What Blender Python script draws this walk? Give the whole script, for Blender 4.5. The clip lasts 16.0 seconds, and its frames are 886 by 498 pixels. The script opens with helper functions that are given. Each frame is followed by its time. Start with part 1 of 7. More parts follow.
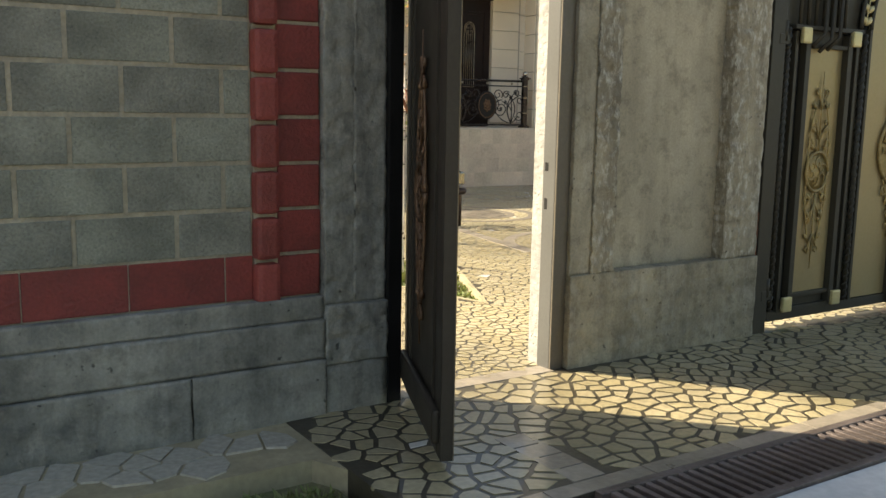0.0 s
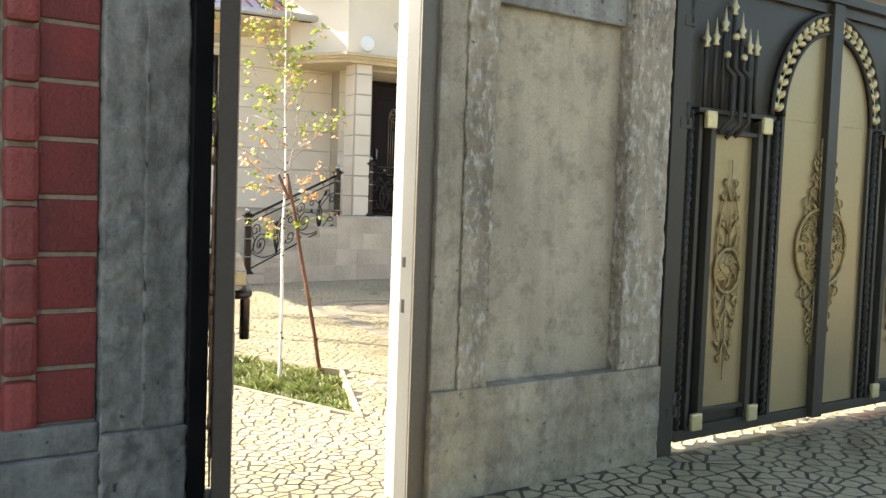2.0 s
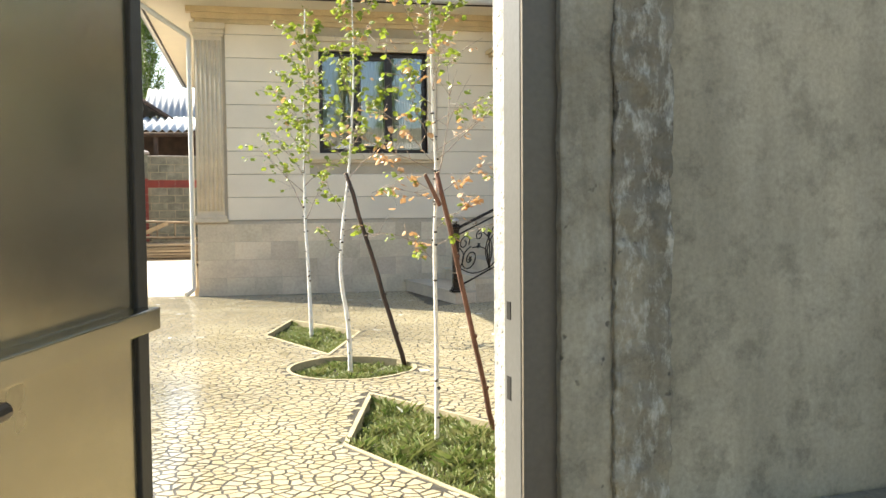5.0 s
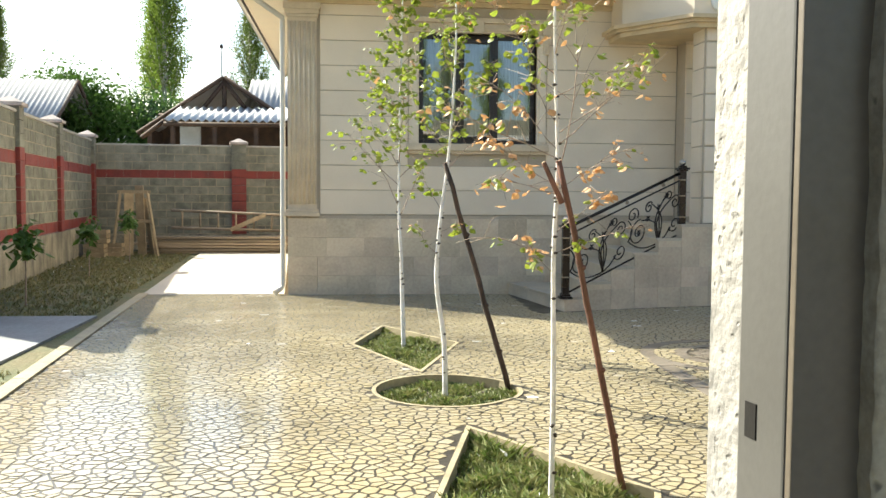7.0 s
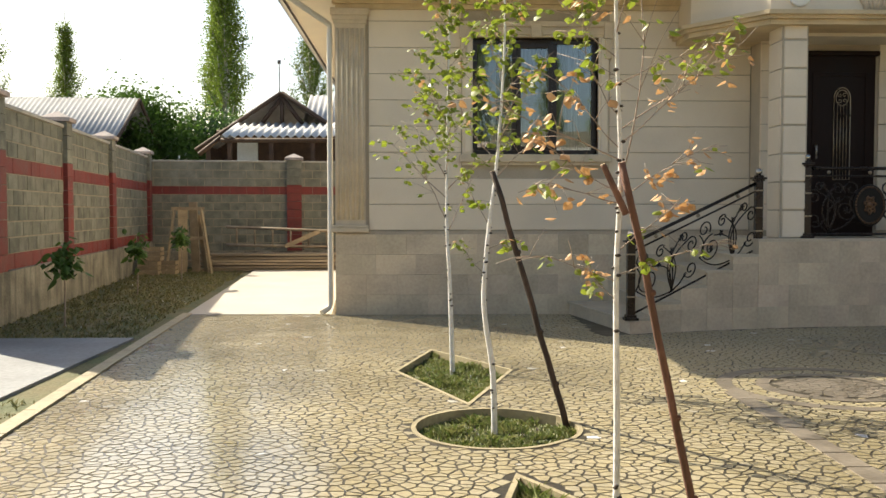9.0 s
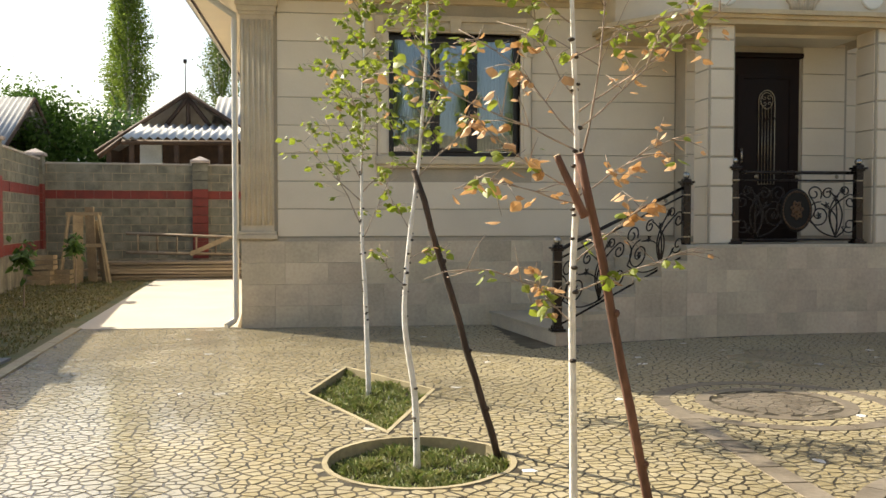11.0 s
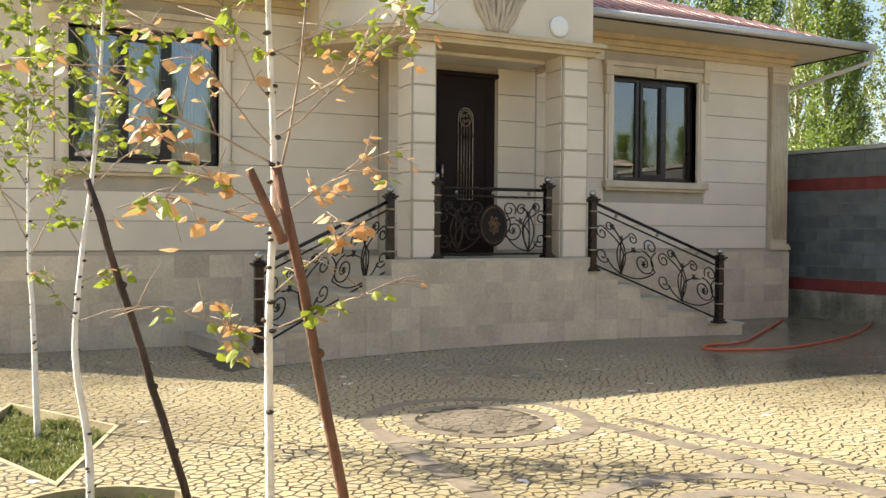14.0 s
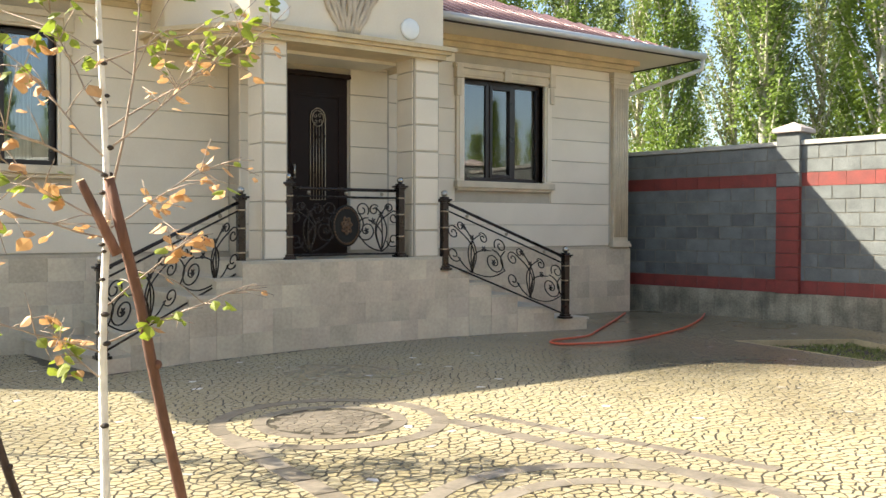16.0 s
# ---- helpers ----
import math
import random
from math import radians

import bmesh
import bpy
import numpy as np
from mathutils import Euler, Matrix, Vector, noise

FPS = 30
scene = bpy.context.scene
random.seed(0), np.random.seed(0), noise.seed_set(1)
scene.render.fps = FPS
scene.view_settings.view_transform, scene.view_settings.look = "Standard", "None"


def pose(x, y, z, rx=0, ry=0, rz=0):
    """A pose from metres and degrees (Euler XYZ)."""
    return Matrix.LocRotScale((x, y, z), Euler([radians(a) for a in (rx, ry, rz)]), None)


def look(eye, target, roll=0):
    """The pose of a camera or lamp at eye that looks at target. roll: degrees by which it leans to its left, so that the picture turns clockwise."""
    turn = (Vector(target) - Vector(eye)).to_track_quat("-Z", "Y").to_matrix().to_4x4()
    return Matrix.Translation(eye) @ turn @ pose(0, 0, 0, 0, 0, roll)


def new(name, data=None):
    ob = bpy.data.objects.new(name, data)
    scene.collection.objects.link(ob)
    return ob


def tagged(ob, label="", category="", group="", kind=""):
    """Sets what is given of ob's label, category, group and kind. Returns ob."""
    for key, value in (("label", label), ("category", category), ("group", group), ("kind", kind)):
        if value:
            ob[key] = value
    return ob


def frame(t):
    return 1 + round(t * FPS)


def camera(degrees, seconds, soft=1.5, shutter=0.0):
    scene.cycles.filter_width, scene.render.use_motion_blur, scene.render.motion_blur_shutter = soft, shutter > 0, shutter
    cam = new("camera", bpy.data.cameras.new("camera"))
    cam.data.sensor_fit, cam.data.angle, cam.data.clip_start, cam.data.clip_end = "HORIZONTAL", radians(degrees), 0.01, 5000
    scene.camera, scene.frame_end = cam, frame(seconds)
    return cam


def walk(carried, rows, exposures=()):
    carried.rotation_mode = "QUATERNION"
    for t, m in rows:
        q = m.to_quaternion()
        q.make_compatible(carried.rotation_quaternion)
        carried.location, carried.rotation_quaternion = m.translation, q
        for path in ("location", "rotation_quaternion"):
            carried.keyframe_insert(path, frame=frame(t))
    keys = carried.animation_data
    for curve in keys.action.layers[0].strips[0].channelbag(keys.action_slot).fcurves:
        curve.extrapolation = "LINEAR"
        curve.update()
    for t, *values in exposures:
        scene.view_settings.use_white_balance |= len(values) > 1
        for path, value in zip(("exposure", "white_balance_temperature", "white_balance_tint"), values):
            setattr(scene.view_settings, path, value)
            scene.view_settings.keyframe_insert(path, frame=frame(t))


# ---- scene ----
cam = camera(51.8, 16.0)
PATH = [
    (0, (0.481, -0.401, 1.404), (1.321, 1.387, 1.093), 1.0),
    (0.5, (0.67, -0.308, 1.435), (1.614, 1.44, 1.197), 0.8),
    (1, (0.898, -0.24, 1.433), (1.904, 1.479, 1.252), 1.2),
    (1.5, (1.149, -0.102, 1.434), (2.154, 1.623, 1.321), 2.2),
    (2, (1.264, 0.083, 1.388), (2.206, 1.843, 1.275), 2.0),
    (2.5, (1.408, 0.32, 1.398), (2.303, 2.105, 1.28), 1.5),
    (3, (1.684, 0.533, 1.387), (2.547, 2.334, 1.272), 0.1),
    (3.5, (1.888, 0.766, 1.355), (2.71, 2.585, 1.234), -0.9),
    (4, (2.062, 1.013, 1.383), (2.778, 2.877, 1.257), -0.3),
    (4.5, (2.26, 1.333, 1.363), (2.845, 3.242, 1.243), -0.3),
    (4.7, (2.33, 1.419, 1.37), (2.839, 3.35, 1.261), -0.5),
    (7, (2.539, 2.674, 1.37), (2.736, 4.661, 1.253), 0.4),
    (7.5, (2.549, 2.835, 1.361), (2.715, 4.825, 1.246), 0.3),
    (8, (2.633, 3.001, 1.355), (2.684, 4.998, 1.265), 0.0),
    (10.3, (2.729, 3.81, 1.343), (2.875, 5.803, 1.266), -0.1),
    (10.5, (2.733, 3.862, 1.335), (2.915, 5.853, 1.262), -0.0),
    (11, (2.723, 4.061, 1.34), (2.968, 6.044, 1.27), -0.0),
    (11.5, (2.727, 4.213, 1.366), (3.025, 6.19, 1.313), -0.0),
    (12, (2.76, 4.328, 1.36), (3.132, 6.293, 1.307), 0.0),
    (12.5, (2.822, 4.44, 1.361), (3.271, 6.388, 1.311), 0.2),
    (13, (2.843, 4.476, 1.367), (3.424, 6.389, 1.32), 0.3),
    (13.5, (2.833, 4.456, 1.375), (3.544, 6.325, 1.328), 0.4),
    (14, (2.849, 4.45, 1.378), (3.708, 6.256, 1.333), 0.4),
    (14.5, (2.857, 4.436, 1.388), (3.813, 6.193, 1.344), 0.5),
    (15, (2.855, 4.387, 1.394), (3.866, 6.112, 1.346), 0.3),
    (15.5, (2.862, 4.378, 1.405), (3.93, 6.069, 1.356), 0.1),
    (16, (2.86, 4.361, 1.41), (3.988, 6.011, 1.361), 0.1),
]
walk(cam, [(t, look(eye, target, roll)) for t, eye, target, roll in PATH],
     exposures=[(0, 1.48, 7400, 7), (0.5, 1.96, 6850, 8), (1, 2.22, 6750, 8), (2, 2.18, 6700, 8), (4.5, 1.90, 6600, 7), (6.0, 1.52, 6600, 4), (7, 1.44, 6450, 4), (7.5, 1.52, 6400, 4), (8, 0.98, 6700, 7), (10.5, 0.98, 7150, 8), (12.5, 1.26, 7250, 9), (13.5, 1.50, 7150, 9), (14.5, 1.55, 7000, 9), (16, 1.74, 6750, 7)])

# ---- world, sun, exposure ----
SUN_AZ, SUN_EL = radians(138.6), radians(37.0)   # direction to the sun, counter-clockwise from +x
w = bpy.data.worlds.new("sky")
scene.world = w
w.use_nodes = True
sky = w.node_tree.nodes.new("ShaderNodeTexSky")
sky.sky_type, sky.sun_disc = "NISHITA", False
sky.sun_elevation, sky.sun_rotation = SUN_EL, radians(90) - SUN_AZ
sky.dust_density, sky.air_density, sky.ozone_density = 2.0, 1.0, 1.0
w.node_tree.links.new(sky.outputs[0], w.node_tree.nodes["Background"].inputs[0])
w.node_tree.nodes["Background"].inputs[1].default_value = 0.10
sun = new("sun", bpy.data.lights.new("sun", "SUN"))
sun.data.energy, sun.data.angle, sun.data.color = 5.0, radians(0.53), (1.0, 0.93, 0.80)
SUN_DIR = Vector((math.cos(SUN_AZ) * math.cos(SUN_EL), math.sin(SUN_AZ) * math.cos(SUN_EL), math.sin(SUN_EL)))
sun.matrix_world = look(SUN_DIR * 60, (0, 0, 0))


# ---- materials ----
def mat(name, col, rough=0.7, metal=0.0, var=0.25, scale=3.0, fine=40.0, bump=0.15, rand=0.0, col2=None, rough_var=0.1, hue=0.0, stretch=(1, 1, 1), coat=0.0, spec=0.5, pits=0.0, streak=0.0):
    """Colour varied at two scales, bump, and a shift for each object by its random number."""
    m = bpy.data.materials.new(name)
    m.use_nodes = True
    nt = m.node_tree
    N, L = nt.nodes, nt.links
    b = N["Principled BSDF"]
    co = N.new("ShaderNodeTexCoord")
    oi = N.new("ShaderNodeObjectInfo")
    mp = N.new("ShaderNodeMapping")
    mp.inputs["Scale"].default_value = stretch
    add = N.new("ShaderNodeVectorMath")
    comb = N.new("ShaderNodeCombineXYZ")
    mul = N.new("ShaderNodeMath")
    mul.operation, mul.inputs[1].default_value = "MULTIPLY", 37.0 if rand else 0.0
    L.new(oi.outputs["Random"], mul.inputs[0])
    for k in range(3):
        L.new(mul.outputs[0], comb.inputs[k])
    L.new(co.outputs["Object"], add.inputs[0])
    L.new(comb.outputs[0], add.inputs[1])
    L.new(add.outputs[0], mp.inputs[0])
    n1 = N.new("ShaderNodeTexNoise")
    n1.inputs["Scale"].default_value, n1.inputs["Detail"].default_value = scale, 5
    n2 = N.new("ShaderNodeTexNoise")
    n2.inputs["Scale"].default_value, n2.inputs["Detail"].default_value = fine, 6
    L.new(mp.outputs[0], n1.inputs[0])
    L.new(mp.outputs[0], n2.inputs[0])
    ramp = N.new("ShaderNodeValToRGB")
    c2 = col2 or tuple(c * (1 - 1.6 * var) for c in col)
    ramp.color_ramp.elements[0].position, ramp.color_ramp.elements[1].position = 0.32, 0.66
    ramp.color_ramp.elements[0].color, ramp.color_ramp.elements[1].color = (*c2, 1), (*col, 1)
    L.new(n1.outputs[0], ramp.inputs[0])
    mix = N.new("ShaderNodeMix")
    mix.data_type, mix.blend_type = "RGBA", "OVERLAY"
    mix.inputs["Factor"].default_value = min(1.0, var * 1.6)
    L.new(ramp.outputs[0], mix.inputs["A"])
    L.new(n2.outputs[0], mix.inputs["B"])
    hsv = N.new("ShaderNodeHueSaturation")
    mr = N.new("ShaderNodeMapRange")
    mr.inputs["To Min"].default_value, mr.inputs["To Max"].default_value = 1 - rand, 1 + rand
    L.new(oi.outputs["Random"], mr.inputs["Value"])
    L.new(mr.outputs[0], hsv.inputs["Value"])
    if hue:
        mh = N.new("ShaderNodeMapRange")
        mh.inputs["To Min"].default_value, mh.inputs["To Max"].default_value = 0.5 - hue, 0.5 + hue
        fr = N.new("ShaderNodeMath")
        fr.operation = "FRACT"
        m7 = N.new("ShaderNodeMath")
        m7.operation, m7.inputs[1].default_value = "MULTIPLY", 7.3
        L.new(oi.outputs["Random"], m7.inputs[0])
        L.new(m7.outputs[0], fr.inputs[0])
        L.new(fr.outputs[0], mh.inputs["Value"])
        L.new(mh.outputs[0], hsv.inputs["Hue"])
    tone = mix.outputs["Result"]
    height = n2.outputs[0]
    for amount, tex in ((pits, "pit"), (streak, "streak")):
        if not amount:
            continue
        if tex == "pit":
            src = N.new("ShaderNodeTexVoronoi")
            src.inputs["Scale"].default_value, src.inputs["Randomness"].default_value = 38.0, 1.0
            warp = N.new("ShaderNodeVectorMath")
            warp.operation = "MULTIPLY_ADD"
            warp.inputs[1].default_value = (0.05, 0.05, 0.05)
            L.new(n2.outputs["Color"], warp.inputs[0])
            L.new(mp.outputs[0], warp.inputs[2])
            L.new(warp.outputs[0], src.inputs["Vector"])
            lo_, hi_ = 0.10, 0.26
        else:
            src = N.new("ShaderNodeTexNoise")
            sm = N.new("ShaderNodeMapping")
            sm.inputs["Scale"].default_value = (9.0, 9.0, 0.8)
            L.new(add.outputs[0], sm.inputs[0])
            L.new(sm.outputs[0], src.inputs[0])
            src.inputs["Scale"].default_value, src.inputs["Detail"].default_value = 1.0, 6
            lo_, hi_ = 0.36, 0.52
        mm_ = N.new("ShaderNodeMapRange")
        mm_.inputs["From Min"].default_value, mm_.inputs["From Max"].default_value = lo_, hi_
        mm_.inputs["To Min"].default_value, mm_.inputs["To Max"].default_value = 1 - amount, 1.0
        L.new(src.outputs[0], mm_.inputs["Value"])
        dk = N.new("ShaderNodeMix")
        dk.data_type, dk.blend_type = "RGBA", "MULTIPLY"
        dk.inputs["Factor"].default_value = 1.0
        L.new(tone, dk.inputs["A"])
        L.new(mm_.outputs[0], dk.inputs["B"])
        tone = dk.outputs["Result"]
        if tex == "pit":
            hm = N.new("ShaderNodeMath")
            hm.operation = "MULTIPLY"
            L.new(n2.outputs[0], hm.inputs[0])
            L.new(mm_.outputs[0], hm.inputs[1])
            height = hm.outputs[0]
    L.new(tone, hsv.inputs["Color"])
    L.new(hsv.outputs[0], b.inputs["Base Color"])
    rr = N.new("ShaderNodeMapRange")
    rr.inputs["From Min"].default_value, rr.inputs["From Max"].default_value = 0.3, 0.7
    rr.inputs["To Min"].default_value, rr.inputs["To Max"].default_value = max(0.02, rough - rough_var), min(1, rough + rough_var)
    L.new(n1.outputs[0], rr.inputs["Value"])
    L.new(rr.outputs[0], b.inputs["Roughness"])
    b.inputs["Metallic"].default_value = metal
    b.inputs["Coat Weight"].default_value = coat
    b.inputs["Specular IOR Level"].default_value = spec
    if bump:
        bp = N.new("ShaderNodeBump")
        bp.inputs["Strength"].default_value, bp.inputs["Distance"].default_value = bump, 0.02
        L.new(height, bp.inputs["Height"])
        L.new(bp.outputs[0], b.inputs["Normal"])
    return m


def island_mat(name, cols, rough, rough_var=0.15, fine=30.0, bump=0.2, wet=1.3, translucent=0.0, soak=0.0, film=0.0):
    """For joined pieces: colour picked for each island, or object, along a ramp; gloss in broad patches."""
    m = bpy.data.materials.new(name)
    m.use_nodes = True
    N, L = m.node_tree.nodes, m.node_tree.links
    b = N["Principled BSDF"]
    geo, oi, co = N.new("ShaderNodeNewGeometry"), N.new("ShaderNodeObjectInfo"), N.new("ShaderNodeTexCoord")
    s = N.new("ShaderNodeMath")
    f = N.new("ShaderNodeMath")
    f.operation = "FRACT"
    L.new(geo.outputs["Random Per Island"], s.inputs[0])
    L.new(oi.outputs["Random"], s.inputs[1])
    L.new(s.outputs[0], f.inputs[0])
    ramp = N.new("ShaderNodeValToRGB")
    e = ramp.color_ramp.elements
    for i, c in enumerate(cols):
        p = i / (len(cols) - 1)
        el = e[0] if i == 0 else e[1] if i == len(cols) - 1 else e.new(p)
        el.position, el.color = p, (*c, 1)
    L.new(f.outputs[0], ramp.inputs[0])
    n1, n2 = N.new("ShaderNodeTexNoise"), N.new("ShaderNodeTexNoise")
    n1.inputs["Scale"].default_value, n1.inputs["Detail"].default_value = wet, 3
    n2.inputs["Scale"].default_value, n2.inputs["Detail"].default_value = fine, 6
    pos = geo.outputs["Position"]
    L.new(pos, n1.inputs[0])
    L.new(pos, n2.inputs[0])
    mix = N.new("ShaderNodeMix")
    mix.data_type, mix.blend_type = "RGBA", "OVERLAY"
    mix.inputs["Factor"].default_value = 0.45
    L.new(ramp.outputs[0], mix.inputs["A"])
    L.new(n2.outputs[0], mix.inputs["B"])
    tone = mix.outputs["Result"]
    if soak:                                   # wet patches are darker and shinier
        dm, dk = N.new("ShaderNodeMapRange"), N.new("ShaderNodeMix")
        dm.inputs["From Min"].default_value, dm.inputs["From Max"].default_value = 0.36, 0.56
        dm.inputs["To Min"].default_value, dm.inputs["To Max"].default_value = 1 - soak, 1.0
        dk.data_type, dk.blend_type = "RGBA", "MULTIPLY"
        dk.inputs["Factor"].default_value = 1.0
        L.new(n1.outputs[0], dm.inputs["Value"])
        L.new(tone, dk.inputs["A"])
        L.new(dm.outputs[0], dk.inputs["B"])
        tone = dk.outputs["Result"]
    pool_shade = None
    if film:                                   # wet ground by the hose, also darkened to deepen the house's shade
        off, ln, ad = N.new("ShaderNodeVectorMath"), N.new("ShaderNodeVectorMath"), N.new("ShaderNodeMath")
        off.operation, off.inputs[1].default_value = "SUBTRACT", (12.0, 12.9, 0.0)
        ln.operation = "LENGTH"
        L.new(pos, off.inputs[0])
        L.new(off.outputs[0], ln.inputs[0])
        ad.operation, ad.inputs[1].default_value = "MULTIPLY_ADD", 3.0
        L.new(n1.outputs[0], ad.inputs[0])
        L.new(ln.outputs["Value"], ad.inputs[2])
        pool_shade, pd = N.new("ShaderNodeMapRange"), N.new("ShaderNodeMix")
        pool_shade.inputs["From Min"].default_value, pool_shade.inputs["From Max"].default_value = 3.6, 6.6
        pool_shade.inputs["To Min"].default_value, pool_shade.inputs["To Max"].default_value = 0.52, 1.0
        L.new(ad.outputs[0], pool_shade.inputs["Value"])
        pd.data_type, pd.blend_type = "RGBA", "MULTIPLY"
        pd.inputs["Factor"].default_value = 1.0
        L.new(tone, pd.inputs["A"])
        L.new(pool_shade.outputs[0], pd.inputs["B"])
        tone = pd.outputs["Result"]
    L.new(tone, b.inputs["Base Color"])
    rr = N.new("ShaderNodeMapRange")
    rr.inputs["From Min"].default_value, rr.inputs["From Max"].default_value = 0.35, 0.65
    rr.inputs["To Min"].default_value, rr.inputs["To Max"].default_value = max(0.03, rough - rough_var), rough + rough_var
    L.new(n1.outputs[0], rr.inputs["Value"])
    L.new(rr.outputs[0], b.inputs["Roughness"])
    if bump:
        bp = N.new("ShaderNodeBump")
        bp.inputs["Strength"].default_value, bp.inputs["Distance"].default_value = bump, 0.01
        L.new(n2.outputs[0], bp.inputs["Height"])
        L.new(bp.outputs[0], b.inputs["Normal"])
    if film:                                   # a thin film of water over the stone, broken by dry patches
        n3, fm = N.new("ShaderNodeTexNoise"), N.new("ShaderNodeMapRange")
        n3.inputs["Scale"].default_value, n3.inputs["Detail"].default_value = 0.7, 4
        L.new(pos, n3.inputs[0])
        fm.inputs["From Min"].default_value, fm.inputs["From Max"].default_value = 0.34, 0.52
        fm.inputs["To Min"].default_value, fm.inputs["To Max"].default_value = film * 0.35, film
        L.new(n3.outputs[0], fm.inputs["Value"])
        sx, fx_, mu = N.new("ShaderNodeSeparateXYZ"), N.new("ShaderNodeMapRange"), N.new("ShaderNodeMath")
        L.new(pos, sx.inputs[0])
        L.new(sx.outputs["X"], fx_.inputs["Value"])
        fx_.interpolation_type = "SMOOTHSTEP"        # hosed down on the west side, drying eastward
        fx_.inputs["From Min"].default_value, fx_.inputs["From Max"].default_value = 2.2, 5.2
        fx_.inputs["To Min"].default_value, fx_.inputs["To Max"].default_value = 1.0, 0.30
        mu.operation = "MULTIPLY"
        L.new(fm.outputs[0], mu.inputs[0])
        L.new(fx_.outputs[0], mu.inputs[1])
        pw_, mx_ = N.new("ShaderNodeMapRange"), N.new("ShaderNodeMath")
        pw_.inputs["From Min"].default_value, pw_.inputs["From Max"].default_value = 0.52, 0.9
        pw_.inputs["To Min"].default_value, pw_.inputs["To Max"].default_value = film, 0.0
        L.new(pool_shade.outputs[0], pw_.inputs["Value"])
        mx_.operation = "MAXIMUM"
        L.new(mu.outputs[0], mx_.inputs[0])
        L.new(pw_.outputs[0], mx_.inputs[1])
        L.new(mx_.outputs[0], b.inputs["Coat Weight"])
        b.inputs["Coat Roughness"].default_value, b.inputs["Coat IOR"].default_value = 0.11, 1.36
    if translucent:
        tr = N.new("ShaderNodeBsdfTranslucent")
        ms = N.new("ShaderNodeMixShader")
        ms.inputs[0].default_value = translucent
        L.new(ramp.outputs[0], tr.inputs[0])
        L.new(b.outputs[0], ms.inputs[1])
        L.new(tr.outputs[0], ms.inputs[2])
        L.new(ms.outputs[0], N["Material Output"].inputs[0])
    return m


def cast_mat(name, col, dark, scale_white, white=0.35, bump=0.5, lines=0.0, runs=0.72, holes=0.35):
    """Weathered cast concrete: clouds, run-down streaks, patches of white lime, sparse pores and faint board lines."""
    m = bpy.data.materials.new(name)
    m.use_nodes = True
    N, L = m.node_tree.nodes, m.node_tree.links
    b = N["Principled BSDF"]
    co = N.new("ShaderNodeTexCoord")

    def noise_at(scale, stretch, detail=6, rough=0.6):
        mp, n = N.new("ShaderNodeMapping"), N.new("ShaderNodeTexNoise")
        mp.inputs["Scale"].default_value = stretch
        L.new(co.outputs["Object"], mp.inputs[0])
        L.new(mp.outputs[0], n.inputs[0])
        n.inputs["Scale"].default_value, n.inputs["Detail"].default_value, n.inputs["Roughness"].default_value = scale, detail, rough
        return n.outputs[0]

    def ranged(v, a, c, lo, hi):
        r = N.new("ShaderNodeMapRange")
        for key, x in (("From Min", a), ("From Max", c), ("To Min", lo), ("To Max", hi)):
            r.inputs[key].default_value = x
        L.new(v, r.inputs["Value"])
        return r.outputs[0]

    def mixed(kind, fac, a, c):
        x = N.new("ShaderNodeMix")
        x.data_type, x.blend_type = "RGBA", kind
        for key, v in (("Factor", fac), ("A", a), ("B", c)):
            if isinstance(v, (int, float)):
                x.inputs[key].default_value = v
            elif isinstance(v, tuple):
                x.inputs[key].default_value = (*v, 1)
            else:
                L.new(v, x.inputs[key])
        return x.outputs["Result"]
    cloud, streaks, grain = noise_at(1.5, (1, 1, 0.8)), noise_at(1.0, (7, 7, 0.7)), noise_at(70, (1, 1, 1))
    tone = mixed("MIX", ranged(cloud, 0.34, 0.62, 0.0, 1.0), dark, col)
    tone = mixed("MULTIPLY", 1.0, tone, ranged(streaks, 0.36, 0.60, runs, 1.06))
    lime = ranged(noise_at(scale_white, (1.6, 1.6, 0.7), 8, 0.72), 0.50, 0.64, 0.0, white)
    tone = mixed("MIX", lime, tone, (0.60, 0.555, 0.45))
    tone = mixed("MULTIPLY", 1.0, tone, ranged(noise_at(9, (1, 1, 1), 7, 0.7), 0.36, 0.50, 0.70, 1.0))
    pores = ranged(noise_at(26, (1, 1, 1), 2, 0.5), 0.24, 0.31, holes, 1.0)
    tone = mixed("MULTIPLY", 1.0, tone, pores)
    if lines:
        wv, mp = N.new("ShaderNodeTexWave"), N.new("ShaderNodeMapping")
        wv.bands_direction = "Z"
        wv.inputs["Scale"].default_value, wv.inputs["Distortion"].default_value, wv.inputs["Detail"].default_value = 1.9, 3.5, 4
        mp.inputs["Scale"].default_value = (0.12, 0.12, 1)
        L.new(co.outputs["Object"], mp.inputs[0])
        L.new(mp.outputs[0], wv.inputs[0])
        tone = mixed("MULTIPLY", 1.0, tone, ranged(wv.outputs["Fac"], 0.0, 0.35, 1 - lines, 1.0))
    tone = mixed("OVERLAY", 0.35, tone, grain)
    L.new(tone, b.inputs["Base Color"])
    b.inputs["Roughness"].default_value = 0.88
    bp, hm = N.new("ShaderNodeBump"), N.new("ShaderNodeMath")
    hm.operation = "MULTIPLY"
    L.new(noise_at(24, (1, 1, 1), 8, 0.7), hm.inputs[0])
    L.new(pores, hm.inputs[1])
    bp.inputs["Strength"].default_value, bp.inputs["Distance"].default_value = bump, 0.012
    L.new(hm.outputs[0], bp.inputs["Height"])
    L.new(bp.outputs[0], b.inputs["Normal"])
    return m


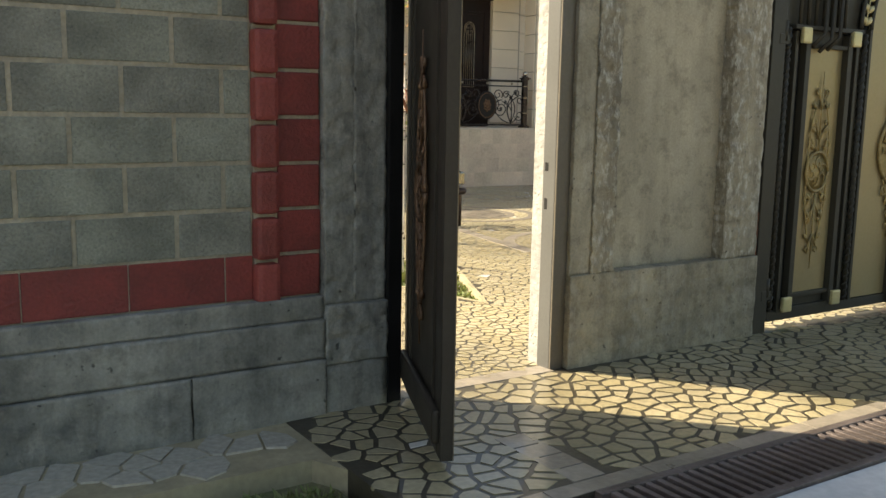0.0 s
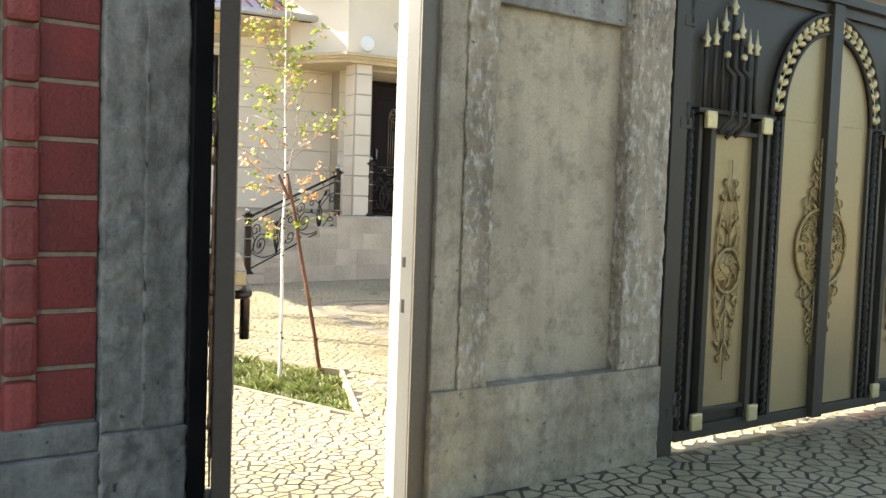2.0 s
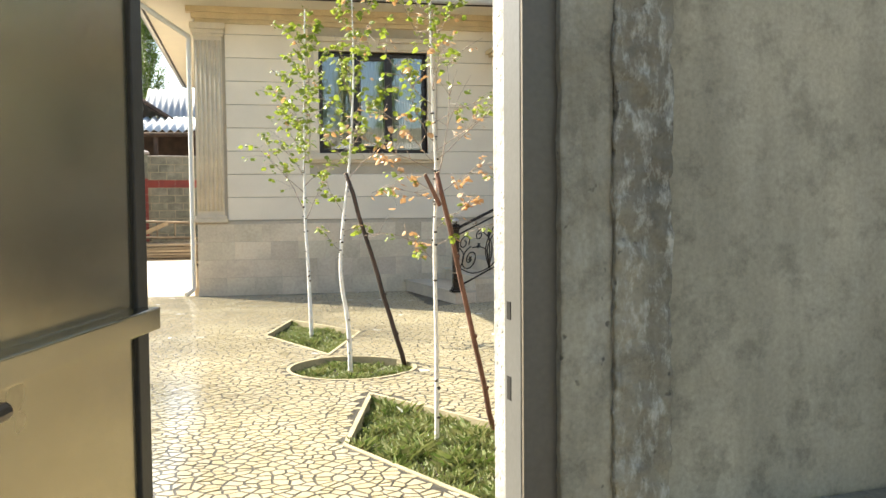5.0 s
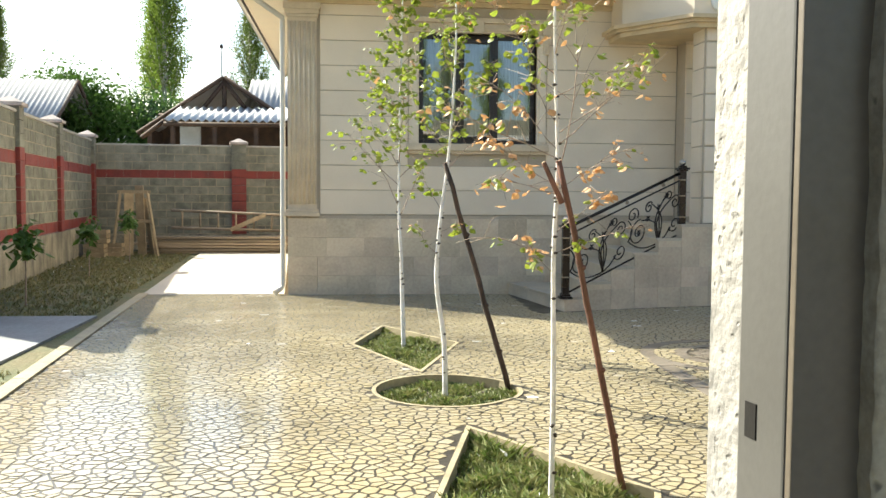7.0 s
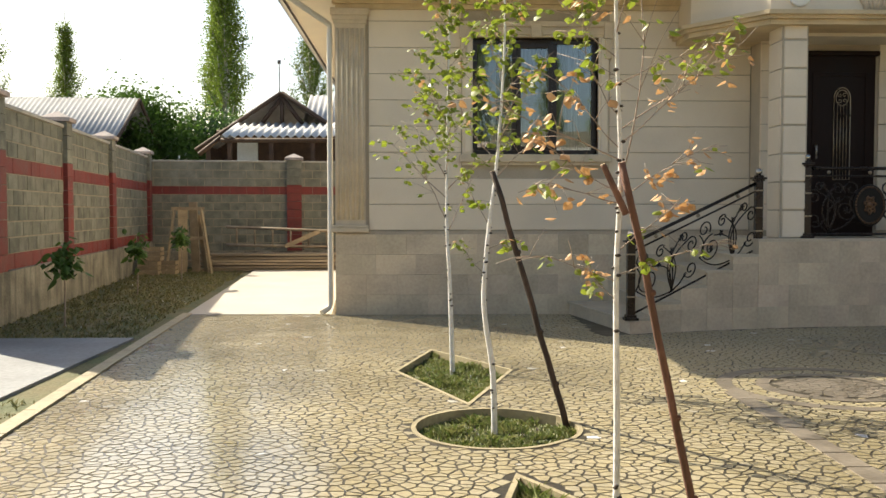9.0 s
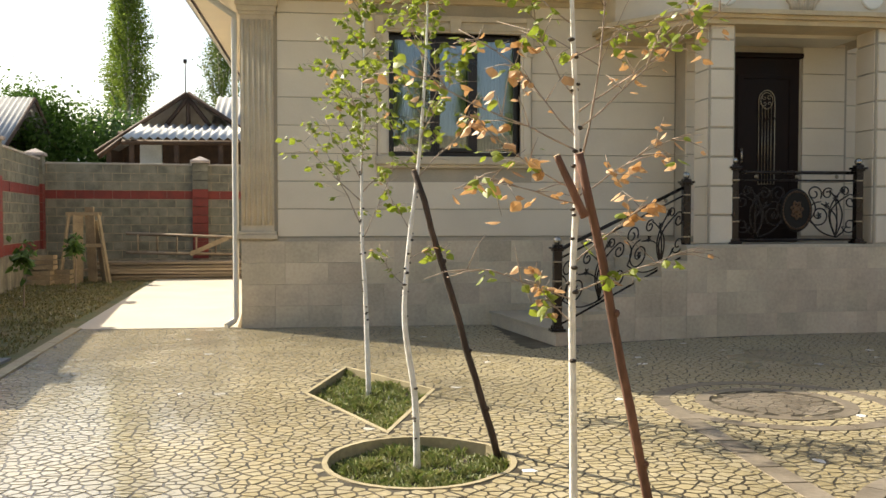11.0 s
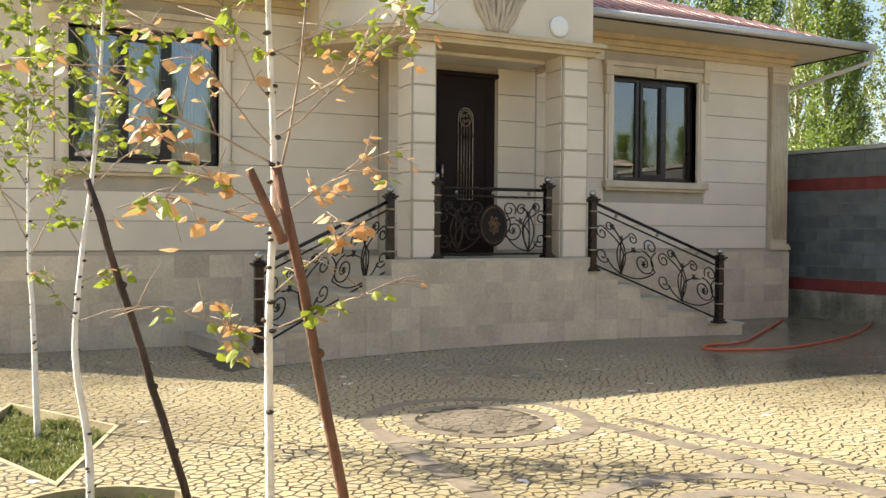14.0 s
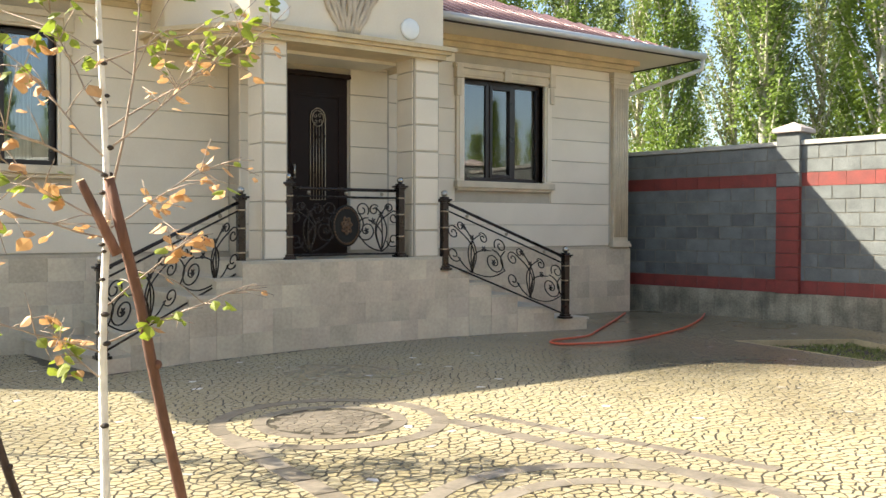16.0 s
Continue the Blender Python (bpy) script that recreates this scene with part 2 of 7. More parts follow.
CONCRETE = mat("concrete", (0.37, 0.335, 0.25), 0.85, var=0.36, scale=2.6, pits=0.25, streak=0.28, fine=35, bump=0.35)
PLASTER = cast_mat("cement_plaster", (0.42, 0.358, 0.245), (0.29, 0.248, 0.172), 2.0, 0.10, 0.10, runs=0.88, holes=0.8)
CAST_RIB = cast_mat("lime_stained_concrete", (0.385, 0.325, 0.22), (0.235, 0.20, 0.14), 15.0, 0.75, 1.0)
CAST_SMOOTH = cast_mat("smooth_cast_concrete", (0.38, 0.325, 0.225), (0.28, 0.24, 0.165), 5.0, 0.25, 0.4)
CAST_FOOT = cast_mat("board_marked_concrete", (0.37, 0.315, 0.21), (0.245, 0.205, 0.135), 4.0, 0.22, 0.45, 0.12)
CAST_GREY = cast_mat("grey_cast_concrete", (0.33, 0.315, 0.265), (0.18, 0.172, 0.142), 6.0, 0.30, 0.8)
FOOT_GREY = cast_mat("stained_grey_concrete", (0.33, 0.315, 0.265), (0.15, 0.145, 0.12), 3.0, 0.18, 0.6, 0.10)
GREY_BLOCK = mat("grey_block", (0.275, 0.272, 0.215), 0.9, pits=0.3, var=0.30, scale=4, fine=90, bump=0.45, rand=0.13, hue=0.012)
# darker copy of the grey block: the east wall's shade is in its colour
SHADED_BLOCK = mat("shaded_grey_block", (0.165, 0.175, 0.17), 0.9, var=0.22, scale=4, fine=90, bump=0.45, rand=0.16, hue=0.012)
RED_BLOCK = mat("red_painted_block", (0.25, 0.046, 0.036), 0.65, var=0.2, scale=5, fine=70, bump=0.4, rand=0.08)
RED_EDGE = mat("red_painted_edge", (0.31, 0.062, 0.048), 0.6, var=0.2, scale=5, fine=70, bump=0.4, rand=0.06)
MORTAR = mat("mortar", (0.40, 0.35, 0.255), 0.95, var=0.2, scale=6, fine=60, bump=0.5)
DARK_MORTAR = mat("dark_mortar", (0.20, 0.19, 0.16), 0.95, var=0.2, scale=6, fine=60, bump=0.5)
WHITE_PLASTER = mat("white_rough_plaster", (0.38, 0.365, 0.335), 0.9, pits=0.4, var=0.16, scale=5, fine=25, bump=0.7)
STEEL = mat("grey_painted_steel", (0.10, 0.097, 0.089), 0.5, metal=0.2, var=0.08, scale=3, fine=60, bump=0.03)
BLACK_STEEL = mat("black_steel", (0.014, 0.013, 0.012), 0.5, spec=0.2, var=0.2, scale=4, fine=50, bump=0.05)
GREEN_STEEL = mat("grey_green_steel", (0.050, 0.044, 0.031), 0.45, metal=0.1, spec=0.25, var=0.1, scale=2, fine=60, bump=0.03)
DOOR_BROWN = mat("dark_brown_steel", (0.050, 0.041, 0.030), 0.5, metal=0.15, spec=0.3, var=0.15, scale=3, fine=60, bump=0.04)
JAMB_TAUPE = mat("taupe_painted_steel", (0.135, 0.112, 0.082), 0.45, metal=0.1, var=0.12, scale=4, fine=60, bump=0.04)
DOOR_INNER = mat("khaki_steel_sheet", (0.40, 0.345, 0.23), 0.22, metal=0.9, var=0.1, scale=1.2, fine=40, bump=0.02)
GOLD_SHEET = mat("gold_sheet", (0.34, 0.262, 0.130), 0.38, metal=0.45, var=0.07, scale=1.0, fine=50, bump=0.02)
GOLD_TRIM = mat("gold_casting", (0.42, 0.30, 0.12), 0.40, metal=0.5, var=0.25, scale=20, fine=90, bump=0.3)
PALE_GOLD = mat("pale_gold", (0.60, 0.50, 0.25), 0.35, metal=0.45, var=0.12, scale=10, fine=60, bump=0.1)
RUST = mat("rusty_steel", (0.20, 0.075, 0.035), 0.8, var=0.4, scale=12, fine=60, bump=0.4)
CREAM = mat("cream_stone_panel", (0.81, 0.705, 0.555), 0.75, var=0.07, scale=1.3, fine=60, bump=0.12, rand=0.025)
CREAM_GROOVE = mat("cream_groove", (0.50, 0.43, 0.33), 0.85, var=0.1, scale=3, fine=60, bump=0.1)
BEIGE_TRIM = mat("beige_stone_trim", (0.68, 0.57, 0.415), 0.75, var=0.12, scale=4, fine=60, bump=0.15)
OCHRE_TRIM = mat("ochre_cornice", (0.67, 0.53, 0.325), 0.75, var=0.12, scale=4, fine=60, bump=0.12)
PLINTH_TILE = mat("limestone_tile", (0.71, 0.59, 0.43), 0.5, var=0.18, scale=1.6, fine=30, bump=0.06, rand=0.075, hue=0.006)
TILE_JOINT = mat("limestone_grout", (0.56, 0.465, 0.345), 0.8, var=0.1, scale=3, fine=40, bump=0.05)
STEP_STONE = mat("pale_step_stone", (0.62, 0.545, 0.42), 0.5, var=0.14, scale=3, fine=40, bump=0.12, rand=0.07)
SOFFIT = mat("cream_soffit", (0.74, 0.67, 0.54), 0.6, var=0.05, scale=2, fine=30, bump=0.02)
ROOF = mat("brown_red_metal_roof", (0.16, 0.095, 0.098), 0.32, metal=0.3, var=0.08, scale=2, fine=30, bump=0.03)
GUTTER = mat("pale_grey_gutter", (0.60, 0.59, 0.57), 0.4, metal=0.3, var=0.05, scale=3, fine=30, bump=0.02)
WHITE_PIPE = mat("white_downpipe", (0.66, 0.63, 0.56), 0.4, var=0.05, scale=3, fine=30, bump=0.02)
WHITE_DISC = mat("white_disc", (0.84, 0.83, 0.79), 0.4, var=0.03, scale=3, fine=30, bump=0.02)
DARK_FRAME = mat("dark_brown_frame", (0.022, 0.012, 0.009), 0.35, var=0.15, scale=6, fine=60, bump=0.03)
DOOR_LEAF = mat("dark_mahogany_door", (0.018, 0.008, 0.006), 0.5, spec=0.15, var=0.25, scale=3, fine=50, bump=0.05, stretch=(1, 1, 0.2))
CURTAIN = mat("white_curtain", (0.66, 0.68, 0.70), 0.9, var=0.1, scale=3, fine=30, bump=0.1)
# unlit rooms: their dimness is put into this dark grey
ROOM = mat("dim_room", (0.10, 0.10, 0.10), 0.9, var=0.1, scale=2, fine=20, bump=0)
IRON = mat("black_brown_iron", (0.026, 0.018, 0.014), 0.30, metal=0.4, var=0.2, scale=10, fine=80, bump=0.1)
BRONZE = mat("bronze_casting", (0.22, 0.13, 0.075), 0.5, metal=0.7, var=0.3, scale=25, fine=80, bump=0.3)
CHROME_BALL = mat("pewter_ball", (0.45, 0.42, 0.38), 0.25, metal=0.9, var=0.1, scale=6, fine=60, bump=0.02)
BAND_IRON = mat("pale_band", (0.40, 0.33, 0.24), 0.35, metal=0.7, var=0.1, scale=6, fine=60, bump=0.02)
BIRCH = mat("white_birch_bark", (0.86, 0.84, 0.82), 0.8, var=0.18, scale=14, fine=60, bump=0.3, col2=(0.66, 0.63, 0.58))
KNOT = mat("dark_bark_knot", (0.07, 0.055, 0.045), 0.9, var=0.3, scale=20, fine=60, bump=0.4)
TWIG = mat("pinkish_twig", (0.44, 0.34, 0.27), 0.8, var=0.25, scale=14, fine=60, bump=0.2)
STAKE_DARK = mat("dark_stake_bark", (0.085, 0.055, 0.042), 0.85, var=0.35, scale=12, fine=50, bump=0.6, stretch=(1, 1, 0.3))
STAKE_RED = mat("reddish_stake_bark", (0.22, 0.105, 0.070), 0.8, var=0.35, scale=10, fine=50, bump=0.5, stretch=(1, 1, 0.3))
CUT_WOOD = mat("cut_wood", (0.50, 0.36, 0.22), 0.8, var=0.2, scale=20, fine=60, bump=0.1)
BARK = mat("grey_poplar_bark", (0.60, 0.56, 0.47), 0.9, var=0.3, scale=4, fine=20, bump=0.5)
SOIL = mat("dark_soil", (0.085, 0.065, 0.045), 0.95, var=0.4, scale=5, fine=40, bump=0.8)
DIRT = mat("dry_lawn_soil", (0.17, 0.145, 0.075), 0.95, var=0.4, scale=2, fine=30, bump=0.7, col2=(0.085, 0.105, 0.035))
EARTH = mat("sandy_ground", (0.30, 0.25, 0.18), 0.95, var=0.3, scale=0.6, fine=12, bump=0.4)
SLAB = mat("pale_concrete_slab", (0.47, 0.43, 0.365), 0.7, var=0.1, scale=1.2, fine=30, bump=0.15)
PALE_CONCRETE = mat("pale_street_concrete", (0.50, 0.50, 0.48), 0.75, var=0.15, scale=1.5, fine=25, bump=0.25)
JOINT = mat("olive_grey_joint", (0.060, 0.049, 0.031), 0.5, var=0.3, scale=2.5, fine=30, bump=0.12, rough_var=0.15, coat=0.25)
BAND_STONE = mat("pinkish_grey_band", (0.285, 0.24, 0.185), 0.42, var=0.22, scale=4, fine=30, bump=0.15, rand=0.12, rough_var=0.15, coat=0.5)
KERB = mat("yellowish_kerb", (0.40, 0.335, 0.205), 0.65, var=0.18, scale=4, fine=30, bump=0.25)
GRATE = mat("brown_iron_grate", (0.17, 0.135, 0.12), 0.45, metal=0.5, var=0.25, scale=5, fine=40, bump=0.15)
HOSE = mat("orange_hose", (0.62, 0.12, 0.055), 0.45, var=0.1, scale=6, fine=30, bump=0.05)
PLANK = mat("weathered_plank", (0.42, 0.33, 0.23), 0.85, var=0.3, scale=5, fine=40, bump=0.3, rand=0.3, stretch=(0.2, 1, 1))
CRATE = mat("box_wood", (0.40, 0.31, 0.20), 0.8, var=0.2, scale=5, fine=40, bump=0.2, rand=0.15)
ASBESTOS = mat("grey_corrugated_sheet", (0.46, 0.46, 0.46), 0.8, var=0.15, scale=1.2, fine=20, bump=0.2, rand=0.1)
WHITE_SHEET = mat("white_corrugated_sheet", (0.72, 0.71, 0.68), 0.7, var=0.1, scale=1.5, fine=20, bump=0.1)
OLD_WOOD = mat("old_dark_wood", (0.10, 0.062, 0.042), 0.85, var=0.3, scale=4, fine=30, bump=0.3)
BLUE_WALL = mat("pale_blue_wash", (0.50, 0.56, 0.60), 0.85, var=0.12, scale=2, fine=20, bump=0.1)
CAP = mat("pinkish_pier_cap", (0.52, 0.44, 0.40), 0.8, var=0.18, scale=4, fine=40, bump=0.3)
COPING = mat("grey_coping", (0.48, 0.46, 0.42), 0.85, var=0.18, scale=3, fine=40, bump=0.3)
STONE = island_mat("yellow_flagstone", [(0.41, 0.34, 0.195), (0.55, 0.46, 0.265), (0.46, 0.39, 0.24), (0.62, 0.525, 0.32), (0.35, 0.30, 0.19), (0.58, 0.485, 0.285), (0.44, 0.38, 0.255)], 0.36, 0.12, fine=35, bump=0.08, wet=0.45, soak=0.25, film=1.0)
# damp apron stones, toned darker as well for the gate wall's shade
DAMP_SHADED_STONE = island_mat("damp_shaded_flagstone", [(0.34, 0.28, 0.155), (0.42, 0.35, 0.195), (0.30, 0.25, 0.15), (0.46, 0.385, 0.225), (0.37, 0.31, 0.19)], 0.45, 0.15, fine=35, bump=0.12, wet=0.9, soak=0.35, film=0.7)
PALE_STONE = island_mat("pale_flagstone", [(0.37, 0.335, 0.265), (0.43, 0.39, 0.305), (0.34, 0.31, 0.245), (0.40, 0.36, 0.28)], 0.55, 0.15, fine=35, bump=0.25)
GRASS = island_mat("lawn_grass", [(0.11, 0.17, 0.03), (0.15, 0.22, 0.045), (0.21, 0.24, 0.065), (0.09, 0.13, 0.03), (0.26, 0.25, 0.10)], 0.6, 0.1, bump=0, translucent=0.3)
DRY_GRASS = island_mat("dry_grass", [(0.14, 0.16, 0.05), (0.24, 0.21, 0.09), (0.18, 0.19, 0.055), (0.11, 0.12, 0.04), (0.32, 0.26, 0.13)], 0.7, 0.1, bump=0, translucent=0.2)
LEAF_GREEN = island_mat("birch_leaf_green", [(0.20, 0.26, 0.03), (0.30, 0.34, 0.045), (0.40, 0.38, 0.06), (0.13, 0.19, 0.025), (0.25, 0.30, 0.04)], 0.5, 0.1, bump=0, translucent=0.5)
LEAF_AUTUMN = island_mat("birch_leaf_autumn", [(0.56, 0.33, 0.15), (0.60, 0.42, 0.21), (0.47, 0.31, 0.18), (0.64, 0.50, 0.22), (0.54, 0.31, 0.14)], 0.55, 0.1, bump=0, translucent=0.28)
LEAF_POPLAR = island_mat("poplar_leaf", [(0.20, 0.28, 0.045), (0.31, 0.38, 0.07), (0.42, 0.45, 0.11), (0.12, 0.18, 0.035)], 0.5, 0.1, bump=0, translucent=0.4)
LEAF_PALE = island_mat("pale_poplar_leaf", [(0.30, 0.34, 0.11), (0.40, 0.42, 0.17), (0.47, 0.46, 0.24), (0.18, 0.23, 0.07)], 0.5, 0.1, bump=0, translucent=0.4)
LEAF_DARK = island_mat("dark_tree_leaf", [(0.10, 0.19, 0.035), (0.17, 0.27, 0.05), (0.24, 0.34, 0.065), (0.065, 0.12, 0.025)], 0.5, 0.1, bump=0, translucent=0.3)


def glass_mat():
    m = bpy.data.materials.new("window_glass")
    m.use_nodes = True
    N, L = m.node_tree.nodes, m.node_tree.links
    gl, tr, mx, fr = (N.new("ShaderNodeBsdfGlossy"), N.new("ShaderNodeBsdfTransparent"), N.new("ShaderNodeMixShader"), N.new("ShaderNodeFresnel"))
    gl.inputs["Roughness"].default_value = 0.01
    tr.inputs[0].default_value = (0.75, 0.8, 0.82, 1)
    fr.inputs["IOR"].default_value = 2.4
    L.new(fr.outputs[0], mx.inputs[0])
    L.new(tr.outputs[0], mx.inputs[1])
    L.new(gl.outputs[0], mx.inputs[2])
    L.new(mx.outputs[0], N["Material Output"].inputs[0])
    return m


GLASS = glass_mat()


# ---- builders ----
def box(bm, x0, y0, z0, x1, y1, z1, bevel=0.0, m=None):
    vs = [bm.verts.new(p) for p in ((x0, y0, z0), (x1, y0, z0), (x1, y1, z0), (x0, y1, z0), (x0, y0, z1), (x1, y0, z1), (x1, y1, z1), (x0, y1, z1))]
    if m is not None:
        for v in vs:
            v.co = m @ v.co
    fs = [bm.faces.new([vs[i] for i in f]) for f in ((3, 2, 1, 0), (4, 5, 6, 7), (0, 1, 5, 4), (1, 2, 6, 5), (2, 3, 7, 6), (3, 0, 4, 7))]
    if bevel:
        bmesh.ops.bevel(bm, geom=list({e for f in fs for e in f.edges}), offset=bevel, segments=2, affect="EDGES", profile=0.6)
    return bm


def prism(bm, poly, z0, z1, m=None, flip=False):
    """A polygon in x, y drawn up from z0 to z1."""
    m = m or Matrix()
    a = [bm.verts.new(m @ Vector((x, y, z0))) for x, y in poly]
    b = [bm.verts.new(m @ Vector((x, y, z1))) for x, y in poly]
    n = len(poly)
    bm.faces.new(a[::-1])
    bm.faces.new(b)
    for i in range(n):
        bm.faces.new((a[i], a[(i + 1) % n], b[(i + 1) % n], b[i]))
    return bm


def tube(bm, pts, r, seg=6, r1=None, flat=1.0):
    """A round bar along points, tapering from r to r1."""
    pts = [Vector(p) for p in pts]
    r1 = r if r1 is None else r1
    rings, n = [], len(pts)
    up = Vector((0, 0, 1))
    d0 = (pts[1] - pts[0]).normalized()
    side = d0.cross(up if abs(d0.z) < 0.9 else Vector((1, 0, 0))).normalized()
    for i, p in enumerate(pts):
        d = (pts[min(i + 1, n - 1)] - pts[max(i - 1, 0)])
        d = d.normalized() if d.length > 1e-9 else d0
        side = (side - d * side.dot(d)).normalized()
        other = d.cross(side)
        rr = r + (r1 - r) * i / (n - 1)
        rings.append([bm.verts.new(p + rr * (math.cos(2 * math.pi * k / seg) * side + flat * math.sin(2 * math.pi * k / seg) * other)) for k in range(seg)])
    for a, b in zip(rings, rings[1:]):
        for k in range(seg):
            f = bm.faces.new((a[k], a[(k + 1) % seg], b[(k + 1) % seg], b[k]))
            f.smooth = True
    bm.faces.new(rings[0][::-1])
    bm.faces.new(rings[-1])
    return bm


def lathe(bm, profile, seg=16, m=None):
    """A profile of radius, height turned round z."""
    m = m or Matrix()
    rings = [[bm.verts.new(m @ Vector((max(r, 1e-4) * math.cos(2 * math.pi * k / seg), max(r, 1e-4) * math.sin(2 * math.pi * k / seg), z))) for k in range(seg)] for r, z in profile]
    for a, b in zip(rings, rings[1:]):
        for k in range(seg):
            bm.faces.new((a[k], a[(k + 1) % seg], b[(k + 1) % seg], b[k])).smooth = True
    bm.faces.new(rings[0][::-1])
    bm.faces.new(rings[-1])
    return bm


def ball(r, z=0.0, n=7):
    return [(r * math.sin(math.pi * i / n), z - r * math.cos(math.pi * i / n)) for i in range(n + 1)]


def part(name, bm, material, parent=None, label="", m=None):
    me = bpy.data.meshes.new(name)
    if bm.faces:
        bmesh.ops.recalc_face_normals(bm, faces=bm.faces)
    bm.to_mesh(me)
    bm.free()
    me.materials.append(material)
    ob = new(name, me)
    if parent is not None:
        ob.parent = parent
    if m is not None:
        ob.matrix_basis = m
    return tagged(ob, label)


def piece(name, mesh, parent, m):
    ob = new(name, mesh)
    ob.parent = parent
    ob.matrix_basis = m
    return ob


def mesh_of(name, bm, material):
    me = bpy.data.meshes.new(name)
    bmesh.ops.recalc_face_normals(bm, faces=bm.faces)
    bm.to_mesh(me)
    bm.free()
    me.materials.append(material)
    return me


def thing(name, label, category, m=None, group=""):
    ob = new(name)
    ob.empty_display_size = 0.1
    if m is not None:
        ob.matrix_basis = m
    return tagged(ob, label, category, group)


def structure(name, bm, material, label="", m=None, category=""):
    return tagged(part(name, bm, material, None, label, m), category=category, kind="structure")


def BM():
    return bmesh.new()


def spiral(cx, cz, r, a0, turns, inner=0.25, n=18):
    """Points of a flat scroll in s, h: winds in from radius r at angle a0."""
    out = []
    for i in range(n + 1):
        f = i / n
        a = a0 + turns * 2 * math.pi * f
        q = r * (1 - (1 - inner) * f)
        out.append((cx + q * math.cos(a), cz + q * math.sin(a)))
    return out


def arc_pts(p0, p1, bulge, n=10):
    """A curve from p0 to p1 that swells sideways by bulge."""
    (x0, y0), (x1, y1) = p0, p1
    dx, dy = x1 - x0, y1 - y0
    return [(x0 + dx * i / n - dy * bulge * math.sin(math.pi * i / n), y0 + dy * i / n + dx * bulge * math.sin(math.pi * i / n)) for i in range(n + 1)]


LOT = Matrix.Rotation(radians(7.5), 4, "Z")          # the plot's walls, turned against the house


# ---- ground and paving ----
bm = BM()
box(bm, -2500, -2500, -0.6, 2500, 2500, -0.16)
structure("ground", bm, EARTH, "bare sandy ground around the plot", category="ground")


def inside(p, poly):
    x, y = p
    c, j = False, len(poly) - 1
    for i in range(len(poly)):
        (xi, yi), (xj, yj) = poly[i], poly[j]
        if (yi > y) != (yj > y) and x < (xj - xi) * (y - yi) / (yj - yi) + xi:
            c = not c
        j = i
    return c


def nearest_on(p, poly):
    best = None
    for i in range(len(poly)):
        a, b = Vector(poly[i]), Vector(poly[(i + 1) % len(poly)])
        d = b - a
        k = max(0, min(1, (Vector(p) - a).dot(d) / d.length_squared))
        q = a + k * d
        if best is None or (q - Vector(p)).length < best[0]:
            best = ((q - Vector(p)).length, (q.x, q.y))
    return best[1]


def grow(poly, k):
    """The polygon with its edges moved outward by k (counter-clockwise)."""
    n, out = len(poly), []
    for i in range(n):
        p, a, b = Vector(poly[i]), Vector(poly[i - 1]), Vector(poly[(i + 1) % n])
        d0, d1 = (p - a).normalized(), (b - p).normalized()
        n0, n1 = Vector((d0.y, -d0.x)), Vector((d1.y, -d1.x))
        h = (n0 + n1).normalized()
        out.append(tuple(p + h * k / max(0.35, h.dot(n0))))
    return out


def flagstones(x0, y0, x1, y1, size, keep, gap, seed, stretch=1.25, jitter=0.5):
    """Cells round jittered seeds, each cut by its neighbours: a list of convex polygons."""
    rn = random.Random(seed)
    sx, sy = size * stretch, size / stretch
    nx, ny = int((x1 - x0) / sx) + 2, int((y1 - y0) / sy) + 2
    P = [[(x0 + (i + 0.5 * (j % 2) + rn.uniform(-jitter, jitter)) * sx, y0 + (j + rn.uniform(-jitter, jitter)) * sy) for i in range(nx)] for j in range(ny)]
    out = []
    for j in range(1, ny - 1):
        for i in range(1, nx - 1):
            cx, cy = P[j][i]
            if not keep(cx, cy):
                continue
            poly = [(cx - 2 * sx, cy - 2 * sy), (cx + 2 * sx, cy - 2 * sy), (cx + 2 * sx, cy + 2 * sy), (cx - 2 * sx, cy + 2 * sy)]
            for jj in range(max(0, j - 2), min(ny, j + 3)):
                for ii in range(max(0, i - 2), min(nx, i + 3)):
                    if ii == i and jj == j:
                        continue
                    qx, qy = P[jj][ii]
                    dx, dy = qx - cx, qy - cy
                    l = math.hypot(dx, dy) + 1e-9
                    dx, dy = dx / l, dy / l
                    lim = l / 2 - gap
                    nw = []
                    ds = [(px - cx) * dx + (py - cy) * dy - lim for px, py in poly]
                    for k in range(len(poly)):
                        a, b, da, db = poly[k - 1], poly[k], ds[k - 1], ds[k]
                        if (da <= 0) != (db <= 0):
                            f = da / (da - db)
                            nw.append((a[0] + f * (b[0] - a[0]), a[1] + f * (b[1] - a[1])))
                        if db <= 0:
                            nw.append(b)
                    poly = nw
                    if len(poly) < 3:
                        break
                if len(poly) < 3:
                    break
            if len(poly) >= 3:
                clean = [p for k, p in enumerate(poly) if math.hypot(p[0] - poly[k - 1][0], p[1] - poly[k - 1][1]) > 0.012]
                if len(clean) >= 3:
                    out.append((cx, cy, clean))
    return out


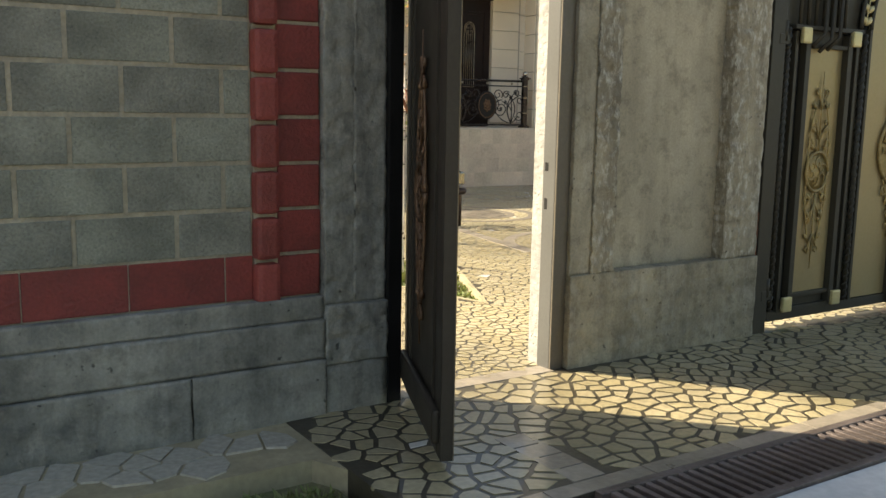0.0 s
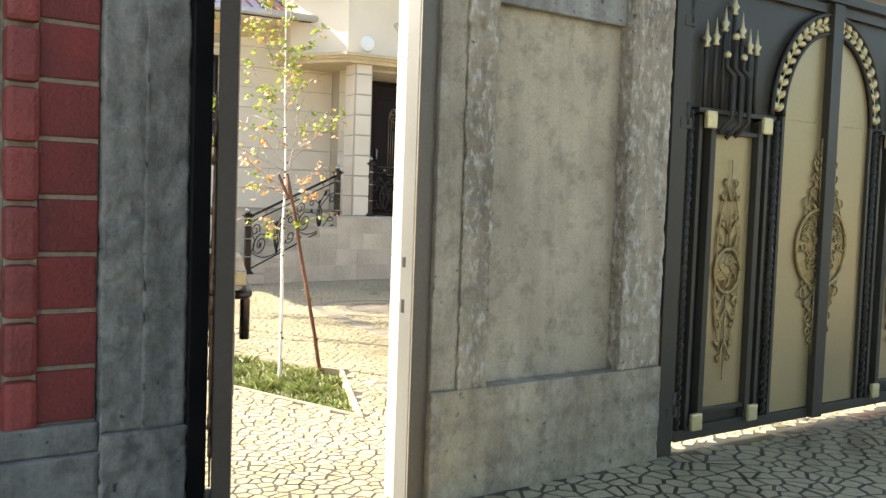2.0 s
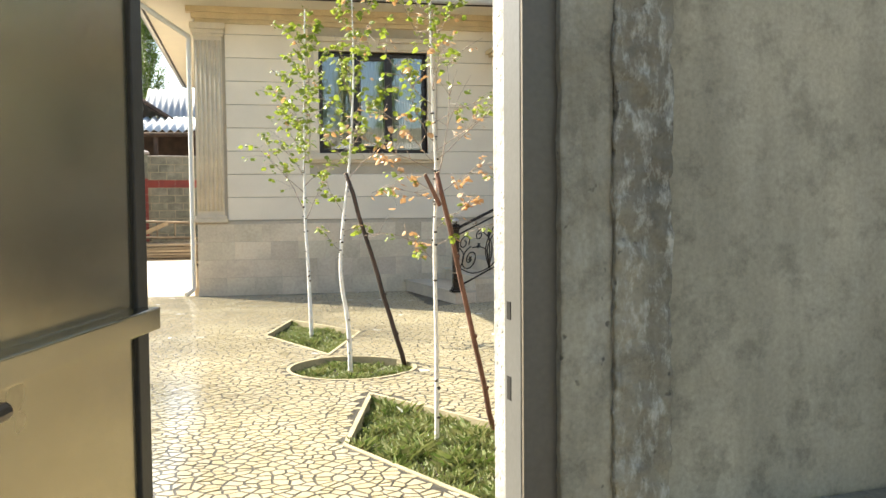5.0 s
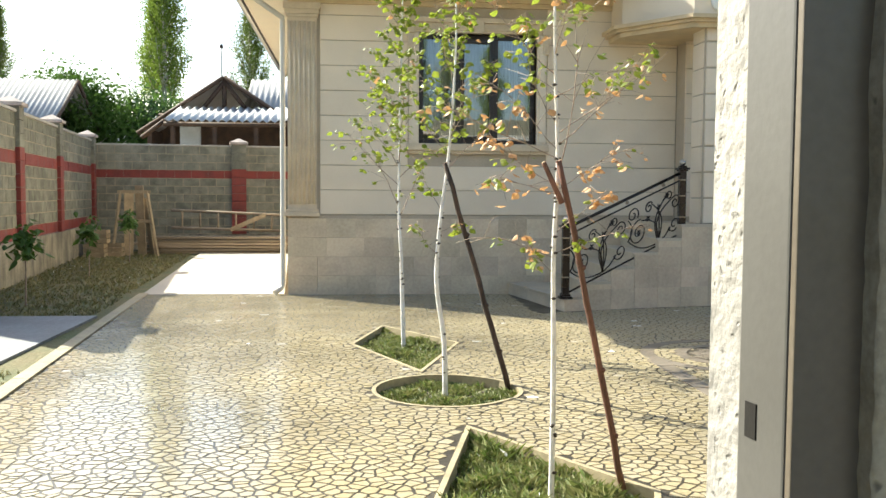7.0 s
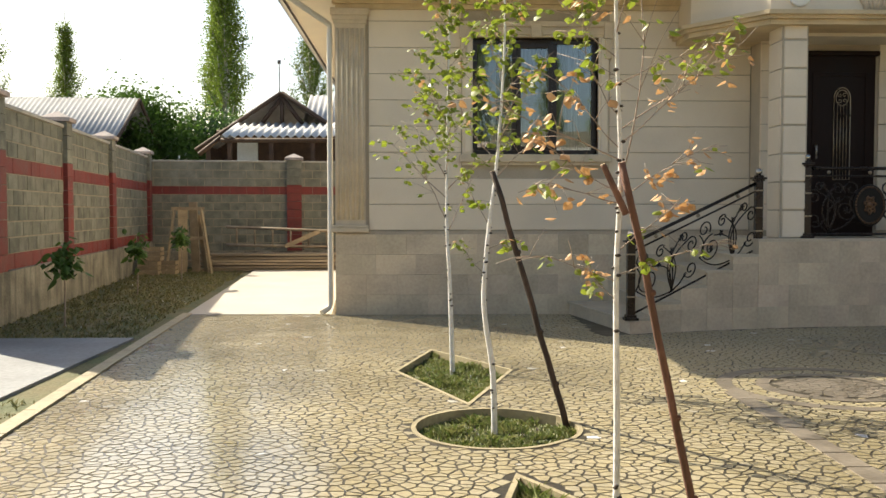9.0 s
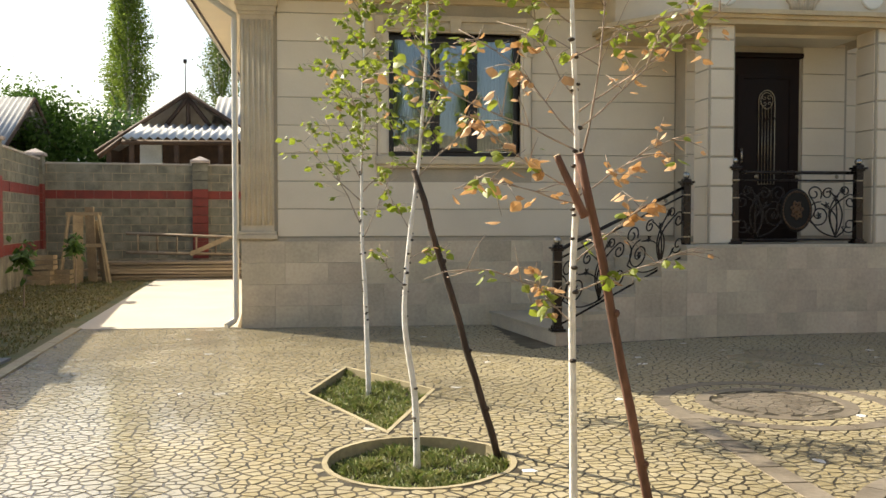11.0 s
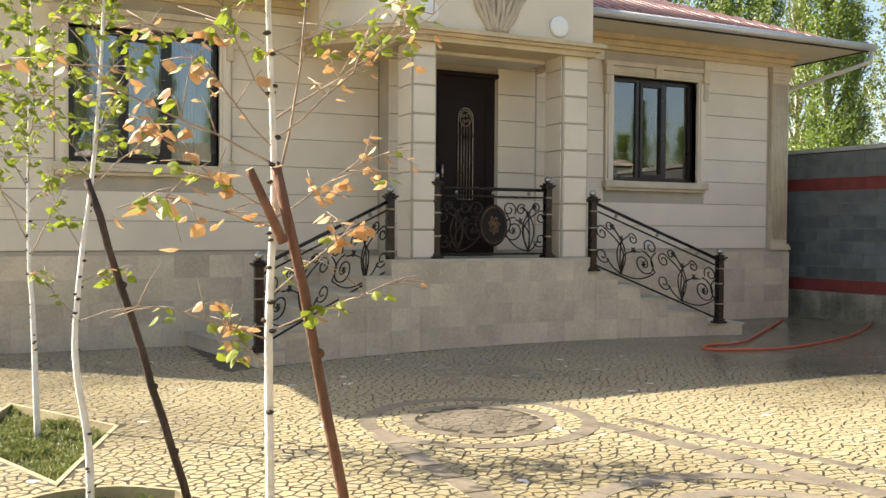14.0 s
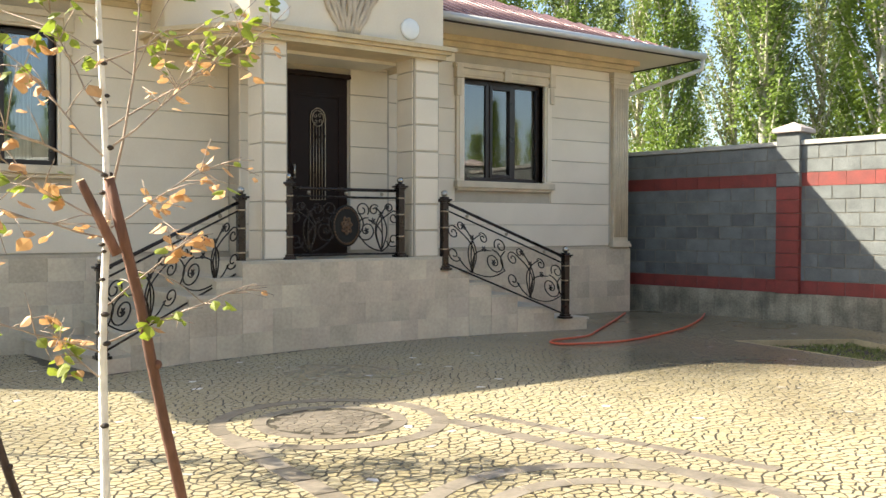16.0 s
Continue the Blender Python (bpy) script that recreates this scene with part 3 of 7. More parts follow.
def stone_arrays(poly, cx, cy, z, V, F, rn):
    """A stone with a slightly smaller top, a chamfer and sides."""
    n, b = len(poly), len(V)
    t0, t1 = rn.uniform(-0.005, 0.005), rn.uniform(-0.005, 0.005)
    for s, dz in ((0.975, 0.0), (1.0, -0.012)):
        for x, y in poly:
            V.append((cx + (x - cx) * s, cy + (y - cy) * s, z + dz + (t0 * (x - cx) + t1 * (y - cy) if dz > -0.002 else 0)))
    F.append(tuple(b + k for k in range(n)))
    for r in (0,):
        for k in range(n):
            F.append((b + r * n + k, b + (r + 1) * n + k, b + (r + 1) * n + (k + 1) % n, b + r * n + (k + 1) % n))


def lay(cells, near, parent, material, name, seed):
    """Stones near the walked line as objects of their own, the rest joined."""
    rn = random.Random(seed)
    V, F, count = [], [], 0
    for cx, cy, poly in cells:
        z = rn.uniform(-0.0008, 0.0012)
        if count < 290 and near(cx, cy):
            v, f = [], []
            stone_arrays([(x - cx, y - cy) for x, y in poly], 0, 0, 0, v, f, rn)
            me = bpy.data.meshes.new("flagstone")
            me.from_pydata(v, [], f)
            me.materials.append(material)
            piece("flagstone", me, parent, Matrix.Translation((cx, cy, z)))
            count += 1
        else:
            stone_arrays(poly, cx, cy, z, V, F, rn)
    if V:
        me = bpy.data.meshes.new(name)
        me.from_pydata(V, [], F)
        me.materials.append(material)
        ob = new(name, me)
        ob.parent = parent
        tagged(ob, "irregular yellowish flagstones", kind="stuff")


def sheet(name, outer, holes, z, material, label, category="paving"):
    bm = BM()
    for loop in (outer, *holes):
        vs = [bm.verts.new((x, y, z)) for x, y in loop]
        for i in range(len(vs)):
            bm.edges.new((vs[i - 1], vs[i]))
    bmesh.ops.triangle_fill(bm, use_beauty=True, edges=bm.edges)
    for f in bm.faces:
        f.normal_update()
        if f.normal.z < 0:
            f.normal_flip()
    top = bm.faces[:]
    ext = bmesh.ops.extrude_face_region(bm, geom=top)
    for v in ext["geom"]:
        if isinstance(v, bmesh.types.BMVert):
            v.co.z -= 0.15
    return structure(name, bm, material, label, category=category)


# planting beds, counter-clockwise
BED_DIAMOND = [(2.55, 11.05), (3.07, 9.75), (3.50, 11.08), (2.86, 12.19)]
BED_ROUND = [(3.19 + 0.49 * math.cos(a) * (1.07 if math.cos(a) > 0.8 else 1), 9.03 + 0.52 * math.sin(a)) for a in [2 * math.pi * k / 32 for k in range(32)]]
BED_NEAR = [(2.92, 6.64), (3.51, 5.35), (3.94, 6.74), (3.23, 7.94)]
BED_EAST = [(12.0, 9.7), (12.9, 9.3), (13.6, 10.9), (12.25, 11.6)]
BEDS = [BED_DIAMOND, BED_ROUND, BED_NEAR, BED_EAST]
GATE_V = 3.27
YARD = [tuple((LOT @ Vector(p + (0,)))[:2]) for p in ((1.28, 3.3), (14.9, 3.3))] + [(14.95, 15.3), (-0.23, 15.3), (0.30, 8.1), (0.42, 4.0)]
yard = sheet("courtyard_paving", YARD, [grow(b, 0.02) for b in BEDS], -0.0025, JOINT, "crazy paving of yellowish flagstones with dark joints, wet in places")


def curve_y(x):
    """Front line of the curved stairs."""
    return 13.93 - 0.045 * (x - 8.9) ** 2


RINGS = [((5.90, 10.25), (0.46, 0.56)), ((5.90, 10.25), (0.74, 0.86)), ((6.05, 7.45), (0.62, 0.74)), ((6.05, 7.45), (0.95, 1.07))]
STRIPS = [((6.62, 9.8), (7.02, 7.4), 0.14), ((6.92, 9.85), (7.45, 7.6), 0.10), ((5.08, 10.1), (5.02, 7.2), 0.14)]


def on_band(x, y):
    for (cx, cy), (r0, r1) in RINGS:
        if r0 + 0.02 < math.hypot(x - cx, y - cy) < r1 - 0.02:
            return True
    for (ax, ay), (bx, by), wd in STRIPS:
        d = Vector((bx - ax, by - ay))
        k = (Vector((x - ax, y - ay)).dot(d)) / d.length_squared
        if 0 <= k <= 1 and abs((x - ax) * d.y - (y - ay) * d.x) / d.length < wd / 2 - 0.02:
            return True
    return math.hypot(x - 5.90, y - 10.25) < 0.46


def in_yard(x, y):
    if not inside((x, y), YARD) or any(inside((x, y), grow(b, 0.045)) for b in BEDS) or on_band(x, y):
        return False
    return not (4.70 < x < 11.6 and y > curve_y(x) - 0.02)


def push(cells):
    out = []
    for cx, cy, poly in cells:
        q = []
        for p in poly:
            for b in BEDS_OUT:
                if inside(p, b):
                    p = nearest_on(p, b)
            q.append(p)
        out.append((cx, cy, q))
    return out


BEDS_OUT = [grow(b, 0.034) for b in BEDS]
cells = push(flagstones(-0.4, 3.0, 15.0, 15.4, 0.070, in_yard, 0.0061, 3, 1.22, 0.46))
lay(cells, lambda x, y: 2.0 < x < 4.6 and 4.2 < y < 7.4, yard, STONE, "flagstone_field", 4)
# bands of grey stone laid in the paving
for (cx, cy), (r0, r1) in RINGS:
    n = int(2 * math.pi * r1 / 0.30)
    bm = BM()
    for k in range(n):
        a0, a1 = 2 * math.pi * (k + 0.015) / n, 2 * math.pi * (k + 0.985) / n
        q = [(r0, a0), (r1, a0), (r1, (a0 + a1) / 2), (r1, a1), (r0, a1), (r0, (a0 + a1) / 2)]
        prism(bm, [(cx + r * math.cos(a), cy + r * math.sin(a)) for r, a in q], -0.03, 0.0032)
    part("paving_ring", bm, BAND_STONE, yard, "ring of grey stone set in the paving")
for (ax, ay), (bx, by), wd in STRIPS:
    d = Vector((bx - ax, by - ay))
    n = int(d.length / 0.28)
    s = Vector((d.y, -d.x)).normalized() * wd / 2
    bm = BM()
    for k in range(n):
        a, b = Vector((ax, ay)) + d * (k + 0.03) / n, Vector((ax, ay)) + d * (k + 0.97) / n
        prism(bm, [tuple(p) for p in (a - s, b - s, b + s, a + s)][::-1], -0.03, 0.0044)
    part("paving_strip", bm, BAND_STONE, yard, "strip of grey stone set in the paving")
bm = BM()
for cx, cy, poly in flagstones(5.3, 9.6, 6.5, 10.9, 0.07, lambda x, y: math.hypot(x - 5.90, y - 10.25) < 0.41, 0.004, 9):
    prism(bm, poly, -0.02, 0.0005)
part("paving_disc", bm, BAND_STONE, yard, "disc of small grey stones in the paving")


def kerb_ring(poly, width, z0, z1, parent, gap=0.0):
    o = grow(poly, width)
    bm = BM()
    n = len(poly)
    for i in range(n):
        j = (i + 1) % n
        prism(bm, [poly[i], o[i], o[j], poly[j]][::-1], z0, z1)
        if n < 8 and i < n - 1:
            part("kerb", bm, KERB, parent, "thin pale stone edging")
            bm = BM()
    bmesh.ops.remove_doubles(bm, verts=bm.verts, dist=1e-5)
    return part("kerb", bm, KERB, parent, "thin pale stone edging")


def grass_tufts(name, poly, z, n, material, parent, h, seed, label, wd=0.006):
    rn = random.Random(seed)
    xs, ys = [p[0] for p in poly], [p[1] for p in poly]
    V, F = [], []
    while len(F) < n:
        x, y = rn.uniform(min(xs), max(xs)), rn.uniform(min(ys), max(ys))
        if not inside((x, y), poly):
            continue
        clump = 0.55 + 0.9 * noise.noise((x * 5, y * 5, seed))
        for _ in range(3):
            a, l, hh = rn.uniform(0, 6.28), rn.uniform(0.2, 1.1), h * rn.uniform(0.45, 1.1) * max(0.35, clump)
            px, py = x + rn.uniform(-0.015, 0.015), y + rn.uniform(-0.015, 0.015)
            dx, dy = math.cos(a), math.sin(a)
            b = len(V)
            V += [(px - dy * wd, py + dx * wd, z), (px + dy * wd, py - dx * wd, z), (px + dx * l * hh * 0.5 + dy * wd * 0.7, py + dy * l * hh * 0.5 - dx * wd * 0.7, z + hh * 0.7), (px + dx * l * hh * 1.2, py + dy * l * hh * 1.2, z + hh)]
            F += [(b, b + 1, b + 2), (b, b + 2, b + 3)]
    me = bpy.data.meshes.new(name)
    me.from_pydata(V, [], F)
    me.materials.append(material)
    ob = new(name, me)
    if parent is not None:
        ob.parent = parent
    return tagged(ob, label, kind="stuff")


for i, b in enumerate(BEDS):
    bed = thing("planting_bed", ["diamond-shaped planting bed of short grass sunk in the paving", "round planting bed of short grass with pale kerb", "four-sided planting bed of long grass sunk in the paving", "sunken grass bed beside the boundary wall"][i], "planting bed")
    bm = BM()
    prism(bm, grow(b, 0.01), -0.158, -0.075)
    bmesh.ops.triangulate(bm, faces=bm.faces)
    part("soil", bm, SOIL, bed)
    kerb_ring(b, 0.030, -0.14, 0.003, bed)
    grass_tufts("grass", grow(b, -0.005), -0.075, (11000, 10000, 16000, 6000)[i], GRASS, bed, (0.075, 0.07, 0.10, 0.06)[i], 20 + i, "short green lawn grass")

# lawn, slab and pad along the plot's western wall
bm = BM()
prism(bm, [(-0.30, 15.32), (1.60, 15.32), (0.9, 26.5), (-1.15, 26.5)], -0.155, 0.004)
structure("side_slab", bm, SLAB, "pale concrete slab beside the house", category="pavement")
LAWN = [(-6, 3.9), (0.30, 4.1), (0.18, 8.1), (-0.32, 15.3), (-1.2, 26.2), (-6, 26.2)]
bm = BM()
prism(bm, LAWN, -0.155, -0.03)
lawn = structure("lawn", bm, DIRT, "patchy dry lawn along the block wall", category="lawn")
grass_tufts("lawn_grass", [(-3.0, 13.2), (-0.38, 13.2), (-1.2, 25.0), (-4, 25)], -0.03, 40000, DRY_GRASS, lawn, 0.07, 31, "patchy dry grass", 0.008)
grass_tufts("lawn_grass", [(-1.6, 6.0), (0.10, 6.0), (0.02, 10.0), (-1.8, 10)], -0.03, 8000, DRY_GRASS, lawn, 0.06, 32, "patchy dry grass")
# pad colour is lowered to stand in for the west wall's shadow
bm = BM()
box(bm, -4.5, 10.05, -0.155, -0.32, 13.2, -0.005)
structure("side_pad", bm, mat("shaded_pad_stone", (0.27, 0.275, 0.28), 0.7, var=0.2, scale=2, fine=20, bump=0.2), "grey paved pad in the lawn, toned down for wall shade", category="pavement")
bm = BM()
for k in range(16):
    y0, y1 = 5.0 + k * 0.65, 5.0 + k * 0.65 + 0.64
    fx = lambda y: 0.24 - 0.072 * (y - 8.1) if y > 8.1 else 0.24 + 0.02 * (8.1 - y)
    prism(bm, [(fx(y0) - 0.07, y0), (fx(y0) + 0.05, y0), (fx(y1) + 0.05, y1), (fx(y1) - 0.07, y1)], -0.14, 0.015)
structure("lawn_kerb", bm, KERB, "pale kerb between paving and lawn", category="kerb")

# street side of the gate
APRON = [(1.95, 1.93), (11.5, 1.93), (11.5, GATE_V + 0.04), (1.95, GATE_V + 0.04)]
bm = BM()
prism(bm, APRON, -0.155, -0.003)
apron = structure("street_apron", bm, JOINT, "crazy paving before the gates, damp with dark joints", m=LOT, category="pavement")
cells = flagstones(1.6, 1.6, 11.7, 3.6, 0.102, lambda x, y: 2.0 < x < 11.4 and 2.03 < y < 3.2 and not (2.62 < x < 2.80 and 1.9 < y < 2.55), 0.0100, 5, 1.15)
lay(cells, lambda x, y: x < 5.6, apron, DAMP_SHADED_STONE, "flagstone_field", 6)
for q in [(1.97 + k * 0.5, 1.93, 1.97 + k * 0.5 + 0.494, 2.02) for k in range(13)] + [(2.63, 2.03 + k * 0.13, 2.79, 2.03 + k * 0.13 + 0.124) for k in range(4)] + [(2.57, 3.22, 3.51, 3.34)]:
    bm = BM()
    box(bm, q[0], q[1], -0.04, q[2], q[3], 0.001, 0.003)
    part("border_stone", bm, BAND_STONE, apron, "grey border stone")
bm = BM()
prism(bm, [(-8, 2.74), (1.87, 2.74), (1.95, 2.58), (1.95, 3.24), (-8, 3.24)], -0.155, -0.008)
ledge = structure("wall_ledge", bm, KERB, "pale paved ledge along the block wall", m=LOT, category="pavement")
cells = flagstones(-2.4, 2.4, 2.2, 3.5, 0.15, lambda x, y: x < 1.85 and 2.83 < y < 3.15, 0.006, 11)
lay(cells, lambda x, y: x > 0.2, ledge, PALE_STONE, "flagstone_field", 12)
bm = BM()
box(bm, -8, 1.6, -0.5, 1.93, 2.74, -0.10)
verge = structure("verge", bm, DIRT, "earth verge with weeds", m=LOT, category="verge")
grass_tufts("weeds", [(0.9, 2.2), (1.9, 2.2), (1.9, 2.66), (0.9, 2.66)], -0.10, 2200, GRASS, verge, 0.09, 33, "weeds on the verge", 0.007)
bm = BM()
box(bm, -30, 0.75, -0.5, 40, 1.56, -0.012)
structure("gutter_strip", bm, PALE_CONCRETE, "pale grey concrete strip along the drain", m=LOT, category="pavement")
# road colour is set warm to bounce light onto the gate wall
bm = BM()
box(bm, -60, -9, -0.5, 60, 0.75, -0.02)
structure("road", bm, mat("warm_bounce_asphalt", (0.24, 0.21, 0.165), 0.85, var=0.25, scale=1.0, fine=60, bump=0.3), "street toned warm to bounce light onto the wall", m=LOT, category="road")

# drain grating
drain = thing("drain_grating", "brown iron drain grating with parallel bars set in the ground", "drain", LOT)
bm = BM()
box(bm, 2.66, 1.57, -0.16, 11.4, 1.92, -0.12)
part("channel", bm, SOIL, drain)
bm = BM()
for y in (1.565, 1.885):
    box(bm, 2.64, y, -0.15, 11.4, y + 0.04, 0.004, 0.004)
part("frame", bm, GRATE, drain)
bm = BM()
box(bm, -0.014, 1.60, -0.03, 0.014, 1.887, 0.0, 0.003)
bar = mesh_of("bar", bm, GRATE)
for k in range(150):
    piece("bar", bar, drain, pose(2.70 + k * 0.058, 0, 0, 0, 0, 0))


# ---- block walls ----
def block_wall(name, m, x0, x1, z0, rows, materials, pitch=0.405, course=0.2, depth=0.19, label="", limit=290, mortar=None, face_gap=0.019):
    """Courses of blocks proud of a mortar core; materials(col x, row) gives each block's material. The near face is y = 0."""
    bm = BM()
    box(bm, x0, 0.006, z0 - 0.01, x1, depth - 0.006, z0 + rows * course)
    wall = structure(name, bm, mortar or MORTAR, label, m, "wall")
    meshes = {}
    rest = {}
    rn = random.Random(len(name))
    count = 0
    for r in range(rows):
        x = x0 - (pitch / 2 if r % 2 else 0)
        while x < x1 - 0.02:
            a, b = max(x0, x) + face_gap / 2, min(x1, x + pitch) - face_gap / 2
            x += pitch
            if b - a < 0.03:
                continue
            mt = materials((a + b) / 2, r)
            if mt is None:
                continue
            g = 0.005 if mt is RED_BLOCK else face_gap      # paint runs over the joints of the red courses
            a, b = a - (face_gap - g) / 2, b + (face_gap - g) / 2
            wd = round(b - a, 3)
            dy = rn.uniform(-0.004, 0.002)
            if count < limit:
                key = (wd, mt.name)
                if key not in meshes:
                    q = BM()
                    box(q, -wd / 2, 0, 0, wd / 2, depth, course - g, 0.005)
                    meshes[key] = mesh_of("block", q, mt)
                piece("block", meshes[key], wall, pose((a + b) / 2, dy, z0 + r * course + g / 2, 0, 0, rn.uniform(-0.25, 0.25)))
                count += 1
            else:
                box(rest.setdefault(mt, BM()), a, dy, z0 + r * course + g / 2, b, depth + dy, z0 + (r + 1) * course - g / 2)
    for mt, q in rest.items():
        tagged(part("blocks", q, mt, wall), kind="stuff")
    return wall


def pier(parent_m, x, y, z0, z1, wd, material, name_label, red_to=None):
    """A square pier of courses with a pyramid cap."""
    p = thing("wall_pier", name_label, "pier", parent_m @ Matrix.Translation((x, y, 0)))
    w2 = wd / 2
    n = max(1, round((z1 - z0) / 0.2))
    for k in range(n):
        a, b = z0 + (z1 - z0) * k / n, z0 + (z1 - z0) * (k + 1) / n - 0.008
        is_red = bool(red_to) and a < red_to
        q = BM()
        box(q, -w2, -w2, a, w2, w2, b, 0.005)
        part("red_course" if is_red else "course", q, RED_BLOCK if is_red else material, p, "dark red painted course" if is_red else "")
    q = BM()
    c = w2 + 0.05
    box(q, -c, -c, z1, c, c, z1 + 0.06, 0.008)
    base = [q.verts.new(v) for v in ((-c, -c, z1 + 0.06), (c, -c, z1 + 0.06), (c, c, z1 + 0.06), (-c, c, z1 + 0.06))]
    top = q.verts.new((0, 0, z1 + 0.17))
    for k in range(4):
        q.faces.new((base[k], base[(k + 1) % 4], top))
    part("cap", q, CAP, p, "pinkish concrete pyramid cap")
    return p


# street wall left of the small gate (local x along the wall, y into the plot)
def left_mat(x, r):
    return RED_BLOCK if r == 0 else GREY_BLOCK


sw = block_wall("wall_street_west", LOT @ Matrix.Translation((0, 3.29, 0)), -8.0, 1.848, 0.545, 12, left_mat, label="grey concrete block wall with a dark red bottom course")
for k in range(12):
    z = 0.545 + 0.2 * k
    bm = BM()
    box(bm, 1.955, -0.025, z + 0.006, 2.152 + 0.004 * (k % 2), 0.15, z + 0.190, 0.008)
    part("red_block", bm, RED_BLOCK, sw, "dark red painted corner block")
bm = BM()
box(bm, 1.85, -0.012, 0.54, 2.155, 0.19, 2.95)
part("corner_core", bm, MORTAR, sw)
for k in range(13):
    z = 0.52 + 0.2 * k
    bm = BM()
    box(bm, 1.845, -0.055, z + 0.006, 1.955, 0.1, z + 0.190, 0.022)
    part("red_edge", bm, RED_EDGE, sw, "red painted rounded edge block")
bm = BM()
box(bm, -8, 3.26, -0.15, 2.15, 3.5, 0.54)
foot = structure("wall_base_west", bm, FOOT_GREY, "stained concrete foot of the street wall", m=LOT, category="wall base")


def rough_slab(bm, x0, y0, z0, x1, y1, z1, amp, seed, nx=6, nz=40):
    """A cast block whose street face is uneven and pitted."""
    vs = []
    for j in range(nz + 1):
        row = []
        for i in range(nx + 1):
            x, z = x0 + (x1 - x0) * i / nx, z0 + (z1 - z0) * j / nz
            edge = 0.0 if 0 < i < nx else (noise.noise((seed, z * 9, 1.0)) + 0.7 * noise.noise((seed, z * 34, i * 1.0))) * amp * 0.8
            row.append(bm.verts.new((x + edge, y0 + (noise.noise((x * 16, z * 16, seed)) + 0.5 * noise.noise((x * 45, z * 45, seed))) * amp, z)))
        vs.append(row)
    for j in range(nz):
        for i in range(nx):
            bm.faces.new((vs[j][i], vs[j][i + 1], vs[j + 1][i + 1], vs[j + 1][i])).smooth = True
    ring = [vs[0][i] for i in range(nx + 1)] + [vs[j][nx] for j in range(1, nz + 1)] + [vs[nz][i] for i in range(nx - 1, -1, -1)] + [vs[j][0] for j in range(nz - 1, 0, -1)]
    back = [bm.verts.new((v.co.x, y1, v.co.z)) for v in ring]
    for k in range(len(ring)):
        bm.faces.new((ring[k - 1], back[k - 1], back[k], ring[k]))
    bm.faces.new(back[::-1])


for x0, y0, z0, x1, z1, amp, nx, nz in ((-4.0, 3.232, 0.442, 2.155, 0.545, 0.006, 300, 10), (-4.0, 3.205, 0.262, 2.152, 0.440, 0.004, 260, 12), (-4.0, 3.186, -0.15, 1.53, 0.258, 0.010, 260, 24), (1.534, 3.192, -0.15, 2.150, 0.258, 0.004, 60, 20)):
    bm = BM()
    rough_slab(bm, x0, y0, z0, x1, 3.27, z1, amp, 20 + x1 + z1, nx, nz)
    part("foot_course", bm, FOOT_GREY, foot, "cast concrete course with stains and drips")

bm = BM()
rough_slab(bm, 2.16, 3.235, 0.5, 2.318, 3.5, 3.0, 0.012, 1.0, 12, 180)
rough_slab(bm, 2.308, 3.231, 0.5, 2.47, 3.5, 3.0, 0.008, 2.0, 12, 180)
rough_slab(bm, 2.155, 3.20, 0.225, 2.47, 3.5, 0.5, 0.013, 3.0, 24, 24)
rough_slab(bm, 2.152, 3.205, -0.1, 2.47, 3.5, 0.223, 0.006, 4.0, 8, 6)
structure("gate_pillar_west", bm, CAST_GREY, "rough cast concrete gate pillar", m=LOT, category="pillar")

# wall between the two gates
bm = BM()
rough_slab(bm, 3.592, 3.225, 0.512, 3.735, 3.44, 2.95, 0.006, 5.0, 12, 160)
structure("gate_pillar_mid", bm, CAST_SMOOTH, "smooth cement face beside the small gate", m=LOT, category="pillar")
bm = BM()
rough_slab(bm, 3.735, 3.214, 0.512, 3.90, 3.44, 2.95, 0.013, 6.0, 16, 240)
rough_slab(bm, 4.785, 3.214, 0.515, 4.93, 3.44, 2.95, 0.013, 7.0, 14, 240)
rough_slab(bm, 4.93, 3.226, 0.515, 5.105, 3.44, 2.95, 0.008, 8.0, 14, 220)
structure("wall_ribs", bm, CAST_RIB, "pitted cast concrete ribs of the wall", m=LOT, category="wall")
bm = BM()
rough_slab(bm, 3.88, 3.300, 0.50, 4.80, 3.44, 2.30, 0.004, 9.0, 40, 80)
structure("wall_panel", bm, PLASTER, "recessed panel of stained cement plaster", m=LOT, category="wall")
bm = BM()
box(bm, 3.88, 3.26, 2.30, 4.80, 3.44, 2.95, 0.006)
structure("wall_lintel", bm, FOOT_GREY, "darker concrete band above the plaster panel", m=LOT, category="wall")
bm = BM()
rough_slab(bm, 3.590, 3.210, -0.1, 5.11, 3.44, 0.512, 0.007, 10.0, 150, 60)
structure("wall_base_mid", bm, CAST_FOOT, "cast concrete foot of the wall between the gates", m=LOT, category="wall base")
bm = BM()
rough_slab(bm, 3.512, 3.362, -0.1, 3.60, 3.455, 2.95, 0.0, 11.0, 4, 10)
structure("gate_reveal", bm, WHITE_PLASTER, "white rough plaster edge of the gateway", m=LOT, category="wall")
bm = BM()
box(bm, 3.50, 3.26, -0.02, 3.598, 3.361, 2.9, 0.004)
jamb = structure("gate_jamb_east", bm, STEEL, "grey painted steel jamb with lock holes", m=LOT, category="door frame")
for z, h in ((1.092, 0.045), (0.895, 0.06)):
    bm = BM()
    box(bm, 3.4985, 3.318, z - h / 2, 3.51, 3.342, z + h / 2)
    part("lock_hole", bm, BLACK_STEEL, jamb, "black lock slot")
bm = BM()
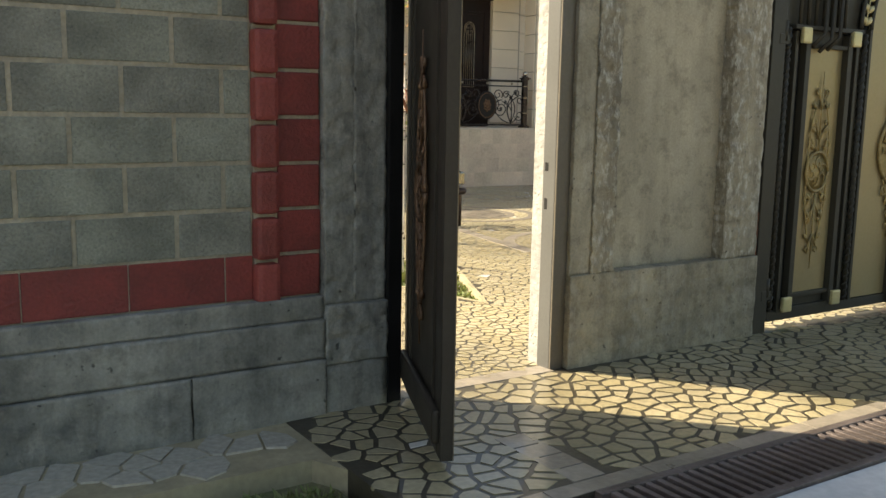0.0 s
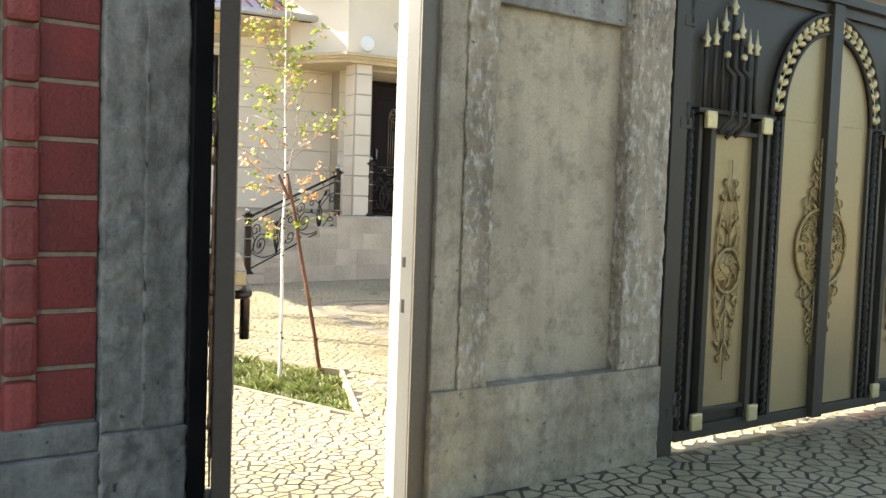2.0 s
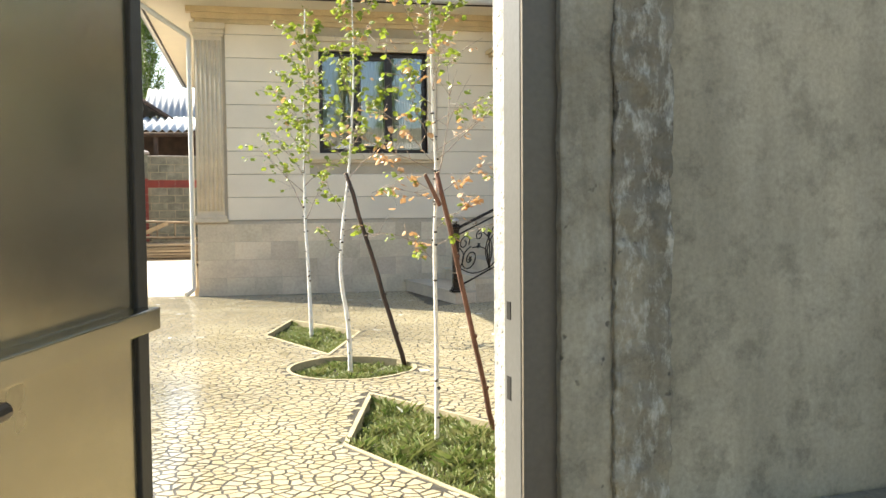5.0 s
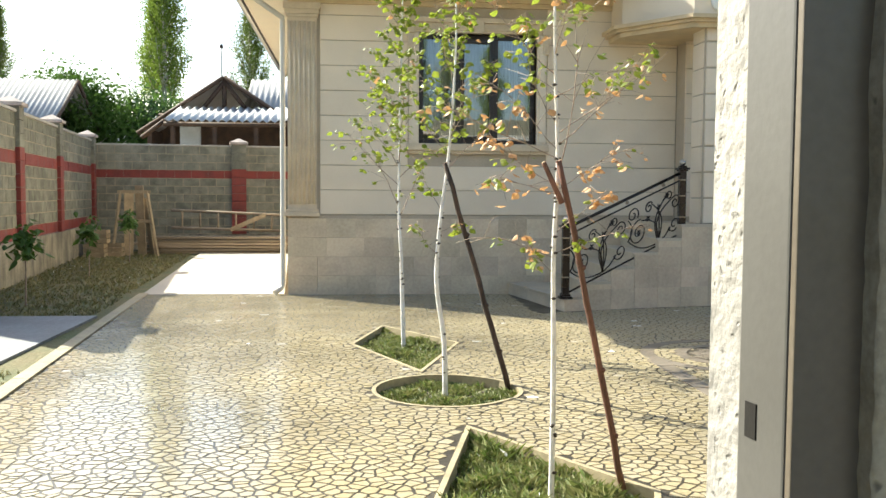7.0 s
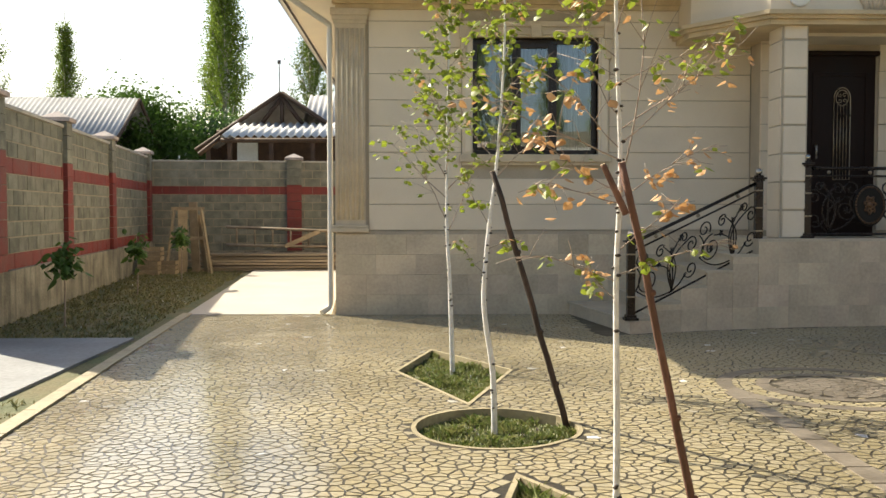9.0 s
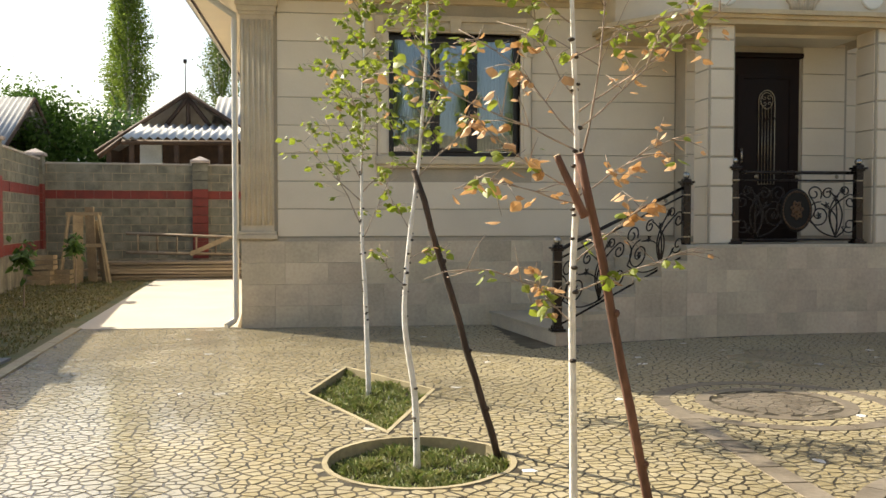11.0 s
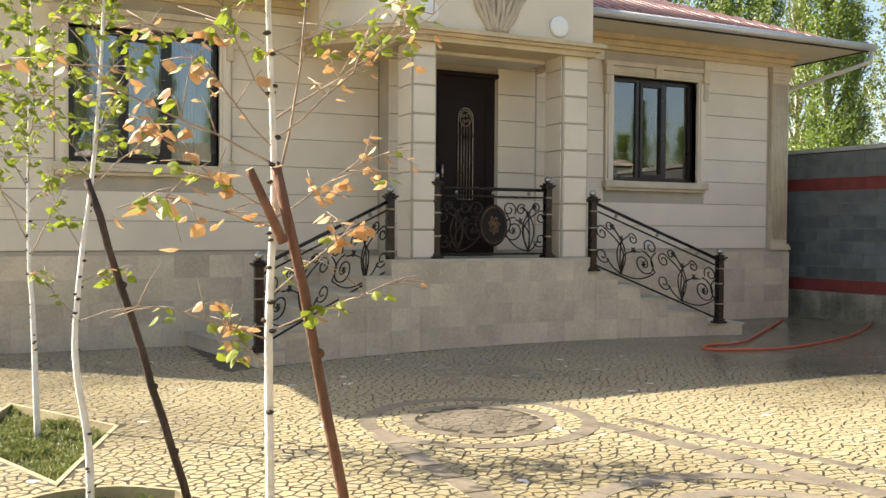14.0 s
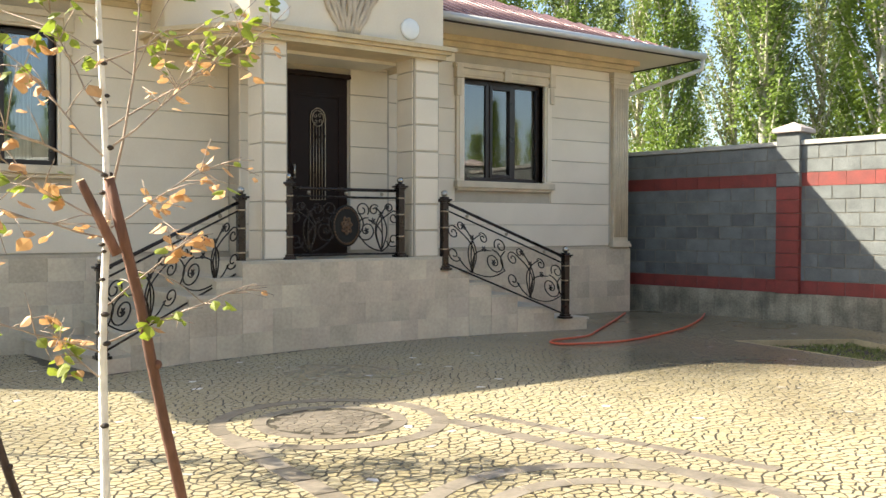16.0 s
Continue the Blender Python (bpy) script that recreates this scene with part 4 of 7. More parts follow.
box(bm, 3.502, 3.248, -0.02, 3.598, 3.2595, 2.9, 0.002)
part("jamb_front", bm, JAMB_TAUPE, jamb, "dark brown front of the jamb")
bm = BM()
box(bm, 2.472, 3.20, -0.02, 2.545, 3.36, 2.9, 0.004)
box(bm, 2.545, 3.30, -0.02, 2.57, 3.36, 2.9, 0.003)
structure("gate_jamb_west", bm, BLACK_STEEL, "black steel jamb", m=LOT, category="door frame")
bm = BM()
box(bm, 2.47, 3.22, 2.55, 3.60, 3.50, 2.95)
structure("small_gate_lintel", bm, CONCRETE, "concrete lintel over the small gate", m=LOT, category="lintel")

# wall over and beyond the large gate
bm = BM()
box(bm, 5.12, 3.24, 2.80, 8.60, 3.55, 2.95, 0.006)
structure("gate_lintel", bm, PALE_CONCRETE, "pale concrete beam above the large gate", m=LOT, category="lintel")
block_wall("wall_street_upper", LOT @ Matrix.Translation((0, 3.32, 0)), 5.12, 8.60, 2.955, 2, lambda x, r: GREY_BLOCK, label="block courses above the large gate")
block_wall("wall_street_east", LOT @ Matrix.Translation((0, 3.29, 0)), 8.60, 17.2, 0.4, 12, lambda x, r: RED_BLOCK if r in (0, 8) else GREY_BLOCK, label="grey block wall with dark red courses", limit=60)
bm = BM()
box(bm, 8.21, 3.24, -0.1, 17.2, 3.5, 0.4)
box(bm, 8.21, 3.24, 0.4, 8.60, 3.5, 2.8)
structure("wall_base_east", bm, CONCRETE, "concrete foot and post of the street wall", m=LOT, category="wall base")
for x in (-6.0, -2.4, 2.32, 3.76, 4.96, 8.9, 12.4, 15.8):
    bm = BM()
    c = 0.27
    box(bm, x - c, 3.22 - 0.06, 2.96 if x < 8 else 2.82, x + c, 3.66, 3.02 if x < 8 else 2.9, 0.01)
    z = 3.02 if x < 8 else 2.9
    vs = [bm.verts.new(v) for v in ((x - c, 3.16, z), (x + c, 3.16, z), (x + c, 3.66, z), (x - c, 3.66, z))]
    t = bm.verts.new((x, 3.41, z + 0.12))
    for k in range(4):
        bm.faces.new((vs[k], vs[(k + 1) % 4], t))
    tagged(part("pier_cap", bm, CAP, None, "pinkish concrete cap on the street wall", LOT), category="pier cap", group="caps on the street wall")

# perimeter walls
def perimeter(x, r):
    return RED_BLOCK if r == 7 else GREY_BLOCK


def west_mat(x, r):
    return RED_BLOCK if r in (0, 6) else GREY_BLOCK


def east_mat(x, r):
    return RED_BLOCK if r in (0, 8) else SHADED_BLOCK


WEST_M = LOT @ Matrix.Translation((-0.38, 0, 0)) @ pose(0, 0, 0, 0, 0, 90)   # local x runs inward along the plot
wl = block_wall("wall_west", WEST_M, 13.2, 26.4, 0.62, 10, west_mat, label="grey block boundary wall with two dark red courses")
bm = BM()
box(bm, 3.5, -0.06, -0.15, 26.4, 0.26, 0.62, 0.01)
part("wall_foot", bm, CONCRETE, wl, "concrete foot with stains")
bm = BM()
box(bm, 13.2, -0.03, 2.62, 26.4, 0.22, 2.67, 0.01)
part("coping", bm, COPING, wl)
for x in (14.55, 17.9, 21.4, 25.9):
    pier(WEST_M, x, 0.10, 0.62, 2.72, 0.34, GREY_BLOCK, "block pier of the boundary wall with red courses", 2.0)
wb = block_wall("wall_north", LOT @ Matrix.Translation((0, 26.2, 0)), -0.7, 17.5, 0.36, 11, perimeter, label="grey block boundary wall with a dark red course")
bm = BM()
box(bm, -0.7, -0.05, -0.15, 17.5, 0.24, 0.36, 0.01)
part("wall_foot", bm, CONCRETE, wb)
bm = BM()
box(bm, -0.7, -0.03, 2.56, 17.5, 0.22, 2.60, 0.01)
part("coping", bm, COPING, wb)
for x in (3.1, 6.8, 10.5):
    pier(LOT @ Matrix.Translation((0, 26.2, 0)), x, 0.06, 0.36, 2.62, 0.36, GREY_BLOCK, "block pier of the boundary wall with red courses", 2.0)
EAST_M = LOT @ Matrix.Translation((16.40, 0, 0)) @ pose(0, 0, 0, 0, 0, -90)   # local x runs back towards the street
we = block_wall("wall_east", EAST_M, -24.0, -3.5, 0.42, 11, east_mat, label="grey block boundary wall, coloured for shade, with two dark red courses", mortar=DARK_MORTAR)
bm = BM()
box(bm, -24, -0.06, -0.15, -3.5, 0.26, 0.42, 0.01)
part("wall_foot", bm, CONCRETE, we)
bm = BM()
box(bm, -24, -0.03, 2.63, -3.5, 0.22, 2.70, 0.01)
part("coping", bm, COPING, we)
for x in (-20.0, -16.3, -10.67, -7.2, -4.4):
    pier(EAST_M, x, 0.10, 0.42, 2.82, 0.36, SHADED_BLOCK, "shade-toned block pier of the boundary wall with red courses", 1.85)


# ---- large gate (plot frame: x along the wall, y into the plot) ----
def flat(fn, bm, pts, r, seg=6):
    tube(bm, [fn(s, h) for s, h in pts], r, seg)


def ornament(bm, cx, cz, half, wd, y, r=0.007, medal=0.085):
    """A tall scrolled casting about a round medallion."""
    fn = lambda s, h: (cx + s, y, cz + h)
    for k in (1, -1):
        tube(bm, [fn(0, k * medal), fn(0, k * half)], r, 5, r * 0.35)
        for s in (1, -1):
            for h0, w0, rad in ((medal + 0.07, 0.85, 0.032), (medal + 0.20, 0.6, 0.026), (half * 0.80, 0.45, 0.024)):
                c = (s * wd * w0 * 0.62, k * h0)
                pts = spiral(c[0], c[1], rad, -k * s * math.pi / 2, 0.9 * s * k, 0.35, 12)
                flat(fn, bm, [(0, k * max(medal, h0 - 0.11))] + pts, r * 0.75, 5)
            flat(fn, bm, arc_pts((s * medal * 0.9, k * 0.02), (s * wd * 0.25, k * (half * 0.72)), -s * k * 0.05, 8), r * 0.7, 5)
            # leaves
            for h0 in (medal + 0.05, medal + 0.16, half * 0.66):
                lathe(bm, [(0.001, -0.028), (0.014, -0.012), (0.012, 0.006), (0.001, 0.03)], 6, Matrix.Translation(fn(s * wd * 0.42, k * h0)) @ Matrix.Rotation(s * 0.6, 4, "Y"))
    ringp = [(medal * math.cos(a), medal * 1.12 * math.sin(a)) for a in [2 * math.pi * i / 24 for i in range(25)]]
    flat(fn, bm, ringp, r * 1.25)
    for i in range(6):
        a = 2 * math.pi * i / 6 + 0.3
        flat(fn, bm, spiral(0.5 * medal * math.cos(a), 0.5 * medal * math.sin(a), medal * 0.36, a, 0.9, 0.3, 9), r * 0.7, 5)
    return bm


gate = thing("vehicle_gate", "grey-green steel double gate with gold panels, scrolls and spears", "gate", LOT)
CX = 6.67                                    # middle of the gate
for u0, u1 in ((5.125, 5.247), (8.093, 8.205)):
    bm = BM()
    box(bm, u0, 3.225, 0.0, u1, 3.36, 2.76, 0.004)
    part("gate_post", bm, GREEN_STEEL, gate)
bm = BM()
box(bm, 5.247, 3.235, 2.70, 8.093, 3.34, 2.76, 0.004)
part("top_rail", bm, GREEN_STEEL, gate)
bm = BM()
box(bm, 5.108, 3.235, 0.30, 5.124, 3.33, 0.78)
part("rust_plate", bm, RUST, gate, "rusty steel plate")
ARCH_Z, ARCH_IN, RISE_IN, ARCH_OUT, RISE_OUT = 1.95, 0.478, 0.545, 0.605, 0.675
for sgn in (-1, 1):
    X = lambda d: CX + sgn * d               # d: distance from the middle

    def bx(bm, d0, y0, z0, d1, y1, z1, bev=0.003):
        a, b = sorted((X(d0), X(d1)))
        box(bm, a, y0, z0, b, y1, z1, bev)

    def arch_line(rx, rz, n=20):
        return [(X(rx * math.cos(a)), ARCH_Z + rz * math.sin(a)) for a in [math.pi / 2 * i / n for i in range(n + 1)]]
    bm = BM()
    bx(bm, 0.055, 3.30, 0.06, 1.415, 3.312, 2.69, 0)
    leaf = part("gate_leaf", bm, GREEN_STEEL, gate, "grey-green steel sheet leaf")
    for d0, z0, d1, z1 in ((1.355, 0.055, 1.415, 2.69), (0.055, 0.05, 1.355, 0.115), (0.055, 2.63, 1.355, 2.69)):
        bm = BM()
        bx(bm, d0, 3.268, z0, d1, 3.30, z1)
        part("leaf_frame", bm, GREEN_STEEL, leaf)
    # centre gold panel with a round head
    bm = BM()
    arch = [(X(0.02), 0.12), (X(ARCH_IN), 0.12)] + arch_line(ARCH_IN, RISE_IN, 16) + [(X(0.02), ARCH_Z + RISE_IN)]
    arch = arch[:-2] + [arch[-1]]
    prism(bm, arch if sgn > 0 else arch[::-1], -3.30, -3.285, Matrix(((1, 0, 0, 0), (0, 0, -1, 0), (0, 1, 0, 0), (0, 0, 0, 1))))
    part("centre_panel", bm, GOLD_SHEET, leaf, "gold sheet panel with a round head")
    bm = BM()
    bx(bm, 0.06, 3.283, ARCH_Z - 0.012, ARCH_IN, 3.2875, ARCH_Z - 0.008, 0)
    part("panel_seam", bm, GOLD_TRIM, leaf)
    bm = BM()
    bx(bm, ARCH_IN, 3.262, 0.115, ARCH_IN + 0.028, 3.30, ARCH_Z)
    part("arch_stile", bm, GREEN_STEEL, leaf)
    for rx, rz in ((ARCH_IN + 0.012, RISE_IN + 0.012), (ARCH_OUT, RISE_OUT)):
        bm = BM()
        tube(bm, [(x, 3.268, z) for x, z in arch_line(rx, rz, 24)], 0.014, 6)
        part("arch_hoop", bm, GREEN_STEEL, leaf)
    bm = BM()
    inner, outer = arch_line(ARCH_IN + 0.016, RISE_IN + 0.016, 24), arch_line(ARCH_OUT - 0.004, RISE_OUT - 0.004, 24)
    vi, vo = [bm.verts.new((x, 3.294, z)) for x, z in inner], [bm.verts.new((x, 3.294, z)) for x, z in outer]
    for k in range(24):
        bm.faces.new((vi[k], vi[k + 1], vo[k + 1], vo[k]))
    bmesh.ops.solidify(bm, geom=bm.faces[:], thickness=0.004)
    part("arch_ground", bm, BLACK_STEEL, leaf, "black ground behind the garland")
    bm = BM()
    n, pts = 12, []
    rx, rz = (ARCH_IN + ARCH_OUT) / 2 + 0.006, (RISE_IN + RISE_OUT) / 2 + 0.006
    for i in range(n):
        a = math.pi / 2 * (i + 0.35) / n
        c, s = math.cos(a), math.sin(a)
        p = Vector((X(rx * c), 3.274, ARCH_Z + rz * s))
        pts.append(p)
        tang = Vector((-sgn * rx * s, 0, rz * c)).normalized()
        rad = Vector((sgn * c, 0, s)).normalized()
        for k in (1, -1):
            d = (tang * 0.8 + rad * k * 0.6).normalized()
            q = p + rad * k * 0.006
            mm = Matrix.Translation(q + d * 0.036) @ d.to_track_quat("Z", "Y").to_matrix().to_4x4()
            lathe(bm, [(0.002, -0.040), (0.021, -0.013), (0.020, 0.008), (0.001, 0.042)], 7, mm)
    tube(bm, pts, 0.005, 5)
    part("leaf_garland", bm, PALE_GOLD, leaf, "pale gold leaf garland round the arch")
    # side panel between twisted bars
    bm = BM()
    bx(bm, 0.757, 3.288, 0.22, 1.133, 3.30, 1.83, 0)
    part("side_panel", bm, GOLD_SHEET, leaf, "gold sheet side panel")
    bm = BM()
    for a, b in ((0.60, 0.757), (1.133, 1.285)):
        bx(bm, a, 3.296, 0.115, b, 3.2995, 1.93, 0)
    part("side_ground", bm, BLACK_STEEL, leaf, "black sheet behind the side frame")
    for d0, d1, y0 in ((0.705, 0.75, 3.248), (1.14, 1.185, 3.248), (0.615, 0.645, 3.262), (1.245, 1.275, 3.262)):
        bm = BM()
        bx(bm, d0, y0, 0.115, d1, 3.30, 1.90)
        part("side_stile", bm, GREEN_STEEL, leaf)
    for z, d0, d1, y0 in ((0.205, 0.75, 1.14, 3.262), (1.815, 0.75, 1.14, 3.255), (1.925, 0.60, 1.30, 3.245), (0.118, 0.615, 1.275, 3.258)):
        bm = BM()
        bx(bm, d0, y0, z - 0.012, d1, 3.30, z + 0.014)
        part("side_rail", bm, GREEN_STEEL, leaf)
    for d in (0.69, 1.205):
        for z in (0.158, 1.875):
            bm = BM()
            bx(bm, d - 0.045, 3.225, z - 0.05, d + 0.045, 3.255, z + 0.05, 0.012)
            part("gold_boss", bm, PALE_GOLD, leaf, "pale gold square boss")
    for d in (0.553, 1.345):
        bm = BM()
        tube(bm, [(X(d), 3.268, 0.12), (X(d), 3.268, 1.92)], 0.017, 8)
        for h in (0.0, math.pi):
            tube(bm, [(X(d) + 0.018 * math.cos(k * 0.55 + h), 3.268 + 0.018 * math.sin(k * 0.55 + h), 0.13 + k * 0.0085) for k in range(210)], 0.0065, 4)
        part("twisted_bar", bm, GREEN_STEEL, leaf, "twisted square bar")
    bm = BM()
    ornament(bm, X(0.945), 1.015, 0.645, 0.165, 3.276, 0.0085, 0.115)
    lathe(bm, [(0.001, -0.004), (0.108, -0.004), (0.108, 0.003), (0.001, 0.004)], 24, Matrix.Translation((X(0.945), 3.282, 1.015)) @ Matrix.Rotation(math.pi / 2, 4, "X") @ Matrix.Diagonal((1, 1.12, 1, 1)))
    part("side_ornament", bm, GOLD_TRIM, leaf, "gold scroll casting with a round medallion")
    # half of the large casting beside the middle bar
    fn = lambda s, h: (X(0.05 + s), 3.272, 1.147 + h)
    bm = BM()
    half = [(0.225 * math.cos(a), 0.245 * math.sin(a)) for a in [-math.pi / 2 + math.pi * i / 20 for i in range(21)]]
    prism(bm, [(X(0.05 + x), 1.147 + z) for x, z in (half if sgn > 0 else half[::-1])], -3.285, -3.279, Matrix(((1, 0, 0, 0), (0, 0, -1, 0), (0, 1, 0, 0), (0, 0, 0, 1))))
    flat(fn, bm, half, 0.012, 6)
    rng = random.Random(61)
    for i in range(26):
        a, q = rng.uniform(-1.5, 1.5), 0.20 * math.sqrt(rng.uniform(0.02, 1))
        flat(fn, bm, spiral(q * math.cos(a), 1.08 * q * math.sin(a), rng.uniform(0.018, 0.032), rng.uniform(0, 6.28), rng.choice((-0.9, 0.9)), 0.3, 8), 0.0055, 5)
    for k in (1, -1):
        for h0, w0, rad in ((0.29, 0.13, 0.040), (0.36, 0.075, 0.032), (0.45, 0.06, 0.034), (0.54, 0.055, 0.028), (0.60, 0.03, 0.024)):
            flat(fn, bm, [(0.0, k * (h0 - 0.09))] + spiral(w0, k * h0, rad, -k * math.pi / 2, 0.9 * k, 0.35, 12), 0.0065, 5)
        flat(fn, bm, arc_pts((0.15, k * 0.20), (0.015, k * 0.46), -0.04 * k, 10), 0.0065, 5)
        flat(fn, bm, [(0.004, k * 0.2), (0.004, k * 0.70)], 0.007, 5)
        for h0 in (0.26, 0.40, 0.50):
            lathe(bm, [(0.001, -0.030), (0.015, -0.012), (0.013, 0.006), (0.001, 0.032)], 6, Matrix.Translation(fn(0.05, k * h0)) @ Matrix.Rotation(0.6 * sgn, 4, "Y"))
    part("centre_ornament", bm, GOLD_TRIM, leaf, "gold scroll casting cut by the middle bar")
    # spears above the side panel
    for d, top in ((1.235, 2.345), (1.155, 2.365), (1.08, 2.45), (1.0, 2.555), (0.925, 2.43), (0.85, 2.35), (0.78, 2.35)):
        bm = BM()
        tube(bm, [(X(d), 3.272, 1.935), (X(d), 3.272, top - 0.06)], 0.0125, 8)
        sp = part("spear", bm, GREEN_STEEL, leaf)
        bm = BM()
        lathe(bm, [(0.012, -0.07), (0.021, -0.058), (0.012, -0.047), (0.026, -0.02), (0.011, 0.0), (0.002, 0.085)], 8, Matrix.Translation((X(d), 3.272, top)))
        part("spear_tip", bm, PALE_GOLD, sp, "pale gold spear tip")
    for d, z, zb in ((1.075, 2.25, 1.86), (1.005, 2.36, 1.83), (0.925, 2.25, 1.845)):
        bm = BM()
        tube(bm, [(X(d), 3.252, z), (X(d), 3.252, 2.18), (X(d - 0.022), 3.215, 2.13), (X(d - 0.022), 3.215, zb + 0.03), (X(d + 0.05), 3.25, zb - 0.05)], 0.016, 4)
        bar = part("bent_bar", bm, GREEN_STEEL, leaf, "kinked flat bar")
        bm = BM()
        lathe(bm, ball(0.023, 0), 10, Matrix.Translation((X(d), 3.252, z)))
        part("knob", bm, PALE_GOLD, bar, "pale gold knob")
    for z in (0.30, 1.90, 2.45):
        bm = BM()
        tube(bm, [(X(1.42), 3.235, z - 0.07), (X(1.42), 3.235, z + 0.05)], 0.018, 8)
        bx(bm, 1.39, 3.222, z - 0.09, 1.48, 3.25, z - 0.03)
        part("hinge", bm, GREEN_STEEL, leaf)
bm = BM()
box(bm, CX - 0.055, 3.235, 0.05, CX + 0.055, 3.315, 2.69, 0.004)
part("middle_bar", bm, GREEN_STEEL, gate)

# ---- small gate, standing open towards the street ----
HINGE = LOT @ Matrix.Translation((2.612, 3.235, 0)) @ pose(0, 0, 0, 0, 0, 248.2)    # local x from hinge to free edge, y to the outside face
door = thing("small_gate", "dark brown steel wicket gate standing open, khaki sheet inside", "gate", HINGE)
DW, D0, D1 = 0.955, 0.045, 2.42
bm = BM()
for x0, x1, z0, z1 in ((0.0, 0.06, D0, D1), (DW - 0.075, DW, D0, D1), (0.06, DW - 0.075, D0, D0 + 0.07), (0.06, DW - 0.075, D1 - 0.07, D1)):
    box(bm, x0, -0.025, z0, x1, 0.025, z1, 0.004)
part("door_frame", bm, DOOR_BROWN, door)
bm = BM()
box(bm, 0.06, 0.000, D0 + 0.07, DW - 0.075, 0.016, D1 - 0.07)
part("inner_sheet", bm, DOOR_INNER, door, "khaki steel sheet with a brushed sheen")
bm = BM()
box(bm, 0.06, -0.017, D0 + 0.07, DW - 0.075, -0.001, D1 - 0.07)
part("outer_sheet", bm, DOOR_BROWN, door)
bm = BM()
box(bm, DW - 0.135, 0.0255, D0, DW - 0.002, 0.029, D1)
part("edge_strip", bm, mat("brown_edge_strip", (0.225, 0.175, 0.115), 0.4, metal=0.4, var=0.1, scale=3, fine=60, bump=0.03), door, "brown steel edge")
for nm, y, mt in (("inner_rail", 0.016, DOOR_INNER),):
    bm = BM()
    box(bm, 0.03, y, 1.112, DW - 0.055, y + 0.045, 1.157, 0.004)
    part(nm, bm, mt, door)
bm = BM()
box(bm, DW - 0.185, 0.016, 0.93, DW - 0.125, 0.028, 1.105, 0.005)
tube(bm, [(DW - 0.075, 0.030, 1.085), (DW - 0.075, 0.060, 1.085), (DW - 0.10, 0.068, 1.085), (DW - 0.29, 0.068, 1.088)], 0.013, 10)
tube(bm, [(DW - 0.17, 0.045, 1.085), (DW - 0.175, 0.062, 1.06), (DW - 0.175, 0.062, 0.94)], 0.015, 10)
part("lever_handle", bm, mat("dark_bronze_handle", (0.09, 0.06, 0.045), 0.3, metal=0.8, var=0.1, scale=9, fine=60, bump=0.02), door, "dark bronze lever handle")
bm = BM()
box(bm, DW - 0.055, 0.0285, 0.80, DW - 0.028, 0.0315, 0.985)
part("lock_plate", bm, BAND_IRON, door, "brass lock plate")
bm = BM()
box(bm, 0.17, -0.028, D0 + 0.09, 0.19, -0.017, 2.1)
box(bm, DW - 0.20, -0.028, D0 + 0.09, DW - 0.18, -0.017, 2.1)
box(bm, 0.02, -0.055, D0 + 0.06, DW - 0.02, -0.02, D0 + 0.20, 0.02)
part("moulding", bm, DOOR_BROWN, door)
bm = BM()
fnm = Matrix.Translation((DW * 0.5, -0.034, 0))
ornament(bm, 0, 1.05, 0.66, 0.13, 0.0, r=0.010, medal=0.11)
part("door_ornament", bm, BRONZE, door, "bronze scroll casting", m=fnm)
for z in (0.30, 2.10):
    bm = BM()
    tube(bm, [(-0.015, 0.0, z - 0.06), (-0.015, 0.0, z + 0.06)], 0.016, 8)
    box(bm, -0.06, -0.008, z - 0.04, 0.0, 0.008, z + 0.02, 0.002)
    part("hinge", bm, BLACK_STEEL, door)

# ---- house ----
house = thing("house", "cream stone-clad single-storey house with portico and metal roof", "house")
FY = 15.30                                   # plane of the front wall
XL, XR, YB, FLOOR, TOP = 1.72, 14.05, 24.0, 1.03, 4.02
ROW = 0.338
WINS = [(3.44, 5.082), (10.69, 12.24)]
WZ0, WZ1 = 2.085, 3.60


def wall_with_holes(bm, x0, x1, y0, y1, z0, z1, holes):
    xs = sorted({x0, x1, *[h for a in holes for h in a[:2]]})
    zs = sorted({z0, z1, *[h for a in holes for h in a[2:]]})
    for a, b in zip(xs, xs[1:]):
        for c, d in zip(zs, zs[1:]):
            if not any(h[0] <= a and b <= h[1] and h[2] <= c and d <= h[3] for h in holes):
                box(bm, a, y0, c, b, y1, d)
    bmesh.ops.remove_doubles(bm, verts=bm.verts, dist=1e-5)


bm = BM()
wall_with_holes(bm, XL, XR, FY + 0.014, FY + 0.36, 0.0, TOP, [(a, b, WZ0, WZ1) for a, b in WINS])
front = part("front_wall", bm, CREAM_GROOVE, house, "cream stone cladding with horizontal grooves")
bm = BM()
box(bm, XL, FY + 0.36, 0, XL + 0.35, YB, TOP)
box(bm, XR - 0.35, FY + 0.36, 0, XR, YB, TOP)
box(bm, XL, YB - 0.35, 0, XR, YB, TOP)
part("side_wall", bm, CREAM, house)
# added floor and wall behind the windows, coloured dark for the unlit interior
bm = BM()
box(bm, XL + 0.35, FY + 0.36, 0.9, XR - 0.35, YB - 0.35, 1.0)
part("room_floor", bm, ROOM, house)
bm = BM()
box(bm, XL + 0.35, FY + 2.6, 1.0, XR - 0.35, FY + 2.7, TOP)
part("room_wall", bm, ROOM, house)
# grooved panels of the front wall
pm = {}
rn = random.Random(5)
k, z = 0, 1.10
